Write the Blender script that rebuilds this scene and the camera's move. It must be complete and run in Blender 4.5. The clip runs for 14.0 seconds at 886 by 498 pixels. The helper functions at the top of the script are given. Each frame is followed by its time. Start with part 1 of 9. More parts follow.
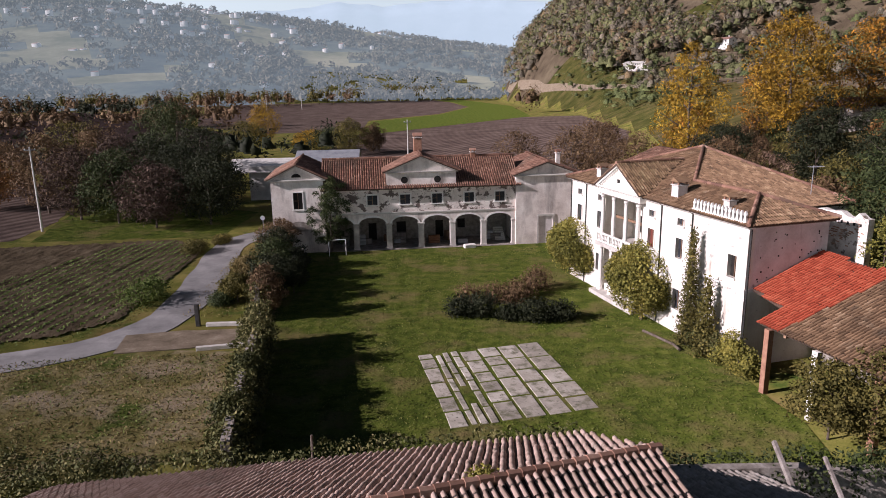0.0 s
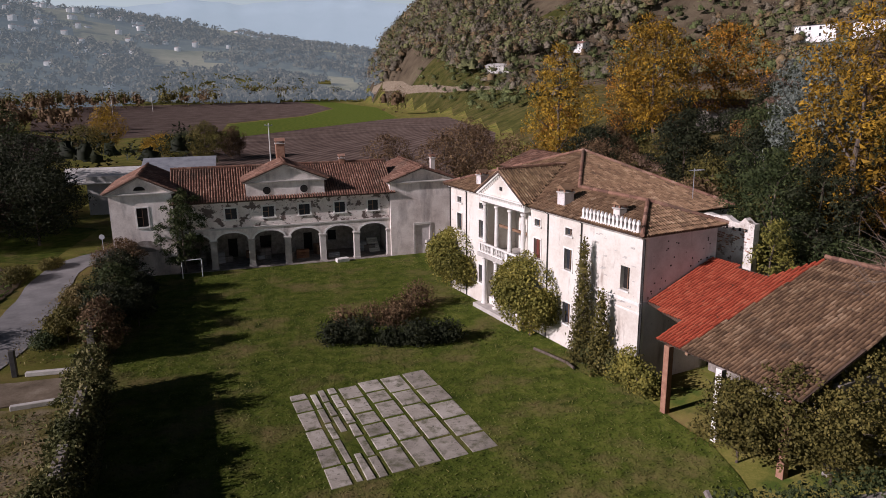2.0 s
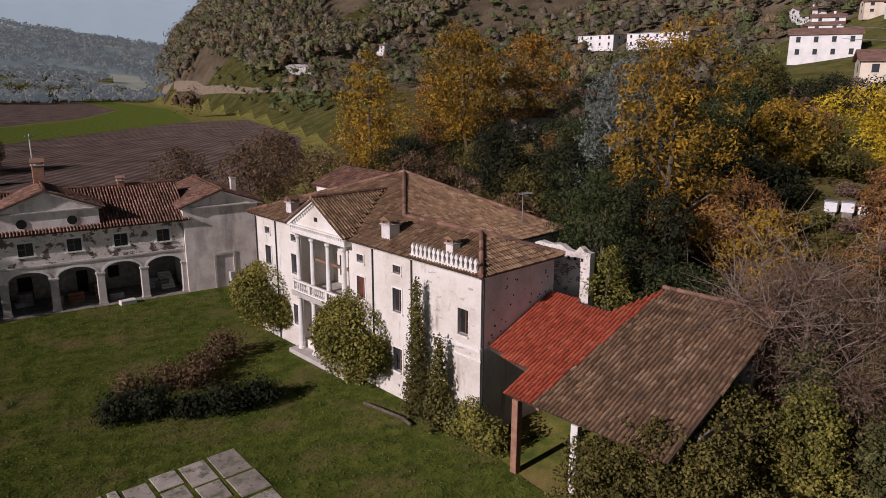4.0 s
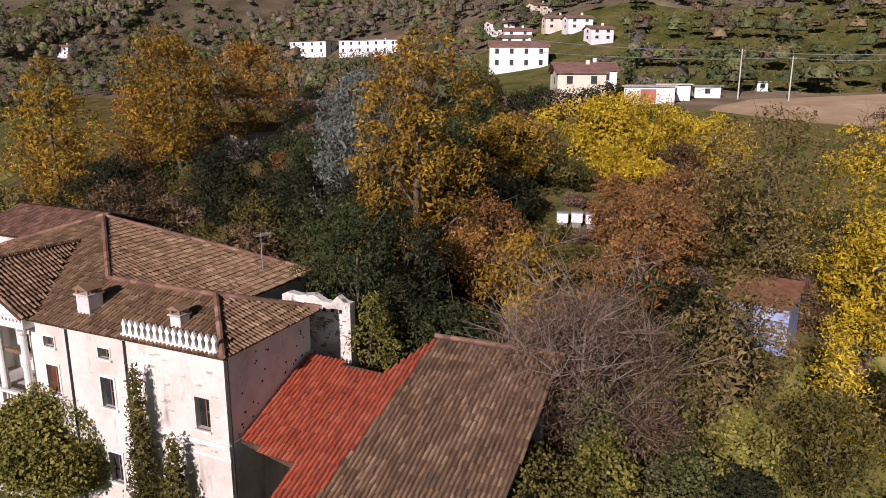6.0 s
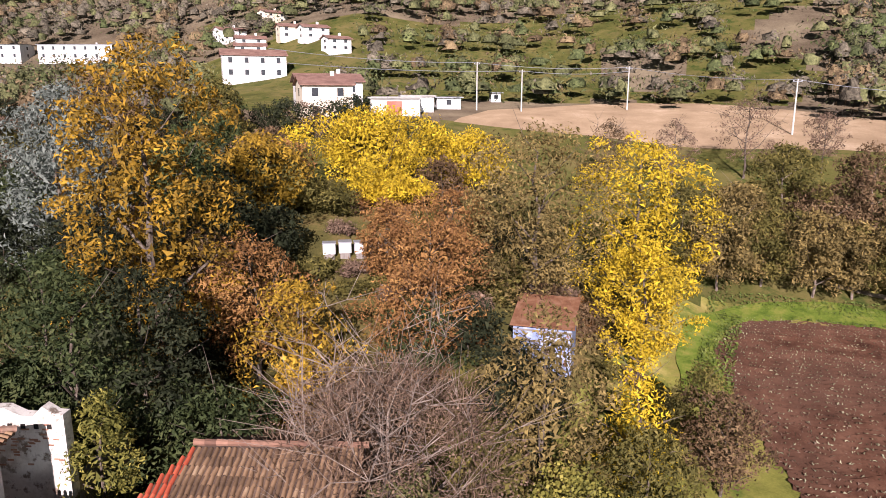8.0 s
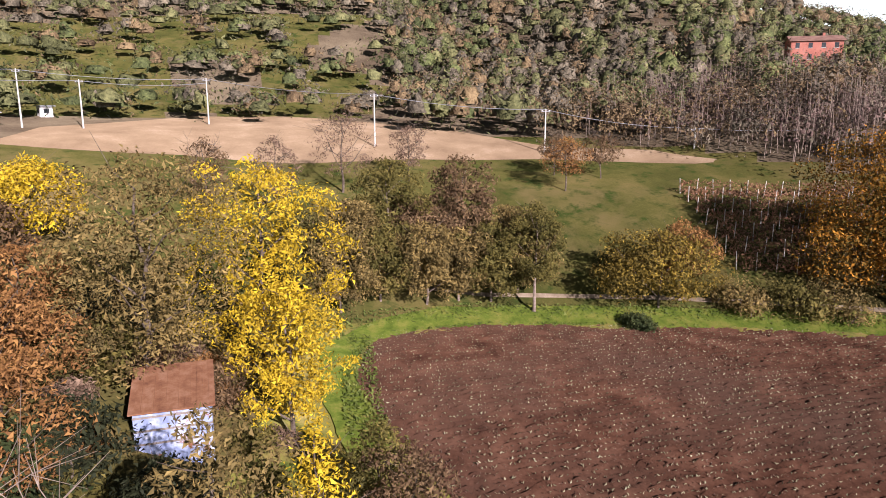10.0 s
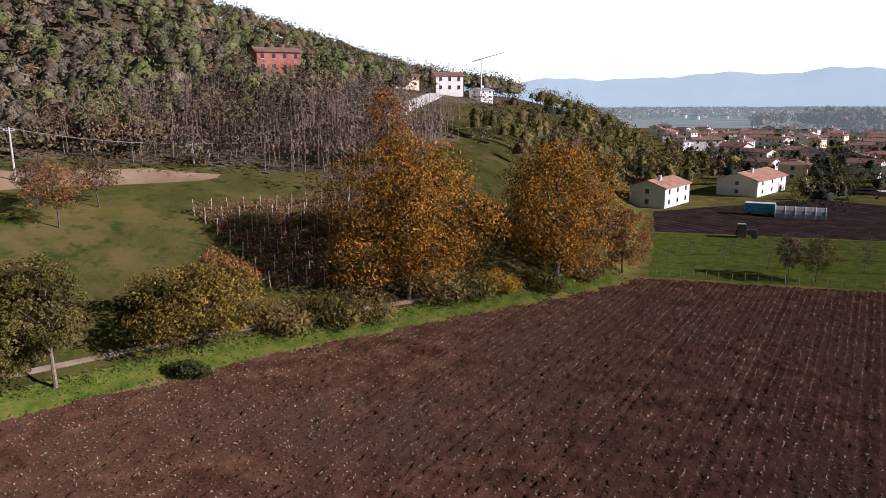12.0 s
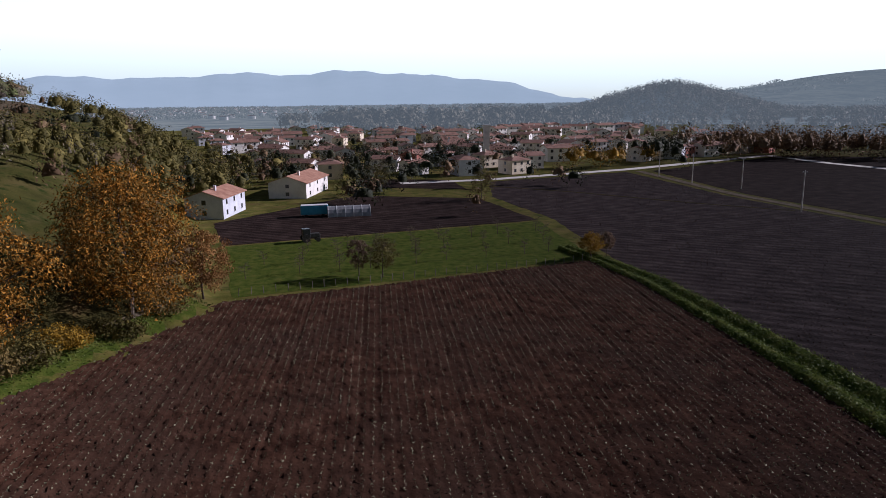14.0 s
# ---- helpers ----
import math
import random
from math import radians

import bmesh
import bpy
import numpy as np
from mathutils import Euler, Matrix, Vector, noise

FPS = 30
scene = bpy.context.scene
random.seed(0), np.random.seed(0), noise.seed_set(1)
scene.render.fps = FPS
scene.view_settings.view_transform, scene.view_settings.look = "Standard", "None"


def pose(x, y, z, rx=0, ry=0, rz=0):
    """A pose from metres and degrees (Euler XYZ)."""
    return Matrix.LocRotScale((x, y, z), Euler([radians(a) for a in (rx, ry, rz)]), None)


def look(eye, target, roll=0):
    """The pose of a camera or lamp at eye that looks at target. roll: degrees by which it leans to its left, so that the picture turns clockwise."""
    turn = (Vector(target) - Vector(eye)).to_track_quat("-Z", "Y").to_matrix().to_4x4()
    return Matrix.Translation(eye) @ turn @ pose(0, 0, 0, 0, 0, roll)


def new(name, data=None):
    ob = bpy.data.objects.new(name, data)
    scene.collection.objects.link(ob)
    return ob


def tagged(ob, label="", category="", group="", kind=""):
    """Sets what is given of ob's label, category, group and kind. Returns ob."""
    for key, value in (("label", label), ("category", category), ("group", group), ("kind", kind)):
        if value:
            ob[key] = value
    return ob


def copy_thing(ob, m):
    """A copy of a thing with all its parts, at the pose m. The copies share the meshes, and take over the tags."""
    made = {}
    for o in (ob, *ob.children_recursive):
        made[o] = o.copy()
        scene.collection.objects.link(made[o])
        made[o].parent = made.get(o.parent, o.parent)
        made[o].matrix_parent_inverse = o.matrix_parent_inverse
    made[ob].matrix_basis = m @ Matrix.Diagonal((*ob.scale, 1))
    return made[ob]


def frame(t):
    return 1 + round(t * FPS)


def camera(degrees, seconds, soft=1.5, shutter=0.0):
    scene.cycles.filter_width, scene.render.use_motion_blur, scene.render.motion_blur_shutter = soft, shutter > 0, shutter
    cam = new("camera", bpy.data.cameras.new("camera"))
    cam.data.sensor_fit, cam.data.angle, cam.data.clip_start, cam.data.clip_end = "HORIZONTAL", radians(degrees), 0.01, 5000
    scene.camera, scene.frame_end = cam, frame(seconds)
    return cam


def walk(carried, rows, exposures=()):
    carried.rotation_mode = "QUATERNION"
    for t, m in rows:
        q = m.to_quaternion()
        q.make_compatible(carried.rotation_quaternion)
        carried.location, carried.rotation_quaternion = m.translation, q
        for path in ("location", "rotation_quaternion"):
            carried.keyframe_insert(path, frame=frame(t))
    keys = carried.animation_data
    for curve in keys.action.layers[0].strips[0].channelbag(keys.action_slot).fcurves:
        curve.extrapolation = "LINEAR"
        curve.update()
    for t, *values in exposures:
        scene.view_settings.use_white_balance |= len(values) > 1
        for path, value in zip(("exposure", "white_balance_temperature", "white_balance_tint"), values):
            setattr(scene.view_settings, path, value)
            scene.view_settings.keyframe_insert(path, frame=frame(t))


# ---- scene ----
# seconds, eye x y z, heading, pitch, roll in degrees
PATH = [
    (0.0, 0.000, 0.000, 19.358, 0.000, -13.640, -0.961),
    (0.5, -0.113, 1.325, 19.331, -4.059, -13.702, -0.851),
    (1.0, -0.147, 2.724, 19.303, -6.145, -13.675, -0.820),
    (1.5, -0.096, 4.140, 19.268, -8.397, -13.696, -0.733),
    (2.0, -0.007, 5.633, 19.275, -10.987, -13.676, -0.657),
    (2.2, 0.030, 6.247, 19.324, -12.388, -13.653, -0.491),
    (4.3, 1.851, 13.293, 20.466, -30.112, -13.661, 0.101),
    (4.5, 2.117, 13.937, 20.551, -32.401, -13.597, 0.058),
    (5.0, 2.843, 15.516, 20.821, -38.358, -13.533, 0.117),
    (5.5, 3.646, 17.023, 21.032, -43.895, -13.433, 0.207),
    (6.0, 4.644, 18.543, 21.285, -49.746, -13.302, 0.205),
    (6.5, 5.728, 19.929, 21.455, -54.848, -13.151, 0.258),
    (7.0, 6.958, 21.245, 21.704, -60.268, -12.992, 0.240),
    (7.2, 7.493, 21.718, 21.791, -62.336, -12.934, 0.233),
    (9.3, 15.142, 25.790, 21.835, -89.942, -11.857, 0.068),
    (9.5, 15.871, 26.093, 21.988, -94.027, -11.791, 0.131),
    (10.0, 17.745, 26.810, 22.456, -104.802, -11.699, 0.052),
    (10.5, 19.767, 27.443, 22.980, -114.864, -11.720, -0.050),
    (11.0, 21.712, 27.792, 23.513, -125.723, -11.707, -0.227),
    (11.5, 23.621, 27.806, 24.110, -135.754, -11.792, -0.282),
    (12.0, 25.395, 27.536, 24.656, -146.584, -11.843, -0.380),
    (12.5, 26.949, 26.999, 25.120, -156.522, -11.913, -0.392),
    (13.0, 28.399, 26.154, 25.601, -167.273, -11.985, -0.543),
    (13.5, 29.713, 25.072, 26.096, -177.181, -12.119, -0.680),
    (14.0, 30.998, 23.854, 26.564, -183.733, -12.214, -0.645),
]
cam = camera(65.181, 14.0, 0.6)
EXPOSURES = [(0.0, 0.55, 6300, 10), (1.0, 0.32, 6300, 10), (2.2, -0.1, 6350, 10), (4.3, -0.40, 6500, 10), (5.0, -0.40, 6500, 10), (6.0, 0.08, 6550, 10), (7.2, 0.75, 6550, 10), (9.3, 1.02, 6550, 10), (10.5, 0.93, 6500, 10), (11.5, 0.7, 6450, 10), (12.5, 0.15, 6150, 10), (13.2, -0.06, 6000, 10), (14.0, -0.08, 5900, 10)]
walk(cam, [(t, pose(x, y, z) @ pose(0, 0, 0, 0, 0, yaw) @ pose(0, 0, 0, 90 + pitch) @ pose(0, 0, 0, 0, 0, roll))
           for t, x, y, z, yaw, pitch, roll in PATH], EXPOSURES)

# ---- world, sun, exposure ----
HAZE_LO, HAZE_HI = 14.5, 47.0
SUN_EL, SUN_AZ = 25.0, 196.0  # elevation; direction towards the sun, degrees from +x
world = bpy.data.worlds.new("sky")
scene.world = world
world.use_nodes = True
wn = world.node_tree
sky = wn.nodes.new("ShaderNodeTexSky")
sky.sky_type, sky.sun_disc = "NISHITA", False
sky.sun_elevation, sky.sun_rotation = radians(SUN_EL), radians(90 - SUN_AZ)
sky.air_density, sky.dust_density, sky.ozone_density = 0.55, 0.3, 1.0
wn.nodes["Background"].inputs["Strength"].default_value = 0.027
# pale autumn haze towards the horizon, brighter below the sun
co = wn.nodes.new("ShaderNodeTexCoord")
sep = wn.nodes.new("ShaderNodeSeparateXYZ")
wn.links.new(co.outputs["Generated"], sep.inputs[0])
low = wn.nodes.new("ShaderNodeMapRange")
low.interpolation_type = "SMOOTHERSTEP"
low.inputs[1].default_value, low.inputs[2].default_value, low.inputs[3].default_value, low.inputs[4].default_value = 0.13, 0.21, 1.0, 0.0
wn.links.new(sep.outputs[2], low.inputs[0])
glow = wn.nodes.new("ShaderNodeVectorMath")
glow.operation = "DOT_PRODUCT"
wn.links.new(co.outputs["Generated"], glow.inputs[0])
glow.inputs[1].default_value = (math.cos(radians(SUN_AZ + 58)), math.sin(radians(SUN_AZ + 58)), 0.0)
side = wn.nodes.new("ShaderNodeMapRange")
side.inputs[1].default_value, side.inputs[2].default_value, side.inputs[3].default_value, side.inputs[4].default_value = -1.0, 1.0, HAZE_LO, HAZE_HI
wn.links.new(glow.outputs["Value"], side.inputs[0])
# thicker, duller air right at the horizon
dull = wn.nodes.new("ShaderNodeMapRange")
dull.inputs[1].default_value, dull.inputs[2].default_value, dull.inputs[3].default_value, dull.inputs[4].default_value = 0.0, 0.085, 0.52, 1.0
wn.links.new(sep.outputs[2], dull.inputs[0])
veil = wn.nodes.new("ShaderNodeMath")
veil.operation = "MULTIPLY"
wn.links.new(low.outputs[0], veil.inputs[0])
wn.links.new(dull.outputs[0], veil.inputs[1])
amount = wn.nodes.new("ShaderNodeMath")
amount.operation = "MULTIPLY"
wn.links.new(veil.outputs[0], amount.inputs[0])
wn.links.new(side.outputs[0], amount.inputs[1])
tint = wn.nodes.new("ShaderNodeVectorMath")
tint.operation = "SCALE"
tint.inputs[0].default_value = (0.93, 0.97, 1.0)
wn.links.new(amount.outputs[0], tint.inputs["Scale"])
both = wn.nodes.new("ShaderNodeVectorMath")
wn.links.new(sky.outputs[0], both.inputs[0])
wn.links.new(tint.outputs[0], both.inputs[1])
wn.links.new(both.outputs[0], wn.nodes["Background"].inputs[0])
sun = new("sun", bpy.data.lights.new("sun", "SUN"))
sun.data.energy, sun.data.angle, sun.data.color = 5.0, radians(0.6), (1.0, 0.868, 0.925)
d = Vector((math.cos(radians(SUN_EL)) * math.cos(radians(SUN_AZ)), math.cos(radians(SUN_EL)) * math.sin(radians(SUN_AZ)), math.sin(radians(SUN_EL))))
sun.matrix_world = look(d * 300, (0, 0, 0))

# ---- materials ----


def ramp_of(nt, stops):
    r = nt.nodes.new("ShaderNodeValToRGB")
    el = r.color_ramp.elements
    for i, (p, c) in enumerate(stops):
        e = el[i] if i < 2 else el.new(p)
        e.position, e.color = p, (*c, 1)
    return r


def noise_of(nt, scale, detail=4.0, rough=0.6, space="Object", stretch=None):
    tc = nt.nodes.new("ShaderNodeNewGeometry" if space == "World" else "ShaderNodeTexCoord")
    n = nt.nodes.new("ShaderNodeTexNoise")
    n.inputs["Scale"].default_value, n.inputs["Detail"].default_value, n.inputs["Roughness"].default_value = scale, detail, rough
    out = tc.outputs["Position" if space == "World" else space]
    if stretch:
        mp = nt.nodes.new("ShaderNodeMapping")
        mp.inputs["Scale"].default_value = stretch
        nt.links.new(out, mp.inputs[0])
        out = mp.outputs[0]
    nt.links.new(out, n.inputs["Vector"])
    return n


def mix_of(nt, kind="MIX"):
    m = nt.nodes.new("ShaderNodeMix")
    m.data_type, m.blend_type = "RGBA", kind
    return m


def surface(name, stops, scale=1.0, fine=12.0, rough=0.9, bump=0.3, space="World", stretch=None, metal=0.0, island=0.0, stain=None, detail=5.0, spec=0.3, depth=0.05, rows=None):
    """A procedural surface: colour from noise at two scales, with relief; island: how much each loose piece differs; stain: (colour, scale, from, to, stretch)."""
    m = bpy.data.materials.new(name)
    m.use_nodes = True
    nt = m.node_tree
    b = nt.nodes["Principled BSDF"]
    b.inputs["Roughness"].default_value, b.inputs["Metallic"].default_value = rough, metal
    b.inputs["Specular IOR Level"].default_value = spec
    if spec < 0.05:
        b.inputs["Diffuse Roughness"].default_value = 1.0
    n1, n2 = noise_of(nt, scale, detail, 0.6, space, stretch), noise_of(nt, fine, 3.0, 0.7, space, stretch)
    add = nt.nodes.new("ShaderNodeMath")
    add.operation = "MULTIPLY_ADD"
    add.inputs[1].default_value = 0.45
    nt.links.new(n2.outputs[0], add.inputs[0])
    sub = nt.nodes.new("ShaderNodeMath")
    sub.operation = "MULTIPLY_ADD"
    sub.inputs[1].default_value, sub.inputs[2].default_value = 1.35, -0.4
    nt.links.new(n1.outputs[0], sub.inputs[0])
    nt.links.new(sub.outputs[0], add.inputs[2])
    fac = add.outputs[0]
    if island:
        g = nt.nodes.new("ShaderNodeNewGeometry")
        oi = nt.nodes.new("ShaderNodeObjectInfo")
        plus = nt.nodes.new("ShaderNodeMath")
        nt.links.new(g.outputs["Random Per Island"], plus.inputs[0])
        nt.links.new(oi.outputs["Random"], plus.inputs[1])
        fr = nt.nodes.new("ShaderNodeMath")
        fr.operation = "FRACT"
        nt.links.new(plus.outputs[0], fr.inputs[0])
        lerp = nt.nodes.new("ShaderNodeMix")
        lerp.inputs[0].default_value = island
        nt.links.new(fac, lerp.inputs[2])
        nt.links.new(fr.outputs[0], lerp.inputs[3])
        fac = lerp.outputs[0]
    r = ramp_of(nt, stops)
    nt.links.new(fac, r.inputs[0])
    col = r.outputs[0]
    for colour, sc, lo, hi, st in stain or ():
        n3 = noise_of(nt, sc, 6.0, 0.65, space, st)
        mr = nt.nodes.new("ShaderNodeMapRange")
        mr.inputs[1].default_value, mr.inputs[2].default_value = lo, hi
        nt.links.new(n3.outputs[0], mr.inputs[0])
        mx = mix_of(nt)
        nt.links.new(mr.outputs[0], mx.inputs[0])
        nt.links.new(col, mx.inputs[6])
        mx.inputs[7].default_value = (*colour, 1)
        col = mx.outputs[2]
    nt.links.new(col, b.inputs["Base Color"])
    if bump:
        height = add.outputs[0]
        if rows:
            wv_ = nt.nodes.new("ShaderNodeTexWave")
            wv_.inputs["Scale"].default_value, wv_.inputs["Distortion"].default_value, wv_.inputs["Detail"].default_value, wv_.inputs["Detail Scale"].default_value = 0.314 / rows[1], 0.6, 2.0, 1.5
            mpw = nt.nodes.new("ShaderNodeMapping")
            mpw.inputs["Rotation"].default_value = (0, 0, radians(90 - rows[0]))
            gp_ = nt.nodes.new("ShaderNodeNewGeometry")
            nt.links.new(gp_.outputs["Position"], mpw.inputs[0])
            nt.links.new(mpw.outputs[0], wv_.inputs[0])
            sm = nt.nodes.new("ShaderNodeMath")
            sm.operation = "MULTIPLY_ADD"
            sm.inputs[1].default_value = rows[2]
            nt.links.new(wv_.outputs["Fac"], sm.inputs[0])
            nt.links.new(add.outputs[0], sm.inputs[2])
            height = sm.outputs[0]
            mxr = mix_of(nt, "MULTIPLY")
            mxr.inputs[0].default_value = 1.0
            rr = ramp_of(nt, [(0.2, (0.72, 0.71, 0.70)), (0.8, (1.15, 1.15, 1.15))])
            nt.links.new(wv_.outputs["Fac"], rr.inputs[0])
            nt.links.new(col, mxr.inputs[6])
            nt.links.new(rr.outputs[0], mxr.inputs[7])
            nt.links.new(mxr.outputs[2], b.inputs["Base Color"])
        bp = nt.nodes.new("ShaderNodeBump")
        bp.inputs["Strength"].default_value, bp.inputs["Distance"].default_value = bump, depth
        nt.links.new(height, bp.inputs["Height"])
        nt.links.new(bp.outputs[0], b.inputs["Normal"])
    return m


def leafy(name, stops, through_light=0.13, patch=0.35, blend=0.5, grain=0.0):
    """Leaves: each differs in colour, and lets some light through."""
    stops = [(p, tuple(min(v * (0.7, 1.0, 1.2)[0 if k == 0 else 2 if k == len(stops) - 1 else 1], 0.85) for v in c)) for k, (p, c) in enumerate(stops)]
    m = bpy.data.materials.new(name)
    m.use_nodes = True
    nt = m.node_tree
    b = nt.nodes["Principled BSDF"]
    b.inputs["Roughness"].default_value, b.inputs["Specular IOR Level"].default_value = 0.75, 0.2
    g = nt.nodes.new("ShaderNodeNewGeometry")
    n = noise_of(nt, patch, 3.0, 0.6, "World")
    lerp = nt.nodes.new("ShaderNodeMix")
    lerp.inputs[0].default_value = blend
    nt.links.new(g.outputs["Random Per Island"], lerp.inputs[2])
    mr = nt.nodes.new("ShaderNodeMapRange")
    mr.inputs[1].default_value, mr.inputs[2].default_value = 0.3, 0.7
    nt.links.new(n.outputs[0], mr.inputs[0])
    nt.links.new(mr.outputs[0], lerp.inputs[3])
    shade = lerp.outputs[0]
    if grain:
        fine = noise_of(nt, grain, 3.0, 0.7, "World")
        more = nt.nodes.new("ShaderNodeMath")
        more.operation = "MULTIPLY_ADD"
        more.inputs[1].default_value = 1.8
        nt.links.new(fine.outputs[0], more.inputs[0])
        less = nt.nodes.new("ShaderNodeMath")
        less.operation = "SUBTRACT"
        less.inputs[1].default_value = 0.9
        nt.links.new(shade, less.inputs[0])
        nt.links.new(less.outputs[0], more.inputs[2])
        shade = more.outputs[0]
        bp = nt.nodes.new("ShaderNodeBump")
        bp.inputs["Strength"].default_value, bp.inputs["Distance"].default_value = 0.7, 0.8
        nt.links.new(fine.outputs[0], bp.inputs["Height"])
        nt.links.new(bp.outputs[0], b.inputs["Normal"])
    r = ramp_of(nt, stops)
    nt.links.new(shade, r.inputs[0])
    nt.links.new(r.outputs[0], b.inputs["Base Color"])
    t = nt.nodes.new("ShaderNodeBsdfTranslucent")
    nt.links.new(r.outputs[0], t.inputs[0])
    ms = nt.nodes.new("ShaderNodeMixShader")
    ms.inputs[0].default_value = through_light
    nt.links.new(b.outputs[0], ms.inputs[1])
    nt.links.new(t.outputs[0], ms.inputs[2])
    nt.links.new(ms.outputs[0], nt.nodes["Material Output"].inputs[0])
    return m


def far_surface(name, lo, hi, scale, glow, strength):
    """The hazy distance: dull colours, with the haze added as the surface's own emission."""
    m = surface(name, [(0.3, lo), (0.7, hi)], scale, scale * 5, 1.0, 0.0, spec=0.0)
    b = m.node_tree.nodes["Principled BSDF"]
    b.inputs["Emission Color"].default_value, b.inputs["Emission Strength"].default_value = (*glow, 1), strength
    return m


# leaves with distance haze put in as a faint bluish emission
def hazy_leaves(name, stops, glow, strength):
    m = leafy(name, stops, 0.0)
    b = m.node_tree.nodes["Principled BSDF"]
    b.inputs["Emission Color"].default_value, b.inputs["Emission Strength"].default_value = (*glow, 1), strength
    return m


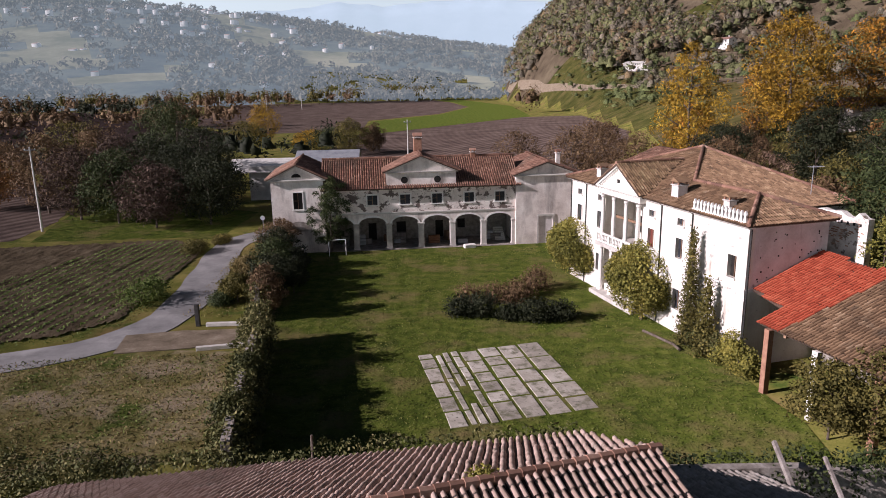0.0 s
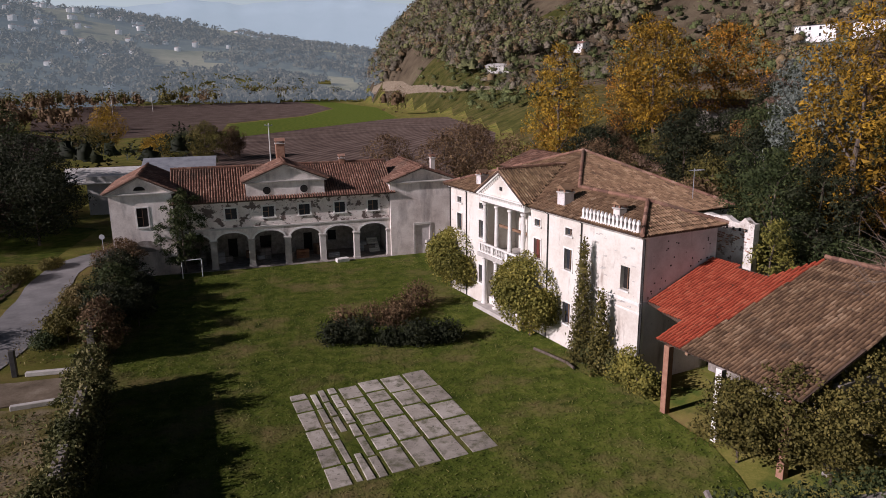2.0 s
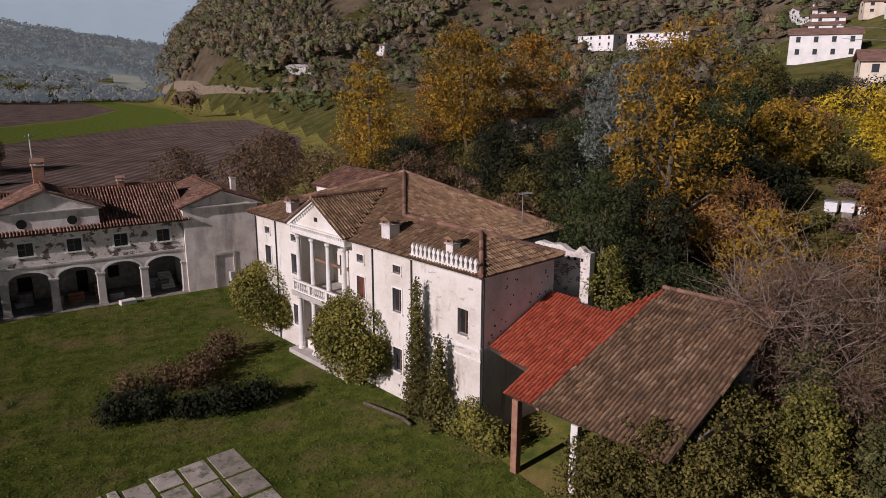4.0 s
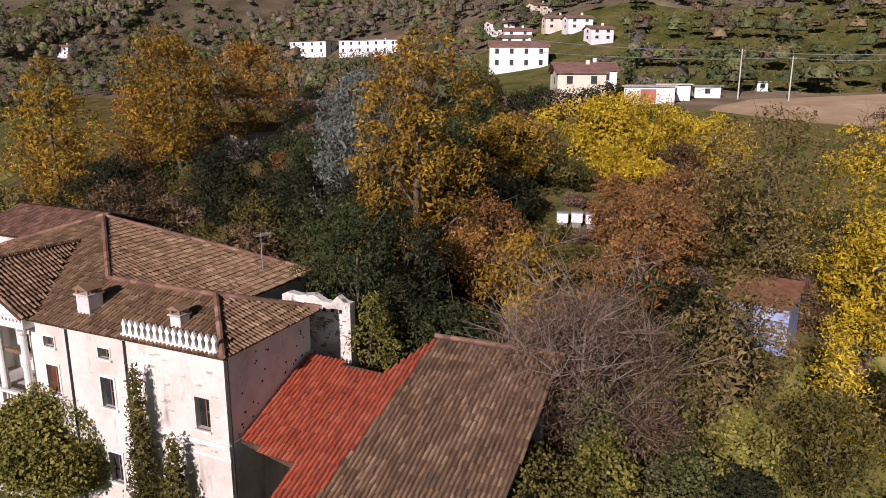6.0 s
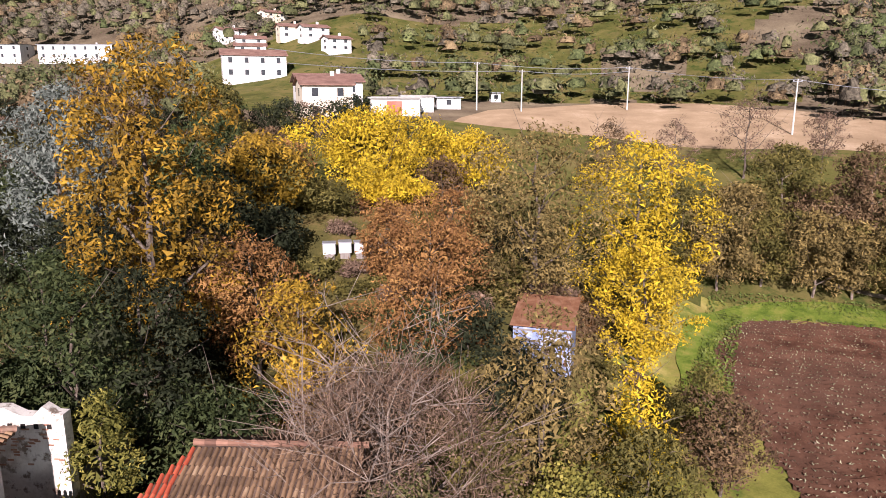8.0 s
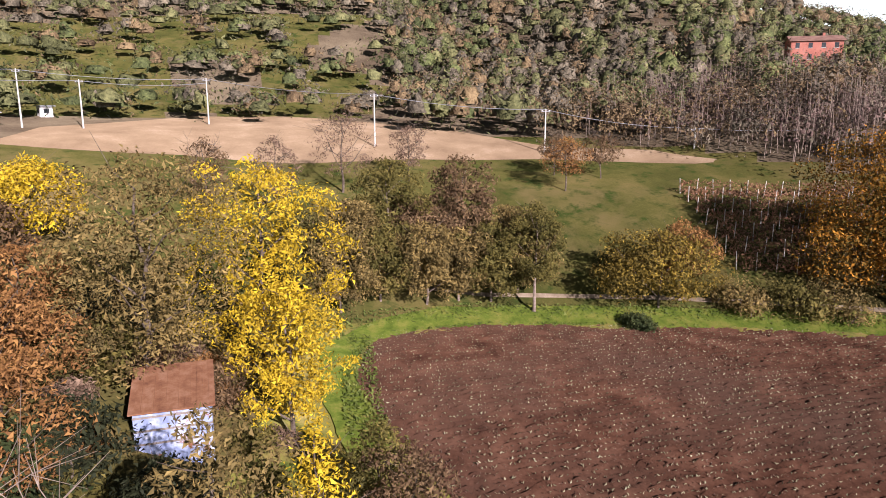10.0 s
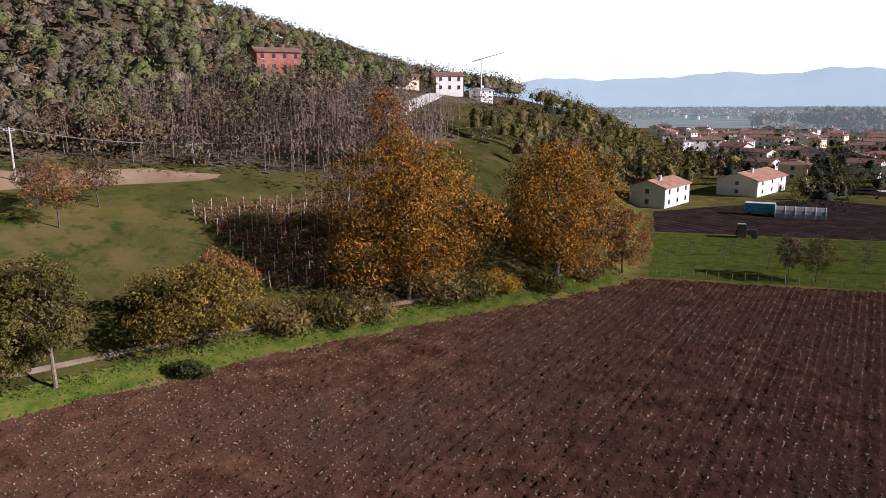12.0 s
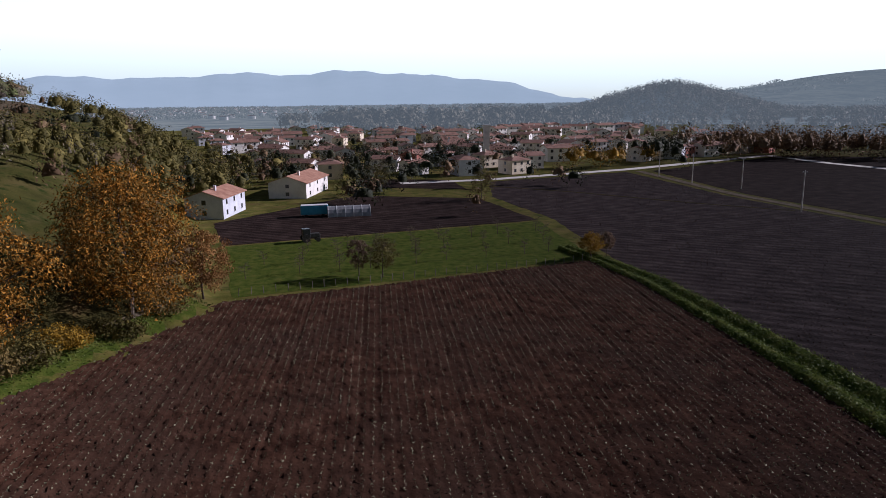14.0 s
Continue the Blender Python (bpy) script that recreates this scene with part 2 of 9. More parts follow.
M = {
    # plain_trees and far_trees glow faintly to imitate haze
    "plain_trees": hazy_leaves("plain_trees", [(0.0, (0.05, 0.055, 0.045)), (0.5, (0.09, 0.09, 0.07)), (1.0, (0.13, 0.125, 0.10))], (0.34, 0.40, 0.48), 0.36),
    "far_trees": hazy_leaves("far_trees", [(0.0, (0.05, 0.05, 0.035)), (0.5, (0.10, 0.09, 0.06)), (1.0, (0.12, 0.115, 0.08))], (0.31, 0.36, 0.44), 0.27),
    "grass": surface("grass", [(0.2, (0.07, 0.078, 0.018)), (0.5, (0.145, 0.14, 0.034)), (0.8, (0.25, 0.205, 0.07))], 0.25, 6.0, 1.0, 0.6, stain=[((0.17, 0.125, 0.05), 0.16, 0.48, 0.66, None), ((0.06, 0.085, 0.018), 0.3, 0.54, 0.66, None)], depth=0.2, spec=0.02),
    "lawn": surface("lawn", [(0.2, (0.034, 0.050, 0.009)), (0.5, (0.072, 0.092, 0.016)), (0.8, (0.125, 0.135, 0.03))], 0.9, 7.0, 1.0, 1.0, stain=[((0.15, 0.12, 0.05), 0.22, 0.5, 0.68, None), ((0.028, 0.042, 0.009), 0.5, 0.56, 0.7, None)], depth=0.16, spec=0.02),
    "meadow": surface("meadow", [(0.2, (0.0358, 0.0400, 0.0115)), (0.5, (0.0694, 0.0680, 0.0199)), (0.8, (0.1176, 0.0950, 0.0357))], 0.12, 4.0, 1.0, 0.4, depth=0.2, stain=[((0.105, 0.085, 0.035), 0.09, 0.50, 0.68, None), ((0.03, 0.045, 0.011), 0.4, 0.53, 0.66, None)], spec=0.02),
    "bright_grass": surface("bright_grass", [(0.2, (0.044, 0.070, 0.011)), (0.5, (0.088, 0.118, 0.020)), (0.8, (0.15, 0.145, 0.036))], 0.7, 6.0, 1.0, 0.8, depth=0.15, spec=0.02),
    "scrub": surface("scrub", [(0.25, (0.033, 0.0333, 0.0126)), (0.50, (0.077, 0.0665, 0.0231)), (0.80, (0.143, 0.095, 0.042))], 0.2, 3.0, 1.0, 0.8, depth=0.4, spec=0.02),
    "litter": surface("litter", [(0.25, (0.06, 0.045, 0.03)), (0.5, (0.105, 0.082, 0.055)), (0.8, (0.16, 0.13, 0.085))], 0.06, 1.5, 1.0, 0.8, depth=0.4, spec=0.02),
    "plough": surface("plough", [(0.2, (0.033, 0.0155, 0.0105)), (0.5, (0.074, 0.036, 0.023)), (0.85, (0.135, 0.071, 0.046))], 0.35, 4.0, 1.0, 1.0, depth=0.12, stain=[((0.07, 0.04, 0.028), 0.05, 0.45, 0.65, None)], spec=0.02),
    "bank": surface("bank", [(0.2, (0.085, 0.08, 0.026)), (0.5, (0.17, 0.145, 0.055)), (0.8, (0.28, 0.225, 0.12))], 0.35, 6.0, 1.0, 0.9, stain=[((0.30, 0.24, 0.16), 0.16, 0.5, 0.62, None), ((0.075, 0.10, 0.022), 0.22, 0.54, 0.66, None)], depth=0.16, spec=0.02),
    "dirt_field": surface("dirt_field", [(0.2, (0.055, 0.042, 0.026)), (0.5, (0.10, 0.076, 0.047)), (0.85, (0.155, 0.122, 0.08))], 0.3, 3.0, 1.0, 1.0, depth=0.2, spec=0.02),
    "plough_grey": surface("plough_grey", [(0.2, (0.062, 0.045, 0.038)), (0.5, (0.115, 0.084, 0.070)), (0.85, (0.175, 0.135, 0.112))], 0.12, 1.2, 1.0, 1.0, depth=0.3, rows=(62, 2.6, 0.4), spec=0.02),
    "plough_mid": surface("plough_mid", [(0.2, (0.032, 0.024, 0.024)), (0.5, (0.064, 0.048, 0.047)), (0.85, (0.115, 0.09, 0.086))], 0.25, 2.5, 1.0, 1.0, depth=0.3, rows=(150, 2.2, 0.12), spec=0.02),
    "plough_dark": surface("plough_dark", [(0.2, (0.0230, 0.0155, 0.0144)), (0.5, (0.0460, 0.0310, 0.0276)), (0.85, (0.0862, 0.0609, 0.0529))], 0.25, 2.5, 1.0, 1.0, depth=0.3, rows=(150, 2.2, 0.12), spec=0.02),
    "stubble": surface("stubble", [(0.25, (0.17, 0.12, 0.075)), (0.6, (0.235, 0.17, 0.108)), (0.8, (0.29, 0.22, 0.15))], 0.15, 3.0, 1.0, 0.5, spec=0.02),
    "asphalt": surface("asphalt", [(0.2, (0.15, 0.143, 0.14)), (0.6, (0.215, 0.207, 0.20)), (0.85, (0.28, 0.268, 0.255))], 0.4, 14.0, 0.9, 0.2, stain=[((0.12, 0.115, 0.11), 0.3, 0.5, 0.7, None)]),
    "dirt": surface("dirt", [(0.25, (0.15, 0.118, 0.082)), (0.60, (0.25, 0.20, 0.145)), (0.80, (0.33, 0.28, 0.21))], 0.6, 7.0, 1.0, 0.5, spec=0.02),
    "plaster": surface("plaster", [(0.2, (0.54, 0.48, 0.41)), (0.5, (0.68, 0.635, 0.565)), (0.8, (0.77, 0.74, 0.69))], 0.35, 5.0, 0.9, 0.25, "Object", stain=[((0.36, 0.30, 0.25), 0.9, 0.60, 0.72, (1, 1, 0.25)), ((0.30, 0.22, 0.17), 1.6, 0.66, 0.72, None)]),
    "plaster_pink": surface("plaster_pink", [(0.2, (0.48, 0.43, 0.405)), (0.5, (0.64, 0.59, 0.565)), (0.8, (0.75, 0.71, 0.685))], 0.5, 6.0, 0.9, 0.3, "Object", stain=[((0.22, 0.17, 0.15), 2.2, 0.64, 0.70, None), ((0.30, 0.25, 0.22), 0.8, 0.56, 0.75, (1, 1, 0.2))]),
    "plaster_old": surface("plaster_old", [(0.20, (0.5161, 0.4444, 0.4014)), (0.50, (0.7168, 0.6451, 0.5878)), (0.80, (0.8602, 0.8028, 0.7455))], 0.5, 6.0, 0.9, 0.3, "Object", stain=[((0.28, 0.24, 0.22), 0.7, 0.5, 0.75, (1, 1, 0.3))]),
    "plaster_worn": surface("plaster_worn", [(0.20, (0.5434, 0.4719, 0.4147)), (0.50, (0.7436, 0.6578, 0.6006)), (0.80, (0.8866, 0.8294, 0.7579))], 0.5, 6.0, 0.9, 0.4, "Object", stain=[((0.15, 0.115, 0.10), 0.9, 0.52, 0.56, (1, 1, 1.3)), ((0.24, 0.18, 0.15), 3.0, 0.58, 0.66, None)]),
    "plaster_ruin": surface("plaster_ruin", [(0.2, (0.50, 0.45, 0.39)), (0.5, (0.72, 0.68, 0.62)), (0.8, (0.82, 0.79, 0.74))], 0.7, 6.0, 0.9, 0.5, "Object", stain=[((0.22, 0.17, 0.13), 1.4, 0.54, 0.62, None), ((0.34, 0.28, 0.23), 0.6, 0.5, 0.7, None)]),
    "stone": surface("stone", [(0.2, (0.34, 0.31, 0.28)), (0.5, (0.48, 0.45, 0.41)), (0.8, (0.60, 0.57, 0.52))], 1.5, 14.0, 0.85, 0.3, "Object", island=0.35),
    "slab": surface("slab", [(0.20, (0.22, 0.195, 0.16)), (0.50, (0.38, 0.34, 0.285)), (0.80, (0.55, 0.505, 0.44))], 0.9, 9.0, 0.9, 0.4, "World", island=0.45, stain=[((0.13, 0.125, 0.075), 1.1, 0.5, 0.66, None), ((0.10, 0.095, 0.07), 4.0, 0.58, 0.68, None)]),
    "white_stone": surface("white_stone", [(0.2, (0.60, 0.57, 0.52)), (0.5, (0.74, 0.71, 0.66)), (0.8, (0.82, 0.80, 0.76))], 1.0, 8.0, 0.8, 0.2, "Object"),
    "brick": surface("brick", [(0.2, (0.20, 0.10, 0.07)), (0.5, (0.32, 0.17, 0.11)), (0.8, (0.42, 0.26, 0.18))], 3.0, 18.0, 0.9, 0.4, "Object", island=0.3),
    "rubble": surface("rubble", [(0.2, (0.14, 0.12, 0.10)), (0.5, (0.25, 0.22, 0.19)), (0.8, (0.36, 0.33, 0.30))], 2.0, 9.0, 0.95, 0.8, "Object"),
    "tile_old": surface("tile_old", [(0.05, (0.062, 0.039, 0.025)), (0.35, (0.172, 0.105, 0.060)), (0.65, (0.285, 0.178, 0.102)), (0.95, (0.50, 0.37, 0.24))], 0.9, 5.0, 0.9, 0.3, island=0.45, stain=[((0.07, 0.055, 0.04), 0.45, 0.58, 0.75, None)]),
    "tile_red": surface("tile_red", [(0.05, (0.085, 0.047, 0.036)), (0.4, (0.19, 0.10, 0.068)), (0.7, (0.295, 0.165, 0.115)), (0.95, (0.46, 0.34, 0.26))], 0.5, 5.0, 0.9, 0.3, island=0.5, stain=[((0.10, 0.075, 0.055), 0.35, 0.52, 0.75, None)]),
    "tile_new": surface("tile_new", [(0.05, (0.27, 0.05, 0.026)), (0.5, (0.44, 0.088, 0.044)), (0.95, (0.58, 0.17, 0.09))], 0.8, 5.0, 0.85, 0.2, island=0.45),
    "tile_pale": surface("tile_pale", [(0.05, (0.20, 0.14, 0.11)), (0.4, (0.34, 0.24, 0.19)), (0.7, (0.44, 0.32, 0.26)), (0.95, (0.52, 0.42, 0.36))], 0.5, 6.0, 0.9, 0.3, island=0.5, stain=[((0.12, 0.11, 0.08), 0.8, 0.56, 0.75, None)]),
    # darker than the clay tiles, for the shade in the channels between them
    "shaded_tile_bed": surface("shaded_tile_bed", [(0.2, (0.045, 0.03, 0.024)), (0.5, (0.085, 0.055, 0.04)), (0.8, (0.13, 0.085, 0.06))], 0.8, 6.0, 0.95, 0.2),
    "wood": surface("wood", [(0.2, (0.13, 0.075, 0.045)), (0.5, (0.22, 0.13, 0.08)), (0.8, (0.30, 0.19, 0.12))], 2.0, 16.0, 0.8, 0.3, "Object", (1, 1, 0.15)),
    "wood_grey": surface("wood_grey", [(0.2, (0.13, 0.11, 0.095)), (0.5, (0.22, 0.19, 0.17)), (0.8, (0.32, 0.29, 0.26))], 2.0, 16.0, 0.85, 0.3, "Object", (1, 1, 0.15)),
    "red_shutter": surface("red_shutter", [(0.2, (0.10, 0.025, 0.018)), (0.8, (0.17, 0.05, 0.035))], 2.0, 12.0, 0.7, 0.2, "Object"),
    # near-black, stands in for the shade inside openings
    "void_shade": surface("void_shade", [(0.2, (0.010, 0.009, 0.008)), (0.8, (0.03, 0.026, 0.023))], 1.0, 8.0, 1.0, 0.0, "Object"),
    "bark": surface("bark", [(0.2, (0.06, 0.045, 0.035)), (0.5, (0.11, 0.085, 0.065)), (0.8, (0.19, 0.16, 0.13))], 3.0, 20.0, 0.95, 0.6, "Object"),
    "bark_pale": surface("bark_pale", [(0.20, (0.1348, 0.1034, 0.0809)), (0.50, (0.2068, 0.1618, 0.1304)), (0.80, (0.3057, 0.2517, 0.2068))], 3.0, 20.0, 0.95, 0.4, "Object"),
    "metal_sheet": surface("metal_sheet", [(0.2, (0.22, 0.23, 0.25)), (0.5, (0.34, 0.35, 0.37)), (0.8, (0.42, 0.43, 0.45))], 0.7, 8.0, 0.5, 0.1, "Object", metal=0.3),
    "blue_sheet": surface("blue_sheet", [(0.2, (0.16, 0.20, 0.36)), (0.5, (0.28, 0.34, 0.52)), (0.8, (0.55, 0.58, 0.66))], 1.2, 7.0, 0.6, 0.1, "Object", stain=[((0.25, 0.12, 0.07), 1.3, 0.58, 0.64, None)]),
    "rust": surface("rust", [(0.20, (0.132, 0.054, 0.03)), (0.50, (0.216, 0.102, 0.054)), (0.80, (0.288, 0.162, 0.102))], 1.2, 9.0, 0.85, 0.2, "Object"),
    "iron": surface("iron", [(0.2, (0.03, 0.03, 0.03)), (0.8, (0.07, 0.065, 0.06))], 3.0, 20.0, 0.6, 0.1, "Object", metal=0.5),
    "concrete": surface("concrete", [(0.2, (0.42, 0.40, 0.37)), (0.5, (0.54, 0.52, 0.48)), (0.8, (0.62, 0.6, 0.57))], 1.5, 12.0, 0.9, 0.2, "Object"),
    "house_white": surface("house_white", [(0.2, (0.6496, 0.6272, 0.5936)), (0.5, (0.7840, 0.7616, 0.7280)), (0.8, (0.8736, 0.8512, 0.8176))], 0.4, 4.0, 0.9, 0.1, "Object"),
    "house_cream": surface("house_cream", [(0.2, (0.6050, 0.5060, 0.3740)), (0.5, (0.7260, 0.6270, 0.4840)), (0.8, (0.8140, 0.7260, 0.5940))], 0.4, 4.0, 0.9, 0.1, "Object"),
    "house_red": surface("house_red", [(0.20, (0.304, 0.102, 0.081)), (0.50, (0.384, 0.1445, 0.108)), (0.80, (0.448, 0.187, 0.144))], 0.4, 4.0, 0.9, 0.1, "Object"),
    "house_blue": surface("house_blue", [(0.2, (0.50, 0.52, 0.58)), (0.5, (0.62, 0.64, 0.70)), (0.8, (0.72, 0.74, 0.78))], 0.4, 4.0, 0.9, 0.1, "Object"),
    "roof_far": surface("roof_far", [(0.2, (0.15, 0.085, 0.065)), (0.5, (0.24, 0.135, 0.105)), (0.8, (0.32, 0.20, 0.155))], 0.6, 5.0, 0.9, 0.3, "World"),
    "roof_warm": surface("roof_warm", [(0.2, (0.26, 0.13, 0.09)), (0.5, (0.38, 0.20, 0.14)), (0.8, (0.48, 0.29, 0.21))], 0.6, 5.0, 0.9, 0.3, "World"),
    # far walls and roofs: haze and paleness come from their own emission
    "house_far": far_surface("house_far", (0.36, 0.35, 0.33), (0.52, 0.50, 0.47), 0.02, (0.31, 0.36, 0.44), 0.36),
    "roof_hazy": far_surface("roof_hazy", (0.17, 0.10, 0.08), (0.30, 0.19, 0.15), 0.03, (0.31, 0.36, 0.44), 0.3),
    "pane": surface("pane", [(0.2, (0.02, 0.022, 0.026)), (0.8, (0.05, 0.052, 0.06))], 1.0, 4.0, 0.25, 0.0, "Object", spec=0.5),
    "teal_paint": surface("teal_paint", [(0.2, (0.04, 0.28, 0.42)), (0.8, (0.08, 0.38, 0.52))], 1.0, 6.0, 0.4, 0.0, "Object"),
    "white_paint": surface("white_paint", [(0.2, (0.70, 0.70, 0.70)), (0.8, (0.82, 0.82, 0.82))], 1.0, 6.0, 0.5, 0.0, "Object"),
    "vine_leaf": leafy("vine_leaf", [(0.1, (0.150, 0.105, 0.060)), (0.9, (0.300, 0.150, 0.090))]),
    "l_orange": leafy("l_orange", [(0.0, (0.055, 0.038, 0.01)), (0.35, (0.145, 0.09, 0.013)), (0.7, (0.34, 0.192, 0.02)), (1.0, (0.48, 0.295, 0.034))]),
    "l_oak": leafy("l_oak", [(0.0, (0.035, 0.03, 0.009)), (0.3, (0.10, 0.078, 0.016)), (0.6, (0.33, 0.15, 0.02)), (1.0, (0.58, 0.27, 0.035))]),
    "l_dry": leafy("l_dry", [(0.0, (0.085, 0.066, 0.026)), (0.5, (0.17, 0.13, 0.052)), (1.0, (0.28, 0.22, 0.095))]),
    "l_hedge": leafy("l_hedge", [(0.0, (0.05, 0.042, 0.012)), (0.5, (0.15, 0.11, 0.022)), (1.0, (0.36, 0.25, 0.04))]),
    # darkened copy of l_brown: the copse's deep shade is in the leaf colour
    "l_brown_shade": leafy("l_brown_shade", [(0.0, (0.03, 0.018, 0.014)), (0.5, (0.068, 0.043, 0.032)), (1.0, (0.13, 0.09, 0.062))]),
    "l_row": leafy("l_row", [(0.0, (0.06, 0.048, 0.018)), (0.5, (0.16, 0.118, 0.042)), (1.0, (0.30, 0.215, 0.075))]),
    "l_weed": leafy("l_weed", [(0.0, (0.0440, 0.0660, 0.0141)), (0.5, (0.0968, 0.1320, 0.0264)), (1.0, (0.1760, 0.1936, 0.0528))]),
    "l_lawn": leafy("l_lawn", [(0.0, (0.045, 0.060, 0.012)), (0.5, (0.10, 0.112, 0.025)), (1.0, (0.18, 0.17, 0.048))], 0.1, 0.25),
    "l_rust": leafy("l_rust", [(0.0, (0.085, 0.042, 0.018)), (0.5, (0.235, 0.115, 0.04)), (1.0, (0.40, 0.225, 0.075))]),
    "l_yellow": leafy("l_yellow", [(0.0, (0.15, 0.12, 0.018)), (0.35, (0.38, 0.265, 0.02)), (0.7, (0.58, 0.41, 0.025)), (1.0, (0.66, 0.52, 0.045))]),
    "l_gold": leafy("l_gold", [(0.0, (0.085, 0.064, 0.013)), (0.4, (0.25, 0.155, 0.02)), (0.75, (0.42, 0.255, 0.026)), (1.0, (0.54, 0.37, 0.055))]),
    "l_olive": leafy("l_olive", [(0.0, (0.045, 0.042, 0.012)), (0.5, (0.10, 0.088, 0.022)), (1.0, (0.20, 0.16, 0.045))]),
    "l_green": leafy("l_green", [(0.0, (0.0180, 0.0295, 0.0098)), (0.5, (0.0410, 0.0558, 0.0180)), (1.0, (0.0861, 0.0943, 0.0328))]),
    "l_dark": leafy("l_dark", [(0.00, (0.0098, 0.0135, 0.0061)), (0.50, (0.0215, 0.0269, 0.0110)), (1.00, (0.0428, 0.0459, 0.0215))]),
    "l_brown": leafy("l_brown", [(0.00, (0.0578, 0.0367, 0.0197)), (0.50, (0.1313, 0.0816, 0.0426)), (1.00, (0.231, 0.1581, 0.082))]),
    "l_twig": leafy("l_twig", [(0.0, (0.085, 0.052, 0.034)), (0.5, (0.165, 0.108, 0.074)), (1.0, (0.26, 0.18, 0.125))], 0.1),
    "l_ivy": leafy("l_ivy", [(0.0, (0.03, 0.038, 0.012)), (0.5, (0.085, 0.09, 0.028)), (1.0, (0.22, 0.19, 0.08))]),
    "l_bush": leafy("l_bush", [(0.00, (0.069, 0.0747, 0.0161)), (0.50, (0.1725, 0.161, 0.0345)), (1.00, (0.322, 0.2702, 0.0633))]),
    "l_cedar": leafy("l_cedar", [(0.0, (0.07, 0.085, 0.07)), (0.5, (0.145, 0.165, 0.14)), (1.0, (0.24, 0.26, 0.225))], 0.15),
    "l_clod": leafy("l_clod", [(0.0, (0.05, 0.03, 0.02)), (0.5, (0.11, 0.068, 0.048)), (1.0, (0.19, 0.13, 0.10))], 0.0),
    "w_grey": leafy("w_grey", [(0.0, (0.0608, 0.0516, 0.0377)), (0.5, (0.1325, 0.1135, 0.0804)), (1.0, (0.2314, 0.1961, 0.1393))], 0.1, 0.11, 0.84, 1.3),
    "w_olive": leafy("w_olive", [(0.0, (0.0527, 0.0570, 0.0239)), (0.5, (0.1150, 0.1207, 0.0496)), (1.0, (0.2032, 0.2007, 0.0870))], 0.1, 0.11, 0.84, 1.3),
    "w_brown": leafy("w_brown", [(0.0, (0.0717, 0.0505, 0.0285)), (0.5, (0.1543, 0.1081, 0.0586)), (1.0, (0.2612, 0.1898, 0.0992))], 0.1, 0.11, 0.84, 1.3),
    "w_bare": leafy("w_bare", [(0.0, (0.083, 0.054, 0.048)), (0.5, (0.165, 0.112, 0.096)), (1.0, (0.270, 0.195, 0.165))], 0.1, 0.11, 0.6),
    "w_green": leafy("w_green", [(0.0, (0.0436, 0.0560, 0.0218)), (0.5, (0.0936, 0.1120, 0.0412)), (1.0, (0.1691, 0.1882, 0.0697))], 0.1, 0.11, 0.84, 1.3),
    "l_stub": leafy("l_stub", [(0.0, (0.10, 0.095, 0.055)), (0.5, (0.20, 0.19, 0.115)), (1.0, (0.34, 0.34, 0.225))], 0.1),
    "l_crop": leafy("l_crop", [(0.0, (0.055, 0.10, 0.02)), (0.5, (0.12, 0.18, 0.04)), (1.0, (0.20, 0.26, 0.075))]),
}

# ---- building helpers ----


def mesh_object(name, bm, material, parent=None, label=""):
    me = bpy.data.meshes.new(name)
    bm.to_mesh(me)
    bm.free()
    for mm in material if isinstance(material, (list, tuple)) else [material]:
        me.materials.append(mm)
    ob = new(name, me)
    ob.parent = parent
    return tagged(ob, label)


def part(name, bm, material, parent, label=""):
    return mesh_object(name, bm, material, parent, label)


def data_object(name, verts, faces, material, parent=None, label=""):
    """One mesh from arrays of vertices and of quads or triangles."""
    verts, faces = np.asarray(verts, np.float32), np.asarray(faces, np.int32)
    me = bpy.data.meshes.new(name)
    me.vertices.add(len(verts))
    me.vertices.foreach_set("co", verts.ravel())
    k = faces.shape[1]
    me.loops.add(faces.size)
    me.loops.foreach_set("vertex_index", faces.ravel())
    me.polygons.add(len(faces))
    me.polygons.foreach_set("loop_start", np.arange(0, faces.size, k, dtype=np.int32))
    me.update(calc_edges=True)
    me.materials.append(material)
    ob = new(name, me)
    ob.parent = parent
    return tagged(ob, label)


def empty(name, m, label, category, group="", kind=""):
    ob = new(name)
    ob.empty_display_size = 0.3
    ob.matrix_world = m
    return tagged(ob, label, category, group, kind)


def box(bm, x0, y0, z0, x1, y1, z1, bevel=0.0):
    vs = [bm.verts.new((x, y, z)) for z in (z0, z1) for y in (y0, y1) for x in (x0, x1)]
    fs = [bm.faces.new([vs[i] for i in f]) for f in ((0, 2, 3, 1), (4, 5, 7, 6), (0, 1, 5, 4), (2, 6, 7, 3), (0, 4, 6, 2), (1, 3, 7, 5))]
    if bevel:
        es = list({e for f in fs for e in f.edges})
        bmesh.ops.bevel(bm, geom=es, offset=bevel, segments=1, affect="EDGES")
    return bm


def boxed(*a, bevel=0.0):
    return box(bmesh.new(), *a, bevel=bevel)


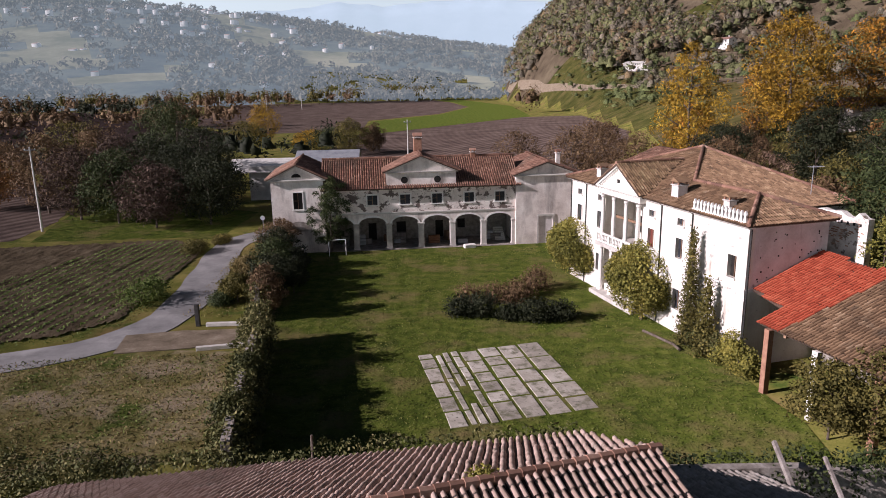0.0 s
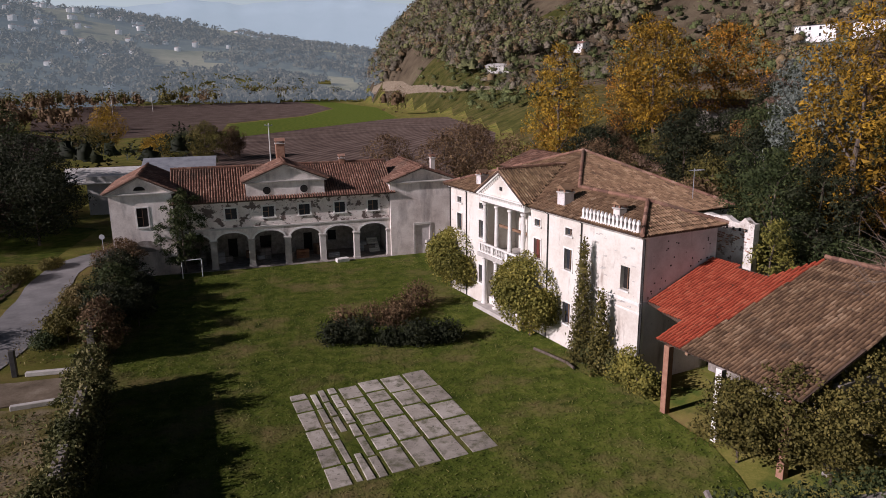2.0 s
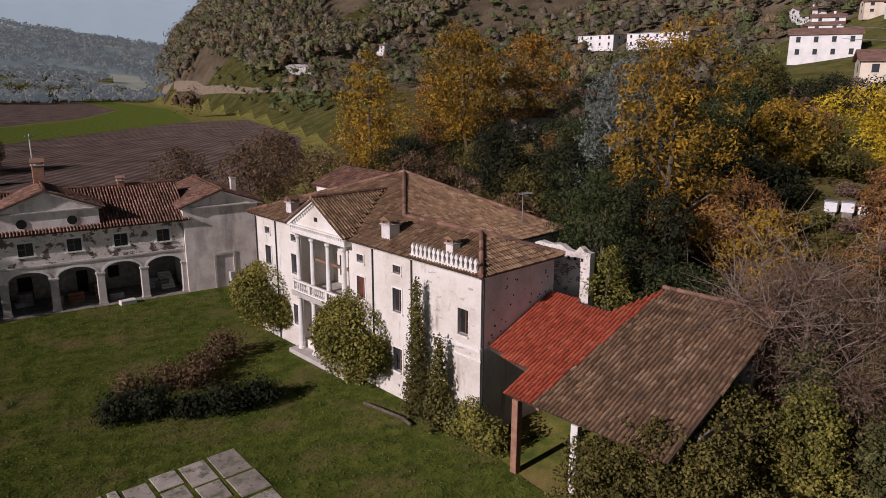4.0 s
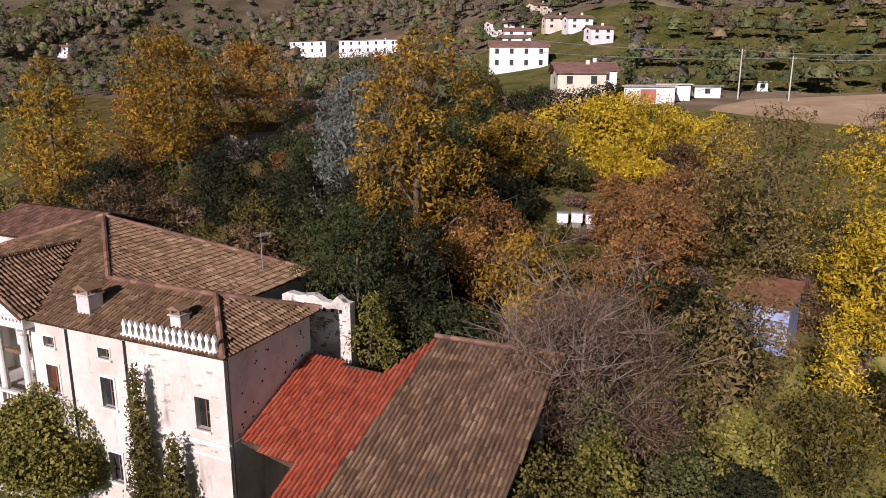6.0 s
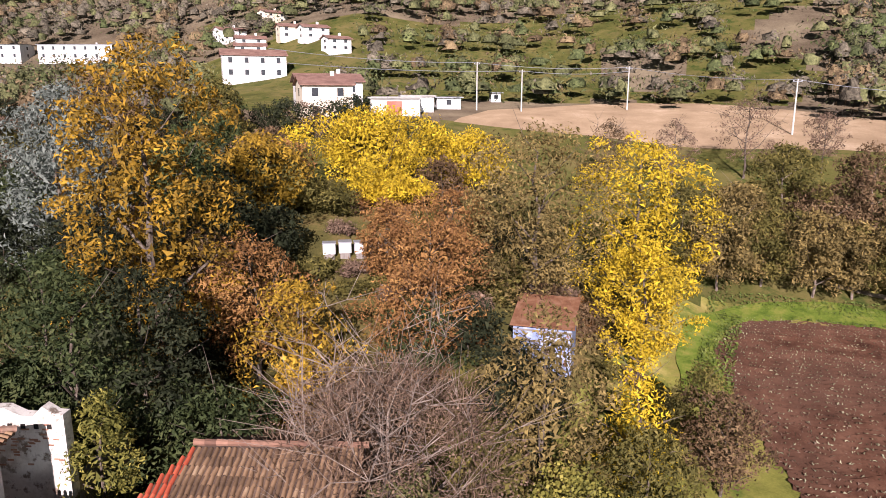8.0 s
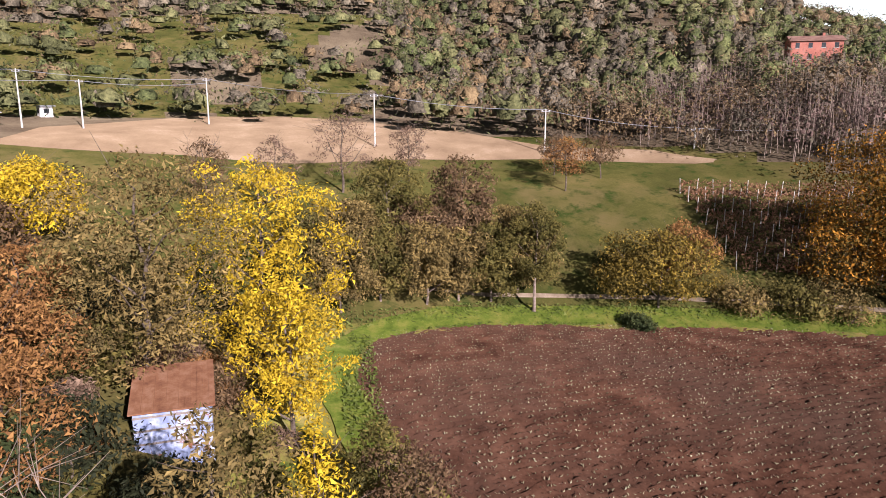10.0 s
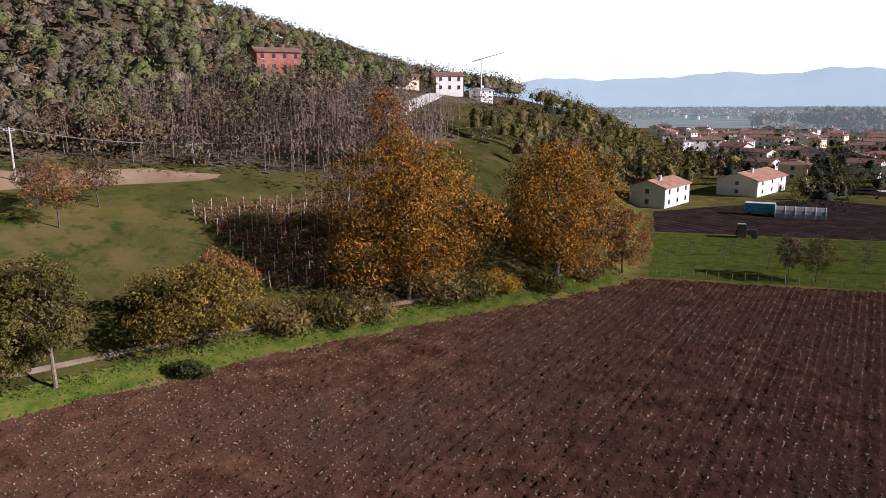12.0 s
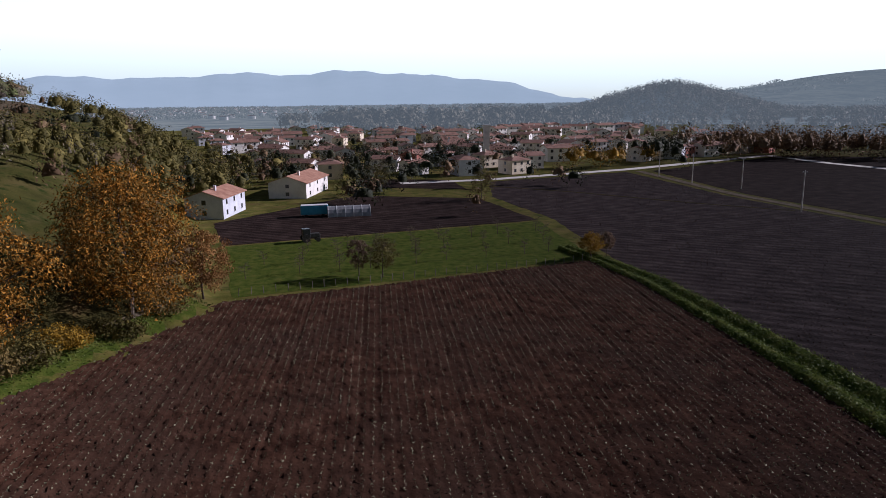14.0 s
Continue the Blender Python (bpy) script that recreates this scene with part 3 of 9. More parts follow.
def tube(bm, a, b, ra, rb, n=8, caps=True):
    """A tapered round bar from a to b."""
    a, b = Vector(a), Vector(b)
    q = (b - a).to_track_quat("Z", "Y").to_matrix()
    rings = []
    for p, r in ((a, ra), (b, rb)):
        rings.append([bm.verts.new(p + q @ Vector((r * math.cos(k * math.tau / n), r * math.sin(k * math.tau / n), 0))) for k in range(n)])
    for k in range(n):
        bm.faces.new((rings[0][k], rings[0][(k + 1) % n], rings[1][(k + 1) % n], rings[1][k]))
    if caps:
        bm.faces.new(rings[0][::-1])
        bm.faces.new(rings[1])
    return bm


def lathe(bm, profile, at=(0, 0, 0), n=10):
    rings = [[bm.verts.new((at[0] + r * math.cos(k * math.tau / n), at[1] + r * math.sin(k * math.tau / n), at[2] + z)) for k in range(n)] for r, z in profile]
    for lo, hi in zip(rings, rings[1:]):
        for k in range(n):
            bm.faces.new((lo[k], lo[(k + 1) % n], hi[(k + 1) % n], hi[k]))
    bm.faces.new(rings[0][::-1])
    bm.faces.new(rings[-1])
    return bm


def prism(bm, outline, axis, lo, hi):
    """An outline of (u, v) pairs pushed along an axis: x (u=y, v=z), y (u=x, v=z) or z (u=x, v=y)."""
    put = {"x": lambda u, v, w: (w, u, v), "y": lambda u, v, w: (u, w, v), "z": lambda u, v, w: (u, v, w)}[axis]
    a = [bm.verts.new(put(u, v, lo)) for u, v in outline]
    b = [bm.verts.new(put(u, v, hi)) for u, v in outline]
    bm.faces.new(a[::-1])
    bm.faces.new(b)
    for k in range(len(a)):
        j = (k + 1) % len(a)
        bm.faces.new((a[k], a[j], b[j], b[k]))
    bmesh.ops.recalc_face_normals(bm, faces=bm.faces)
    return bm


def pierced(axis, u0, u1, z0, z1, holes, w0, w1):
    """A wall in the plane across an axis, from w0 to w1 thick, with rectangular holes (u0, u1, z0, z1) through it."""
    us = sorted({u0, u1, *(min(max(h[i], u0), u1) for h in holes for i in (0, 1))})
    zs = sorted({z0, z1, *(min(max(h[i], z0), z1) for h in holes for i in (2, 3))})
    bm = bmesh.new()
    put = (lambda u, z: (w0, u, z)) if axis == "x" else (lambda u, z: (u, w0, z))
    grid = {(i, j): bm.verts.new(put(u, z)) for i, u in enumerate(us) for j, z in enumerate(zs)}
    for i in range(len(us) - 1):
        for j in range(len(zs) - 1):
            cu, cz = (us[i] + us[i + 1]) / 2, (zs[j] + zs[j + 1]) / 2
            if not any(h[0] < cu < h[1] and h[2] < cz < h[3] for h in holes):
                bm.faces.new((grid[i, j], grid[i + 1, j], grid[i + 1, j + 1], grid[i, j + 1]))
    r = bmesh.ops.extrude_face_region(bm, geom=bm.faces[:])
    move = Vector((w1 - w0, 0, 0)) if axis == "x" else Vector((0, w1 - w0, 0))
    bmesh.ops.translate(bm, verts=[v for v in r["geom"] if isinstance(v, bmesh.types.BMVert)], vec=move)
    bmesh.ops.delete(bm, geom=[v for v in bm.verts if not v.link_faces], context="VERTS")
    bmesh.ops.recalc_face_normals(bm, faces=bm.faces)
    return bm


def inside(px, py, poly):
    """Which of the points lie in a polygon."""
    px, py = np.asarray(px), np.asarray(py)
    hit = np.zeros(px.shape, bool)
    for (xa, ya), (xb, yb) in zip(poly, poly[1:] + poly[:1]):
        cross = (ya > py) != (yb > py)
        with np.errstate(divide="ignore", invalid="ignore"):
            hit ^= cross & (px < (xb - xa) * (py - ya) / (yb - ya + 1e-12) + xa)
    return hit


TILE_SEG = 4


def tiles(origin, along, up, polygon, pitch=0.24, row=0.42, rng=None, keep=1.0):
    """Curved roof tiles laid over a sloping plane: origin and the two unit directions of the plane (along the eave, up the slope), and a polygon in them.
    Returns vertices and quads of all tiles, cover tiles bulging outward."""
    rng = rng or np.random.default_rng(1)
    o, a, u = (np.array(v, float) for v in (origin, along, up))
    nrm = np.cross(a, u)
    nrm *= np.sign(nrm[2])
    ps = np.array(polygon)
    gx, gy = np.meshgrid(np.arange(ps[:, 0].min() + pitch / 2, ps[:, 0].max(), pitch), np.arange(ps[:, 1].min() + row * 0.3, ps[:, 1].max(), row))
    gx, gy = gx.ravel(), gy.ravel()
    ok = inside(gx, gy, [tuple(p) for p in polygon])
    if keep < 1:
        ok &= rng.random(len(gx)) < keep
    gx, gy = gx[ok] + rng.normal(0, pitch * 0.05, ok.sum()), gy[ok] + rng.normal(0, row * 0.04, ok.sum())
    th = np.linspace(0, np.pi, TILE_SEG + 1)
    n = len(gx)
    verts = np.zeros((n, 2, TILE_SEG + 1, 3))
    skew = rng.normal(0, 0.012, n)
    for e, (dy, rad, lift) in enumerate(((-row * 0.56, pitch * 0.37, 0.034), (row * 0.56, pitch * 0.32, 0.0))):
        cx = gx[:, None] - np.cos(th)[None] * rad + (skew * (1 if e else -1))[:, None]
        cz = np.sin(th)[None] * rad * 1.45 + lift + rng.normal(0, 0.006, (n, 1))
        cy = np.repeat((gy + dy)[:, None], TILE_SEG + 1, 1)
        verts[:, e] = o + cx[..., None] * a + cy[..., None] * u + cz[..., None] * nrm
    k = 2 * (TILE_SEG + 1)
    base = np.arange(n)[:, None, None] * k
    i = np.arange(TILE_SEG)[None, :]
    quad = np.stack([i, i + 1, i + TILE_SEG + 2, i + TILE_SEG + 1], -1)
    return verts.reshape(-1, 3), (quad + base).reshape(-1, 4)


def roof_plane(parent, corners, material, label="", thick=0.12, pitch=0.24, row=0.42, seed=1, under=None):
    """A roof slope of a thing: eave from corners[0] to corners[1], the rest going round; a board plane below and tiles on it."""
    cs = [Vector(c) for c in corners]
    a = (cs[1] - cs[0]).normalized()
    far = max(cs[2:], key=lambda c: (c - cs[0]).cross(a).length)
    nrm = a.cross(far - cs[0]).normalized()
    if nrm.z < 0:
        nrm = -nrm
    u = nrm.cross(a)
    if u.dot(far - cs[0]) < 0:
        u = -u
    poly = [((c - cs[0]).dot(a), (c - cs[0]).dot(u)) for c in cs]
    bm = bmesh.new()
    top = [bm.verts.new(c) for c in cs]
    f = bm.faces.new(top)
    r = bmesh.ops.extrude_face_region(bm, geom=[f])
    bmesh.ops.translate(bm, verts=[v for v in r["geom"] if isinstance(v, bmesh.types.BMVert)], vec=-nrm * thick)
    bmesh.ops.recalc_face_normals(bm, faces=bm.faces)
    deck = part("roof", bm, under or M["shaded_tile_bed"], parent)
    v, q = tiles(cs[0], a, u, poly, pitch, row, np.random.default_rng(seed))
    tagged(data_object("roof_tiles", v, q, material, deck, label), kind="stuff")
    return deck


def ridge(parent, a, b, material, r=0.16, seed=0):
    """A row of ridge tiles along a line."""
    a, b = Vector(a), Vector(b)
    n = max(2, int((b - a).length / 0.42))
    bm = bmesh.new()
    rg = random.Random(seed)
    for i in range(n):
        p, q = a.lerp(b, i / n), a.lerp(b, (i + 1.08) / n)
        tube(bm, p + Vector((0, 0, 0.03)), q + Vector((0, 0, rg.uniform(0.0, 0.03))), r, r * 0.85, 8)
    return part("ridge_tiles", bm, material, parent)


# ---- leaves and trees ----


def leaf_cards(rng, centres, normals, size, spread=0.8):
    """Small folded leaves: a quad for each centre, tilted about its outward direction."""
    n = len(centres)
    nr = normals + rng.normal(0, spread, (n, 3))
    nr /= np.linalg.norm(nr, axis=1, keepdims=True) + 1e-9
    t = np.cross(nr, rng.normal(0, 1, (n, 3)))
    t /= np.linalg.norm(t, axis=1, keepdims=True) + 1e-9
    b = np.cross(nr, t)
    s = size * rng.uniform(0.6, 1.3, (n, 1))
    w = s * rng.uniform(0.55, 0.9, (n, 1))
    c = centres
    v = np.stack([c - t * s * 0.5, c - b * w * 0.5, c + t * s * 0.5 + nr * s * 0.1, c + b * w * 0.5], 1)
    return v.reshape(-1, 3), np.arange(4 * n).reshape(-1, 4)


def leaf_tris(rng, centres, normals, size, spread=0.8):
    """The same with three-cornered leaves, for woods far off."""
    v, _ = leaf_cards(rng, centres, normals, size, spread)
    v = v.reshape(-1, 4, 3)[:, :3].reshape(-1, 3)
    return v, np.arange(len(v)).reshape(-1, 3)


def blob_points(rng, blobs, count, shell=0.35, crest=0.0):
    """Points spread near the surfaces of ellipsoids (centre, radii), with outward directions; crest: the share kept to the upper half."""
    vol = np.array([r[0] * r[1] + r[1] * r[2] + r[0] * r[2] for _, r in blobs])
    pick = rng.choice(len(blobs), count, p=vol / vol.sum())
    d = rng.normal(0, 1, (count, 3))
    d[:, 2] = np.where(rng.random(count) < crest, np.abs(d[:, 2]), d[:, 2])
    d /= np.linalg.norm(d, axis=1, keepdims=True)
    rad = 1 - shell * rng.random((count, 1)) ** 1.5 + rng.normal(0, 0.05, (count, 1))
    cs, rs = np.array([b[0] for b in blobs]), np.array([b[1] for b in blobs])
    return cs[pick] + d * rs[pick] * rad, d


def limbs(rng, height, width, trunk_h, radius, count=9, twigs=0, lean=0.04, split=None):
    """A trunk and boughs as one mesh."""
    bm = bmesh.new()
    p, r = Vector((0, 0, -0.6)), radius
    tips, n = [], 6
    line = [(p, r)]
    for i in range(n):
        q = Vector((rng.normal(0, lean * height / 4), rng.normal(0, lean * height / 4), height * 0.85 * (i + 1) / n))
        r *= 0.8
        line.append((q, r))
        tips.append((q, r))
    rings = [[bm.verts.new(c + Vector((rr * math.cos(k * math.tau / 7), rr * math.sin(k * math.tau / 7), 0))) for k in range(7)] for c, rr in line]
    for lo, hi in zip(rings, rings[1:]):
        for k in range(7):
            bm.faces.new((lo[k], lo[(k + 1) % 7], hi[(k + 1) % 7], hi[k]))
    bm.faces.new(rings[-1])
    ends = []
    for k in range(count):
        f = trunk_h / height + (0.8 - trunk_h / height) * (k + 0.3) / count
        i = min(n - 1, int(f * n / 0.85))
        a, ra = tips[i]
        ang, reach = k * 2.4 + rng.uniform(-0.4, 0.4), width * 0.5 * rng.uniform(0.55, 0.95) * (1.15 - 0.6 * f)
        mid = a + Vector((math.cos(ang) * reach * 0.5, math.sin(ang) * reach * 0.5, reach * rng.uniform(0.25, 0.6)))
        end = a + Vector((math.cos(ang) * reach, math.sin(ang) * reach, reach * rng.uniform(0.6, 1.1)))
        into = bm
        if split is not None:
            into = bmesh.new()
            split.append(into)
        tube(into, a, mid, ra * 0.55, ra * 0.38, 6, False)
        tube(into, mid, end, ra * 0.38, ra * 0.12, 5, False)
        ends += [(mid, ra * 0.3), (end, ra * 0.12)]
    for _ in range(twigs):
        a, ra = ends[rng.integers(len(ends))]
        dr = Vector(rng.normal(0, 1, 3)).normalized()
        dr.z = abs(dr.z) * 0.7 + 0.1
        ln = width * rng.uniform(0.12, 0.3)
        mid = a + dr * ln * 0.5
        tube(bm, a, mid, max(ra * 0.4, 0.022), 0.016, 4, False)
        for _ in range(3):
            e = mid + (dr + Vector(rng.normal(0, 0.5, 3))) * ln * 0.6
            tube(bm, mid, e, 0.016, 0.006, 3, False)
    return bm


def crown_blobs(rng, height, width, trunk_h, count, style):
    out, ch = [], height - trunk_h
    if style == "cone":
        for i in range(count):
            f = (i + 0.5) / count
            w = width * 0.5 * (1.02 - f) ** 0.8
            ang = i * 2.4
            out.append(((math.cos(ang) * w * 0.45, math.sin(ang) * w * 0.45, trunk_h + ch * f), (w * 0.7 + 0.2, w * 0.7 + 0.2, ch / count * 1.6 + 0.25)))
        return out
    # many small clumps through an uneven envelope, with gaps between them
    ph, k1, k2 = rng.uniform(0, 6.28, 3), rng.uniform(0.10, 0.2), rng.uniform(0.08, 0.16)
    for i in range(int(count * 2.1)):
        zz = 1 - 1.9 * (i + 0.5) / (count * 2.1)
        ring = math.sqrt(max(0.0, 1 - zz * zz))
        if style == "column":
            ring = min(1.0, ring * 1.3)
        ang = i * 2.4 + rng.uniform(-0.5, 0.5)
        env = 1 + k1 * math.sin(2 * ang + ph[0] + 2 * zz) + k2 * math.sin(3 * ang + ph[1] - 3.5 * zz)
        deep = rng.uniform(0.5, 1.0) ** 0.45
        rad = width * rng.uniform(0.075, 0.15)
        reach = max(width * 0.5 * ring * env * deep - rad * 0.6, 0)
        out.append(((math.cos(ang) * reach, math.sin(ang) * reach, trunk_h + ch * 0.5 + zz * (ch * 0.5 - rad * 0.4) * (0.55 + 0.45 * deep) * (1 + 0.4 * (env - 1))), (rad, rad, rad * rng.uniform(0.55, 0.85))))
    return out


def tree(name, at, height, width, trunk_h, leaf, label, style="round", leaves=5000, size=0.30, blobs=16, seed=0, bark="bark", twigs=0, group="", category="tree", boughs=9, sink=0.0):
    rng = np.random.default_rng(seed)
    ob = empty(name, pose(at[0], at[1], at[2] - sink, 0, 0, seed * 47 % 360), label, category, group)
    apart = [] if name == "oak" else None
    part("trunk", limbs(rng, height, width, trunk_h, max(0.07, height * 0.018), boughs, twigs, split=apart), M[bark], ob)
    for bm in apart or ():
        part("bough", bm, M[bark], ob)
    if leaves:
        if math.hypot(at[0] - 18, at[1] - 28) > 20:
            size = size * 0.95
        clumps = crown_blobs(rng, height, width, trunk_h, int(blobs * 1.7), style)
        pts, nr = blob_points(rng, clumps, leaves, 0.5, 0.45)
        pts += rng.normal(0, size * 0.5, pts.shape)
        sizes = np.full((leaves, 1), size)
        if leaf != "l_twig":
            ch = height - trunk_h
            heart = [((0, 0, trunk_h + ch * 0.5), (width * 0.27, width * 0.27, ch * 0.34))] if style != "cone" else [(c, tuple(0.5 * e for e in r)) for c, r in clumps]
            inner, inr = blob_points(rng, heart, leaves // 11, 0.4)
            pts, nr, sizes = np.concatenate([pts, inner]), np.concatenate([nr, inr]), np.concatenate([sizes, np.full((len(inner), 1), size * 1.6)])
        keep = pts[:, 2] > 0.1
        far = math.hypot(at[0] - 18, at[1] - 28) > 20
        v, q = leaf_tris(rng, pts[keep], nr[keep], sizes[keep] * 1.3, 0.6) if far else leaf_cards(rng, pts[keep], nr[keep], sizes[keep], 0.6)
        data_object("crown", v, q, M[leaf], ob)
    return ob


def shrub(name, at, blobs, leaf, label, leaves=1500, size=0.2, seed=0, group="", category="shrub", rz=0.0):
    """A low leafy mass with a few stems."""
    rng = np.random.default_rng(seed)
    ob = empty(name, pose(*at, 0, 0, rz), label, category, group)
    for (c, r) in blobs:
        part("stem", tube(bmesh.new(), (c[0] * 0.8, c[1] * 0.8, -0.1), (c[0] + rng.normal(0, r[0] * 0.3), c[1] + rng.normal(0, r[1] * 0.3), c[2] + r[2] * 0.3), 0.05, 0.02, 5), M["bark"], ob)
    pts, nr = blob_points(rng, blobs, leaves, 0.45)
    pts += rng.normal(0, size * 0.5, pts.shape)
    inner, inr = blob_points(rng, [(c, tuple(0.6 * e for e in r)) for c, r in blobs], leaves // 9, 0.3)
    sizes = np.concatenate([np.full((leaves, 1), size), np.full((len(inner), 1), size * 2.6)])
    pts, nr = np.concatenate([pts, inner]), np.concatenate([nr, inr])
    keep = pts[:, 2] > 0.03
    far = math.hypot(at[0] - 18, at[1] - 28) > 30
    v, q = leaf_tris(rng, pts[keep], nr[keep], sizes[keep] * 1.3) if far else leaf_cards(rng, pts[keep], nr[keep], sizes[keep])
    data_object("foliage", v, q, M[leaf], ob)
    return ob


# ---- the lie of the land ----
FOOT = np.array([(420, 1700), (190, 1150), (60, 760), (66, 560), (82, 400), (72, 250), (44, 150), (30, 96), (33, 70), (36, 52), (41, 38), (52, 27), (66, 24.5), (84, 19), (84, 4), (77, -18), (69, -36), (62.5, -49), (56, -66), (68, -100), (78, -135), (100, -230), (180, -420), (460, -820), (1200, -1400)], float)
RISE_SOUTH = ((0, 7, 15, 25, 50, 65, 95, 130, 200, 300, 420, 700, 1300), (0, 3.0, 6.6, 10.3, 15, 17.6, 20, 26, 40, 50, 54, 54, 40))
RISE = ((0, 7, 15, 25, 50, 65, 95, 130, 270, 420, 700, 1300), (0, 3.0, 6.6, 10.3, 15, 17.6, 20, 27, 80, 120, 140, 110))


def foot_distance(x, y):
    """How far a place lies up the hill from its foot; below nought on the plain."""
    best, sign = np.full(x.shape, 1e9), np.ones(x.shape)
    for (ax, ay), (bx, by) in zip(FOOT, FOOT[1:]):
        dx, dy = bx - ax, by - ay
        t = np.clip(((x - ax) * dx + (y - ay) * dy) / (dx * dx + dy * dy), 0, 1)
        ex, ey = x - ax - t * dx, y - ay - t * dy
        dd = np.hypot(ex, ey)
        near = dd < best
        best = np.where(near, dd, best)
        sign = np.where(near, np.where(dy * ex - dx * ey < 0, 1.0, -1.0), sign)
    return best * sign


def waves(x, y):
    return np.sin(x * 0.031 + 1.3 * np.sin(y * 0.019)) * 0.5 + np.sin(y * 0.043 + 0.7 * np.sin(x * 0.027 + 2)) * 0.35 + np.sin((x + y) * 0.011) * 0.8


def land(x, y):
    x, y = np.atleast_1d(np.asarray(x, float)), np.atleast_1d(np.asarray(y, float))
    s = foot_distance(x, y)
    south = np.clip((np.degrees(np.arctan2(x - 15, y - 25)) - 98) / 14, 0, 1)
    up = np.interp(s, *RISE) * (1 - south) + np.interp(s, *RISE_SOUTH) * south
    up *= np.interp(y, (-100, -40), (1.55, 1.0)) * np.interp(y, (120, 300, 700), (1.0, 1.0, 1.25))
    up = np.minimum(up * np.interp(y, (380, 640), (1.0, 4.2)), np.maximum(up, 175.0))
    up += waves(x, y) * np.clip((s - 100) / 60, 0, 1) * 5
    return up


def ground_at(x, y):
    return float(land(x, y)[0])


def sheet(name, poly, material, label, z=0.03, step=2.5, category="", relief=0.0, seed=0, kind="structure"):
    """A flat patch of land with slightly ragged edges, laid a little above the ground."""
    pts, rng = [], random.Random(seed)
    for (xa, ya), (xb, yb) in zip(poly, poly[1:] + poly[:1]):
        n = max(1, int(math.hypot(xb - xa, yb - ya) / step))
        for i in range(n):
            j = 0.0 if i == 0 else min(step * 0.12, 0.35)
            pts.append((xa + (xb - xa) * i / n + rng.uniform(-j, j), ya + (yb - ya) * i / n + rng.uniform(-j, j)))
    bm = bmesh.new()
    f = bm.faces.new([bm.verts.new((px, py, z)) for px, py in pts])
    if f.normal.z < 0 or f.calc_center_median() is None:
        f.normal_flip()
    r = bmesh.ops.extrude_face_region(bm, geom=[f])
    bmesh.ops.translate(bm, verts=[v for v in r["geom"] if isinstance(v, bmesh.types.BMVert)], vec=(0, 0, -z - 0.2))
    bmesh.ops.triangulate(bm, faces=bm.faces[:])
    bmesh.ops.recalc_face_normals(bm, faces=bm.faces)
    ob = mesh_object(name, bm, material)
    return tagged(ob, label, category or name.split("_")[-1], kind=kind)


def tilled(name, poly, along, material, label, step=0.4, across=0.26, rough=0.055, z=0.03, seed=0):
    """A worked field: crumbled clods in faint rows along a direction in degrees, with wheel tracks."""
    rng = np.random.default_rng(seed)
    ps = np.array(poly, float)
    a = np.array([math.cos(radians(along)), math.sin(radians(along))])
    b = np.array([-a[1], a[0]])
    U, V = np.meshgrid(np.arange((ps @ a).min() - step, (ps @ a).max() + step, step), np.arange((ps @ b).min() - 1, (ps @ b).max() + 1, across), indexing="ij")
    x, y = U * a[0] + V * b[0], U * a[1] + V * b[1]
    row = np.abs(((V + 0.12 * np.sin(U * 0.17)) / 1.04) % 1 - 0.5)
    wheel = np.minimum(np.abs((V % 9.0) - 2.0), np.abs((V % 9.0) - 3.7)) < 0.2
    zz = z + 0.07 + 0.09 * row + rng.normal(0, rough, U.shape) + 0.03 * np.clip(waves(x * 6, y * 6), -1, 1) - 0.09 * wheel
    x, y = x + rng.normal(0, across * 0.18, x.shape), y + rng.normal(0, step * 0.2, y.shape)
    nu, nv = U.shape
    ii, jj = np.meshgrid(np.arange(nu - 1), np.arange(nv - 1), indexing="ij")
    q = np.stack([ii * nv + jj, (ii + 1) * nv + jj, (ii + 1) * nv + jj + 1, ii * nv + jj + 1], -1).reshape(-1, 4)
    v = np.stack([x, y, np.maximum(zz, z)], -1).reshape(-1, 3)
    q = q[inside(v[q, 0].mean(1), v[q, 1].mean(1), [tuple(p) for p in poly])]
    used, back = np.unique(q, return_inverse=True)
    ob = data_object(name, v[used], back.reshape(q.shape), material)
    return tagged(ob, label, "field", kind="structure")


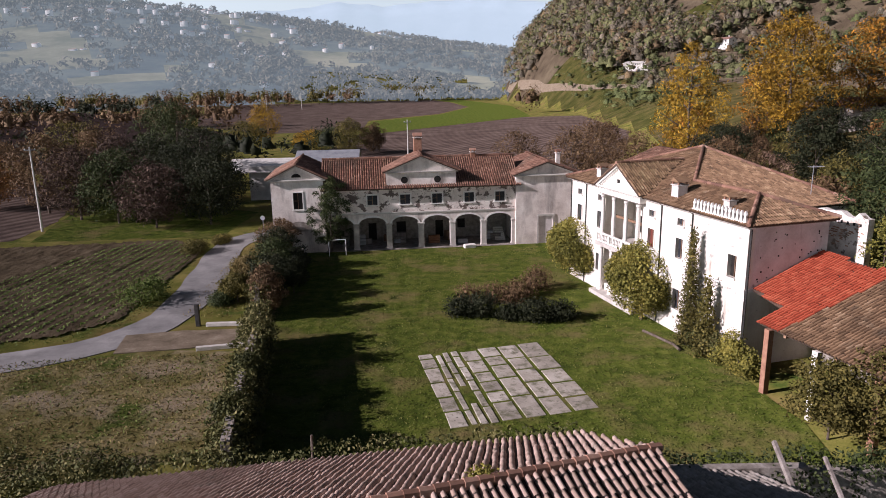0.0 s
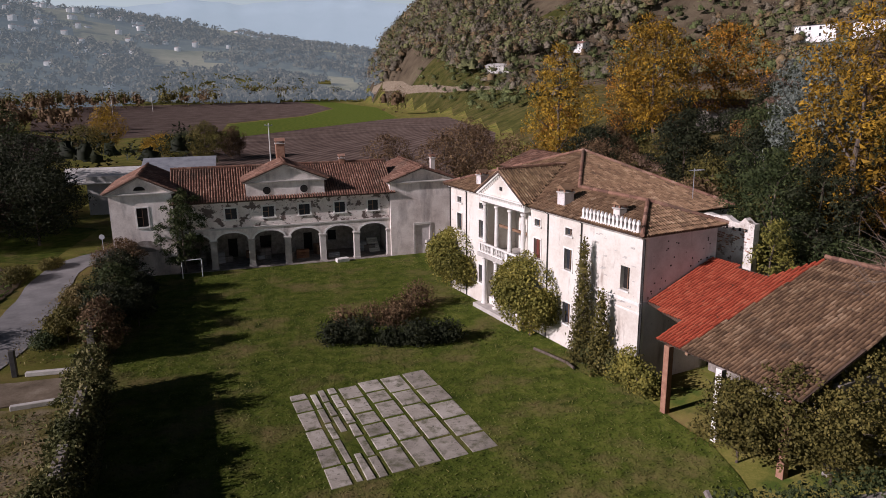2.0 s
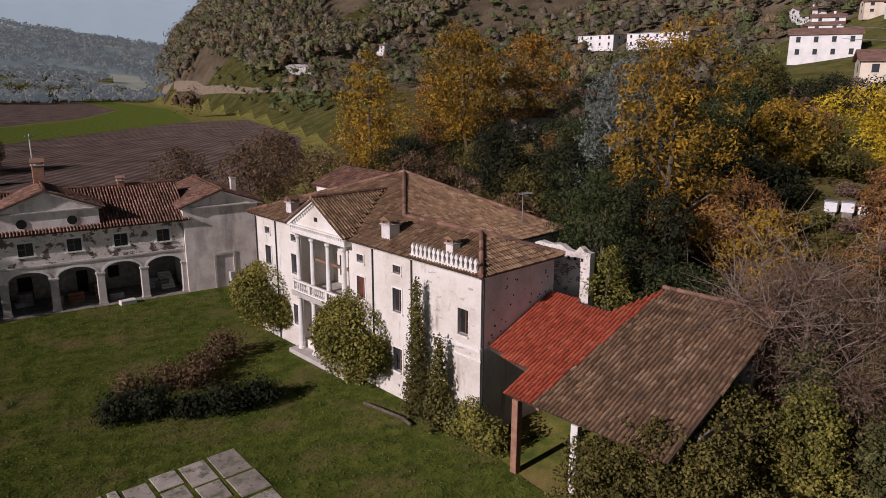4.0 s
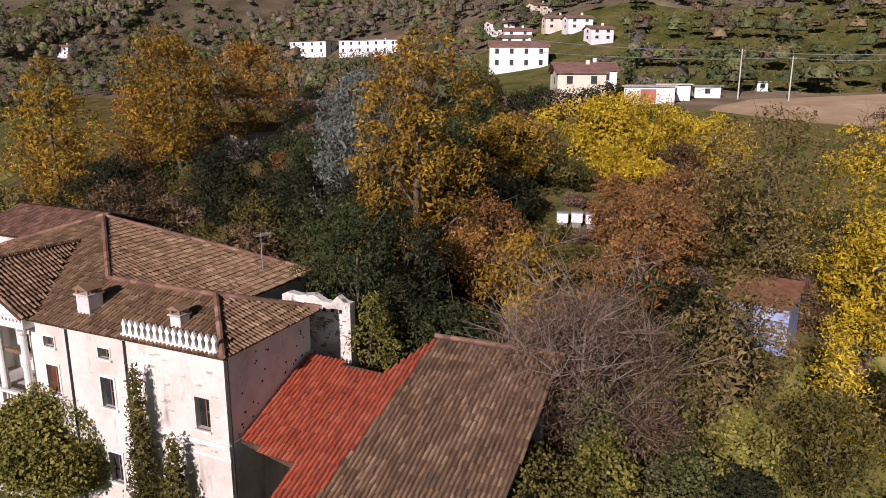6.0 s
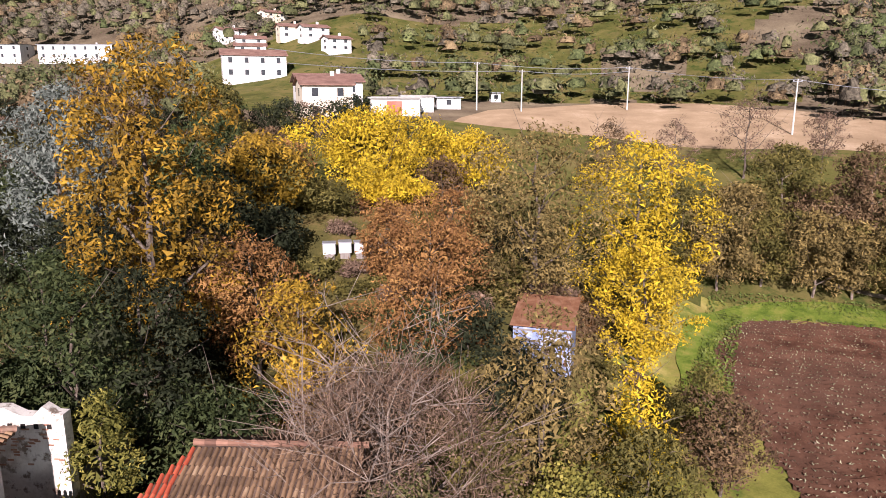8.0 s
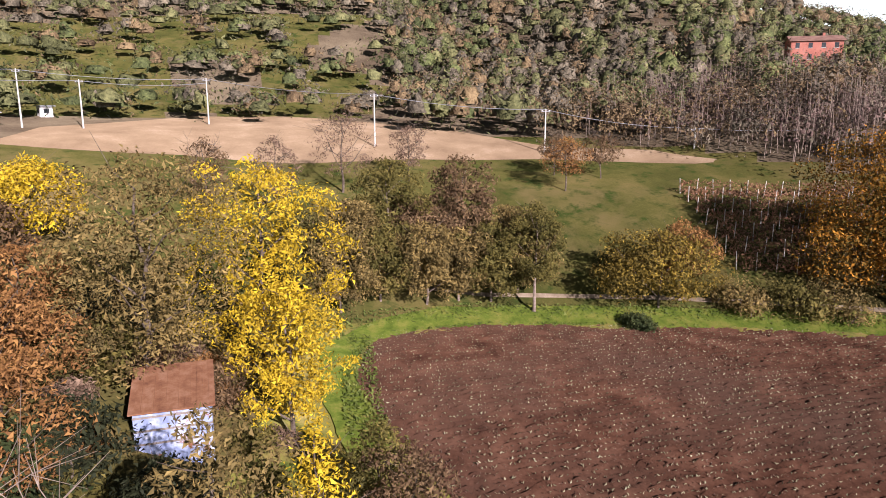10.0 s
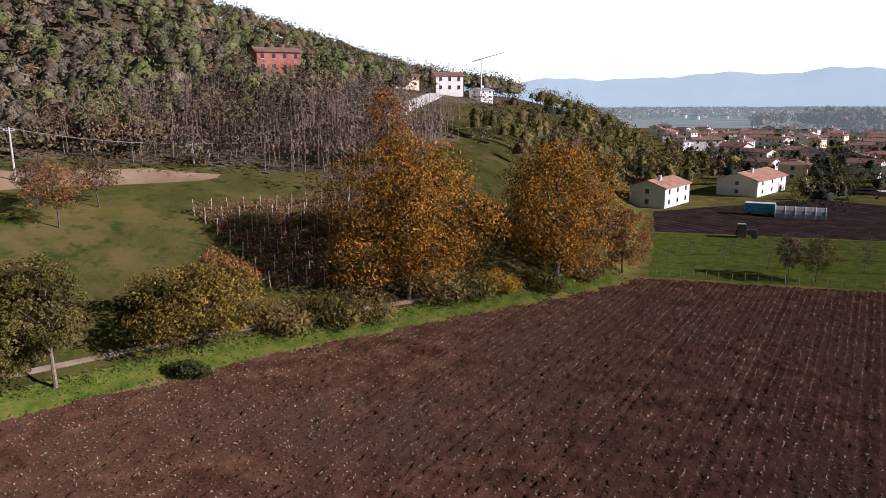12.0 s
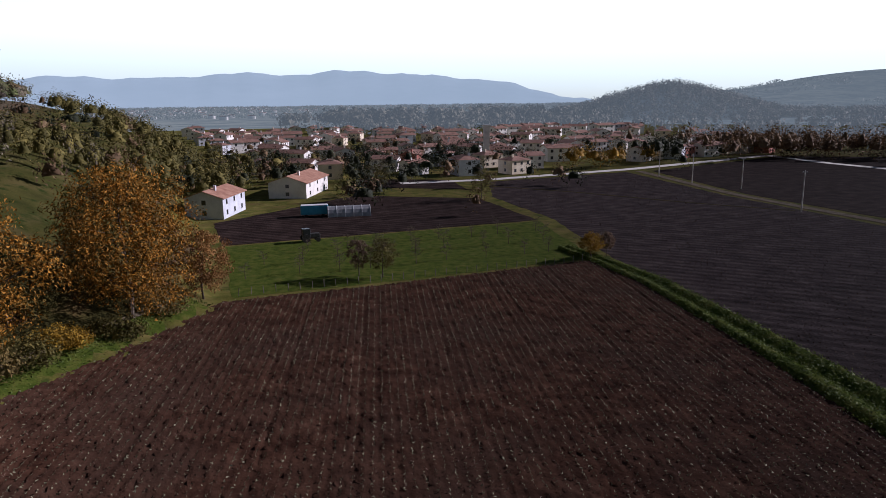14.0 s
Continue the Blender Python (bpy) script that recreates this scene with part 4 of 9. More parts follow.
def ribbon(name, line, width, material, label, z=0.05, follow=False, category="road", thick=0.25):
    """A strip of road or path along a line; follow: it keeps to the slope."""
    ps = []
    for (xa, ya), (xb, yb) in zip(line, line[1:]):
        n = max(1, int(math.hypot(xb - xa, yb - ya) / 2.0))
        ps += [(xa + (xb - xa) * i / n, ya + (yb - ya) * i / n) for i in range(n)]
    ps.append(line[-1])
    ps = [tuple(np.mean(ps[max(0, i - 2): i + 3], 0)) if 0 < i < len(ps) - 1 else ps[i] for i in range(len(ps))]
    bm, rows = bmesh.new(), []
    for i, (px, py) in enumerate(ps):
        ax, ay = ps[max(0, i - 1)]
        bx, by = ps[min(len(ps) - 1, i + 1)]
        l = math.hypot(bx - ax, by - ay) or 1
        nx, ny, w = -(by - ay) / l, (bx - ax) / l, width * 0.5 * (1 + 0.06 * math.sin(i * 1.7))
        row = []
        for sd, dz in ((-1, -thick), (-1, 0), (1, 0), (1, -thick)):
            qx, qy = px + nx * w * sd, py + ny * w * sd
            row.append(bm.verts.new((qx, qy, z + dz + (ground_at(qx, qy) if follow else 0))))
        rows.append(row)
    for a, b in zip(rows, rows[1:]):
        for k in range(3):
            bm.faces.new((a[k], a[k + 1], b[k + 1], b[k]))
    bmesh.ops.recalc_face_normals(bm, faces=bm.faces)
    return tagged(mesh_object(name, bm, material), label, category, kind="structure")


def draped(name, lower, upper, material, label, z=0.18, n=40, m=8, category="field"):
    """A patch of sloping land between two lines, keeping to the slope."""
    def along(line):
        ps = np.array(line, float)
        d = np.r_[0, np.cumsum(np.hypot(*np.diff(ps, axis=0).T))]
        t = np.linspace(0, d[-1], n)
        return np.stack([np.interp(t, d, ps[:, 0]), np.interp(t, d, ps[:, 1])], -1)
    a, b = along(lower), along(upper)
    f = np.linspace(0, 1, m)[:, None, None]
    p = a[None] * (1 - f) + b[None] * f
    zz = land(p[..., 0].ravel(), p[..., 1].ravel()).reshape(p.shape[:2]) + z
    zz[0] -= z * 0.9
    zz[-1] -= z * 0.9
    v = np.concatenate([p, zz[..., None]], -1).reshape(-1, 3)
    i, j = np.meshgrid(np.arange(m - 1), np.arange(n - 1), indexing="ij")
    q = np.stack([i * n + j, i * n + j + 1, (i + 1) * n + j + 1, (i + 1) * n + j], -1).reshape(-1, 4)
    ob = data_object(name, v, q, material)
    ob.data.polygons.foreach_set("use_smooth", np.ones(len(q), bool))
    return tagged(ob, label, category, kind="structure")

# ---- ground: one sheet from the courtyard to the horizon ----
NA, CX, CY = 380, 20.0, 22.0
RADII = np.concatenate([[1.5], 3.0 * 1.042 ** np.arange(190)])
RADII = RADII[RADII < 4600]
ANG = np.linspace(0, math.tau, NA, endpoint=False)
gx, gy = CX + RADII[:, None] * np.cos(ANG), CY + RADII[:, None] * np.sin(ANG)
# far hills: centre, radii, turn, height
HILLS = [((-860, 1500), (1500, 900), 0, 215), ((-330, 2700), (1000, 500), 0, 210), ((-340, -905), (165, 140), 10, 36), ((-1383, -1661), (1300, 500), 25, 96), ((-1500, -700), (600, 700), 0, 70), ((-330, -390), (170, 120), 30, 12)]


def far_land(x, y):
    """The height of the land, far hills included."""
    z = land(x.ravel(), y.ravel()).reshape(x.shape)
    for (hx, hy), (ra, rb), turn, hh in HILLS:
        c, s = math.cos(radians(turn)), math.sin(radians(turn))
        du, dv = ((x - hx) * c + (y - hy) * s) / ra, (-(x - hx) * s + (y - hy) * c) / rb
        rr = np.clip(np.hypot(du, dv), 0, 1)
        z = z + hh * (0.55 * (1 - rr) + 0.45 * (1 - rr * rr) ** 2) * (1 + 0.10 * waves(x * 0.4, y * 0.4))
    return z


gz = far_land(gx, gy)
nr = len(RADII)
verts = np.concatenate([np.stack([gx, gy, gz], -1).reshape(-1, 3), [[CX, CY, 0]]])
i, j = np.meshgrid(np.arange(nr - 1), np.arange(NA), indexing="ij")
quads = np.stack([i * NA + j, (i + 1) * NA + j, (i + 1) * NA + (j + 1) % NA, i * NA + (j + 1) % NA], -1).reshape(-1, 4)
fx, fy = verts[quads, 0].mean(1), verts[quads, 1].mean(1)
fs = foot_distance(fx, fy)
ground = data_object("ground", verts, quads, M["grass"])
for key in ("meadow", "scrub", "litter", "plough_dark"):
    ground.data.materials.append(M[key])
# haze over the far land is emitted by these ground materials
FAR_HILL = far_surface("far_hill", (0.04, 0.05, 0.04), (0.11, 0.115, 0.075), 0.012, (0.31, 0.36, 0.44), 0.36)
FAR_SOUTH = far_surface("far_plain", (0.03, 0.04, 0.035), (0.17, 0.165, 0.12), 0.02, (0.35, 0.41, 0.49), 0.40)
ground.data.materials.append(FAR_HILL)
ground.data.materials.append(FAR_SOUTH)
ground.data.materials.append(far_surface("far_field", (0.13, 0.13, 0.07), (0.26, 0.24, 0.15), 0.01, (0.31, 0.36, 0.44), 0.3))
which = np.zeros(len(fx), np.int32)
ang_cam = np.degrees(np.arctan2(fx - 15, fy - 25))
rad_cam = np.hypot(fx - 15, fy - 25)
wav = waves(fx * 2.3, fy * 2.3)
which[(fs > 3) & (fs < 60)] = 2
which[fs >= 56] = 3
clear = (fs > 35) & (fs < 200) & (ang_cam > 52) & (ang_cam < 108) & (wav > -0.7)
which[clear & (wav > -0.35)] = 1
which[(fs > 2) & (fs < 30) & (ang_cam > 0) & (ang_cam < 19) & (rad_cam > 230)] = 1
which[np.hypot((fx - 176) / 14, (fy - 505) / 34) < 1] = 1
which[(fs > 10) & (fs < 50) & (ang_cam > 136) & (ang_cam < 158) & (rad_cam > 110)] = 1
which[inside(fx, fy, [(99, 62), (100, 34), (112, 8), (104, -34), (97, -50), (84, -20), (92, 20), (88, 40)])] = 1
which[(fs > 2) & (fs < 62) & (fx > 78 + 0.25 * np.maximum(fy, 0)) & (fy < 66) & (fy > -75)] = 1
BARE = [(91, -60), (104, -50), (121, -44), (134, -30), (160, -50), (150, -86), (120, -94), (102, -96)]
which[inside(fx, fy, BARE)] = 3
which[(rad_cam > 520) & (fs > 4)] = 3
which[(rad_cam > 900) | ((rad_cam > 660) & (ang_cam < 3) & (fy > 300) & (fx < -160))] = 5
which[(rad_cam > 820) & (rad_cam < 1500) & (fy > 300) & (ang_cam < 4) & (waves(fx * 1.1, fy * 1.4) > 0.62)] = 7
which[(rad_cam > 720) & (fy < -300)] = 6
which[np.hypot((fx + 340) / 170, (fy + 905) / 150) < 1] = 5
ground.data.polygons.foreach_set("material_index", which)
ground.data.polygons.foreach_set("use_smooth", np.ones(len(quads), bool))
tagged(ground, "valley floor of rough autumn grass rising to a wooded hillside", "ground", kind="structure")

# distant blue mountains, far behind everything; their haze is emission in the material
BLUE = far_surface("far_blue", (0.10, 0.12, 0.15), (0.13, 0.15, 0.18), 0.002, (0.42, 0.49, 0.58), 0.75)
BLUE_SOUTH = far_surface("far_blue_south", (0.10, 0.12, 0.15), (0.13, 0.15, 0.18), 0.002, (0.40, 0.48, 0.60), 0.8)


def mountains(name, az0, az1, dist, heights, seed, air):
    rng, bm = random.Random(seed), bmesh.new()
    n, rows = 90, []
    for k in range(n + 1):
        f = k / n
        a = radians(az0 + (az1 - az0) * f)
        h = float(np.interp(f, np.linspace(0, 1, len(heights)), heights)) + 6 * math.sin(k * 0.55 + seed) + 4 * math.sin(k * 1.3) + rng.uniform(-3, 3)
        rows.append([bm.verts.new((15 + math.sin(a) * (dist - dd), 25 + math.cos(a) * (dist - dd), max(h, 1) * ff)) for dd, ff in ((900, 0.0), (500, 0.45), (200, 0.8), (0, 1.0), (-150, 0.6))])
    for p, q in zip(rows, rows[1:]):
        for k in range(4):
            bm.faces.new((p[k], p[k + 1], q[k + 1], q[k]))
    for f in bm.faces:
        f.smooth = True
    return tagged(mesh_object(name, bm, air), "pale blue mountains in the haze", "mountain", kind="structure")


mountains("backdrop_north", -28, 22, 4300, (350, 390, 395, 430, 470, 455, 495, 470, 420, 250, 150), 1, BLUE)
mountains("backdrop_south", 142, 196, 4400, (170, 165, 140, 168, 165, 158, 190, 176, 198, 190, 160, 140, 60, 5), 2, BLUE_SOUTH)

# ---- fields, roads and paths on the plain ----
FIELD = [(84, 16.5), (84, 4), (77, -18), (69, -36), (62.5, -49), (55, -68), (32.5, -75), (-1.5, -86.5), (-5.5, -72), (-8, -40), (-9, 6), (30, 12), (49, 16), (60, 18.5), (72, 20)]
tilled("field_ploughed", FIELD, 91.5, M["plough"], "harrowed red-brown field with scattered sprouts")
sheet("field_meadow", [(54, -70), (32.5, -76.5), (-2, -88.5), (0, -125), (64, -105)], M["bright_grass"], "green meadow with young fruit trees", 0.02)
sheet("field_dark", [(64, -106), (0, -126.5), (9, -163), (43, -173), (72, -131)], M["plough_dark"], "freshly ploughed dark brown field", 0.03)
sheet("field_dark_far", [(10, -182), (43, -192), (44, -216), (13, -207)], M["plough_dark"], "dark ploughed field before the town", 0.03)
sheet("field_grey", [(-12, 0), (-11.5, -40), (-8.5, -72), (-5, -88), (-4, -126), (5, -165), (1, -200), (-52, -222), (-58, -160), (-68, -113), (-100, 0)], M["plough_mid"], "wide harrowed grey-brown field", 0.02)
sheet("field_west", [(-62, -224), (-65, -160), (-77, -113), (-120, -20), (-320, -60), (-250, -240), (-140, -276)], M["plough_dark"], "dark ploughed field beyond the track", 0.03)
DITCH = [(1.5, -96), (-1.6, -87.5), (-5.9, -72), (-8.2, -50), (-9.7, -33), (-10.6, -15), (-11.0, 8)]
BANK = ((-1.0, 0.02), (-0.72, 0.55), (-0.42, 0.5), (-0.12, 0.06), (0.1, 0.05), (0.42, 0.5), (0.78, 0.62), (1.0, 0.02))


def along_line(line, step):
    ps = np.array(line, float)
    dd = np.r_[0, np.cumsum(np.hypot(*np.diff(ps, axis=0).T))]
    t = np.arange(0, dd[-1], step)
    p = np.stack([np.interp(t, dd, ps[:, k]) for k in (0, 1)], -1)
    g = np.gradient(p, axis=0)
    g /= np.linalg.norm(g, axis=1, keepdims=True)
    return p, np.stack([-g[:, 1], g[:, 0]], -1)


def ditch_spot(p, nrm, u):
    """A place across the ditch (u from -1 to 1) and its height."""
    half = np.interp(p[:, 1], (-90, -72, -45, -30), (1.4, 2.1, 2.6, 3.2))
    return p + nrm * (u * half)[:, None], np.interp(u, *zip(*BANK))


rngd = np.random.default_rng(12)
dp, dn = along_line(DITCH, 0.5)
rows_d = []
for u in np.linspace(-1, 1, 17):
    q, z = ditch_spot(dp, dn, np.full(len(dp), u))
    bumpy = rngd.normal(0, 0.07, len(dp)) * (abs(u) < 0.97)
    rows_d.append(np.concatenate([q, (z + bumpy)[:, None]], 1))
nd = len(dp)
i, j = np.meshgrid(np.arange(16), np.arange(nd - 1), indexing="ij")
tagged(data_object("verge_ditch", np.concatenate(rows_d), np.stack([i * nd + j, i * nd + j + 1, (i + 1) * nd + j + 1, (i + 1) * nd + j], -1).reshape(-1, 4), M["bright_grass"]), "green grassy ditch between two banks", "ditch", kind="structure")
ribbon("verge_field", [(60, 20.5), (72, 21.6), (83, 19.6), (85.2, 12), (85.0, 4), (78.3, -17.5), (70.4, -35.4), (64.0, -48.6), (57.3, -65.5)], 3.4, M["bright_grass"], "bright green weedy strip along the field", 0.10, True, "verge")
draped("field_stubble", [(128.6, 62.9), (130.5, 38.7), (126.9, 21.4), (128.2, 2), (123.4, -18), (112.4, -42)], [(152, 62), (178, 40), (180, 20), (163, 1), (131, -22), (123.5, -38), (113.0, -43.2)], M["stubble"], "pale harvested stubble field on the slope")
tilled("field_crop", [(-28.6, 80), (-27.6, 56), (-31, 52), (-36, 50.5), (-75, 46), (-80, 80), (-52, 84), (-34, 87)], 86, M["dirt_field"], "field sown in green rows", 0.5, 0.26, 0.04, 0.02, 4)
sheet("field_left", [(-56, 88), (-80, 82), (-200, 60), (-260, 120), (-262, 300), (-102, 166), (-62, 116), (-57, 101)], M["plough_grey"], "dull brown ploughed field", 0.025)
sheet("field_behind", [(-34, 190), (-28, 150), (20, 128), (46, 175), (70, 260), (76, 380), (42, 372), (-30, 280)], M["plough_grey"], "brown field in rows behind the farm wing", 0.02)
sheet("field_green", [(-29.7, 262), (48.8, 380), (53.5, 534), (36, 644), (-6.7, 880), (-48, 944), (10.7, 658), (22, 525), (0, 417), (-35, 352)], M["bright_grass"], "bright green strip of winter crop", 0.05)
sheet("field_brown", [(-157, 457), (-117, 338), (-69, 277), (-33, 294), (-37, 362), (-1, 424), (20.5, 530), (8, 658), (-49, 912), (-150, 1040), (-202, 846), (-191, 665)], M["plough_grey"], "ploughed brown field in the valley", 0.03)
sheet("field_brown_left", [(-260, 330), (-100, 168), (-70, 140), (-62, 180), (-72, 268), (-122, 332), (-162, 455), (-300, 560)], M["plough_dark"], "dark ploughed field", 0.03)
sheet("field_margin", [(-29, 87), (-34, 88.5), (-53, 87), (-56.5, 100), (-59, 113), (-47, 119), (-40, 112), (-28.5, 106)], M["lawn"], "shaded green grass before the copse", 0.02)
sheet("courtyard_lawn", [(-10, 34), (-12.5, 46), (-15, 57), (-17.4, 72), (-17, 81), (14, 84), (15, 70), (17.8, 60), (19, 45), (20.5, 36), (19, 28), (-8, 28)], M["lawn"], "courtyard lawn, green with worn brownish patches", 0.04)
sheet("bank_grass", [(-60, 37.2), (-45, 40.8), (-33.5, 44.0), (-27, 46.6), (-23, 48.6), (-15, 48.4), (-13.2, 44), (-11.4, 33), (-27, 31), (-60, 30)], M["bank"], "rough bank of dry grass and bare trodden earth", 0.03)
ribbon("road", [(-70, 36), (-45, 43.5), (-32, 46.6), (-27.4, 48.8), (-24, 52), (-23.2, 57), (-23.8, 64), (-25.3, 75), (-26.6, 84), (-25.6, 89.5), (-21, 93), (-14, 95)], 4.0, M["asphalt"], "narrow grey asphalt lane", 0.06)
ribbon("road_entrance", [(-25.0, 50.2), (-22, 51), (-19, 51.4), (-15.0, 51.4)], 3.9, M["dirt"], "pale dirt entrance to the courtyard", 0.075)
ribbon("path_field", [(92, 16), (88.3, 3), (81.5, -18), (73, -36), (66.5, -49), (60, -64)], 0.6, M["dirt"], "trodden dirt path along the field", 0.06, True, "path", 0.1)
ribbon("road_far", [(30, -200), (1, -206), (-55, -231), (-100, -258), (-136, -281), (-140, -240), (-150, -205), (-200, -120)], 4.5, M["concrete"], "pale road at the edge of the town", 0.07)
ribbon("furrow", [(3, -189), (-20, -171), (-42, -148), (-62, -131)], 0.9, M["scrub"], "dark furrow across the grey field", 0.05, False, "furrow")
ribbon("track_poles", [(-57, -224), (-61.5, -160), (-72, -113), (-104, -30)], 3.0, M["dirt"], "farm track between dark fields", 0.07)
ribbon("road_hill", [(118, -95), (124, -106), (134, -126), (146, -150), (156, -168)], 4.0, M["concrete"], "steep pale road up to the houses", 0.3, True)
ribbon("road_meadow", [(66, 700), (77, 535), (92, 450), (104, 412), (114, 390)], 4.0, M["dirt"], "pale farm track on the slope", 0.3, True)

# ---- the villa ----


def window_in(parent, axis, u, w, z0, z1, face, depth, pane_mat, out, sill=True, surround=0.12, stone="white_stone"):
    """A window in a wall: a stone surround that stands proud, a sill, a recessed dark pane with a cross bar. out: -1 or 1, the outward side along the axis."""
    put = (lambda a, b, c, d, e, f: boxed(min(a, b), c, e, max(a, b), d, f)) if axis == "x" else (lambda a, b, c, d, e, f: boxed(c, min(a, b), e, d, max(a, b), f))
    back = face - out * depth
    win = part("window", put(back, back - out * 0.05, u - w / 2, u + w / 2, z0, z1), M[pane_mat], parent)
    if surround:
        p = face + out * 0.05
        for (a, b, c, d) in ((u - w / 2 - surround, u - w / 2, z0, z1), (u + w / 2, u + w / 2 + surround, z0, z1), (u - w / 2 - surround, u + w / 2 + surround, z1, z1 + surround)):
            part("frame", put(face - out * 0.06, p, a, b, c, d), M[stone], win)
    if sill:
        part("sill", put(face - out * 0.06, face + out * 0.12, u - w / 2 - surround - 0.06, u + w / 2 + surround + 0.06, z0 - 0.11, z0), M[stone], win)
    part("bar", put(back + out * 0.012, back + out * 0.05, u - 0.03, u + 0.03, z0, z1), M["wood"], win)
    part("bar", put(back + out * 0.012, back + out * 0.045, u - w / 2, u - 0.03, (z0 + z1) / 2 - 0.025, (z0 + z1) / 2 + 0.025), M["wood"], win)
    return win


def chimney(parent, x, y, z0, z1, w, mat, cap="tile_old"):
    st = part("chimney", boxed(x - w / 2, y - w / 2, z0, x + w / 2, y + w / 2, z1, bevel=0.02), M[mat], parent)
    part("cap", boxed(x - w / 2 - 0.08, y - w / 2 - 0.08, z1 + 0.003, x + w / 2 + 0.08, y + w / 2 + 0.08, z1 + 0.10, bevel=0.02), M["stone"], st)
    for k, (dx, dy) in enumerate(((-1, -1), (1, -1), (-1, 1), (1, 1))):
        cx, cy = x + dx * (w / 2 - 0.07), y + dy * (w / 2 - 0.07)
        part("post", boxed(cx - 0.06, cy - 0.06, z1 + 0.103, cx + 0.06, cy + 0.06, z1 + 0.32), M["brick"], st)
    bm = bmesh.new()
    prism(bm, [(-w / 2 - 0.1, z1 + 0.323), (w / 2 + 0.1, z1 + 0.323), (0, z1 + 0.323 + w * 0.35)], "x", x - w / 2 - 0.1, x + w / 2 + 0.1)
    bmesh.ops.translate(bm, verts=bm.verts, vec=(0, y, 0))
    part("hood", bm, M[cap], st)
    return st


villa = empty("villa", pose(19.95, 43.96, 0, 0, 0, 16.3), "white-plastered old villa with a pedimented loggia beside the lawn", "villa")
EAVE = 9.75
WIN_Y = (7.3, 11.1, 19.45, 23.35)
holes = [(12.55, 18.45, 5.0, 9.3), (12.55, 18.45, 1.0, 4.6), (1.0, 1.85, 6.05, 7.6)]
for wy in WIN_Y:
    holes += [(wy - 0.43, wy + 0.43, 5.95, 7.5), (wy - 0.38, wy + 0.38, 8.5, 9.02), (wy - 0.43, wy + 0.43, 1.9, 3.5)]
front = part("wall", pierced("x", 0, 25.2, -0.3, EAVE, holes, 0.0, 0.5), M["plaster"], villa, "white lime plaster, flaking near the corner")
for k, wy in enumerate(WIN_Y):
    window_in(front, "x", wy, 0.86, 5.95, 7.5, 0.0, 0.22, "red_shutter" if k == 1 else "pane", -1)
    window_in(front, "x", wy, 0.76, 8.5, 9.02, 0.0, 0.2, "pane", -1, surround=0.07)
    window_in(front, "x", wy, 0.86, 1.9, 3.5, 0.0, 0.22, "pane", -1)
window_in(front, "x", 1.42, 0.85, 6.05, 7.6, 0.0, 0.3, "void_shade", -1, surround=0.0)
end = part("wall", pierced("y", 0.5, 6.45, -0.3, EAVE, [], 0.0, 0.5), M["plaster_pink"], villa, "bare pinkish plaster pitted with holes")
part("wall", pierced("x", 0.5, 5.0, -0.3, EAVE, [], 5.95, 6.45), M["plaster_pink"], villa)
part("wall", pierced("y", 6.46, 13.4, -0.3, 9.55, [(8.0, 8.9, 5.8, 7.3), (11.5, 12.4, 5.8, 7.3)], 5.0, 5.5), M["plaster_pink"], villa)
part("wall", pierced("x", 5.5, 24.7, -0.3, 9.55, [], 12.9, 13.4), M["plaster_old"], villa)
part("wall", pierced("y", 0.5, 13.4, -0.3, 9.55, [], 24.7, 25.2), M["plaster_old"], villa)
# pitted holes of the end wall: near-black plates give the shade of putlog sockets
rg = random.Random(4)
for _ in range(46):
    hx, hz = rg.uniform(0.8, 6.2), rg.uniform(4.9, 9.3)
    part("putlog", boxed(hx - 0.05, -0.004, hz - 0.05, hx + rg.uniform(0.03, 0.09), 0.02, hz + rg.uniform(0.02, 0.07)), M["void_shade"], end)
# string course, cornice, corner strip and pipes
part("string_course", boxed(-0.09, -0.09, 5.32, -0.003, 5.75, 5.55, bevel=0.02), M["white_stone"], front)
part("string_course", boxed(-0.09, -0.09, 5.32, 6.4, -0.003, 5.55, bevel=0.02), M["plaster_pink"], end)
part("string_course", boxed(-0.06, -0.07, 4.75, -0.003, 5.75, 4.88, bevel=0.02), M["white_stone"], front)
for y0, y1 in ((-0.15, 12.0), (19.05, 25.35)):
    part("cornice", boxed(-0.30, y0, EAVE + 0.003, 0.3, y1, EAVE + 0.13, bevel=0.02), M["white_stone"], front)
part("cornice", boxed(0.31, -0.22, EAVE + 0.003, 6.6, 0.3, EAVE + 0.12, bevel=0.02), M["rubble"], end)
for yy in (5.86, 9.75, 22.05, 25.1):
    bm = tube(bmesh.new(), (-0.07, yy, 0.1), (-0.07, yy, EAVE - 0.1), 0.05, 0.05, 8)
    tube(bm, (-0.07, yy, EAVE - 0.1), (-0.36, yy, EAVE + 0.12), 0.05, 0.05, 8)
    part("downpipe", bm, M["iron"], front)
part("downpipe", tube(bmesh.new(), (0.12, -0.08, 0.1), (0.12, -0.08, EAVE - 0.1), 0.055, 0.055, 8), M["iron"], end)
# loggia: floor, back walls, sides, columns, balustrade
lg = part("loggia", boxed(-0.75, 12.1, 4.62, 3.0, 18.9, 4.98), M["stone"], villa, "stone loggia floor")
part("back_wall", pierced("x", 12.1, 18.9, 0.0, 9.6, [(15.0, 16.0, 5.0, 7.4), (13.1, 13.9, 5.6, 7.2), (17.1, 17.9, 5.6, 7.2), (14.9, 16.1, 1.0, 3.4)], 3.0, 3.3), M["plaster"], lg)
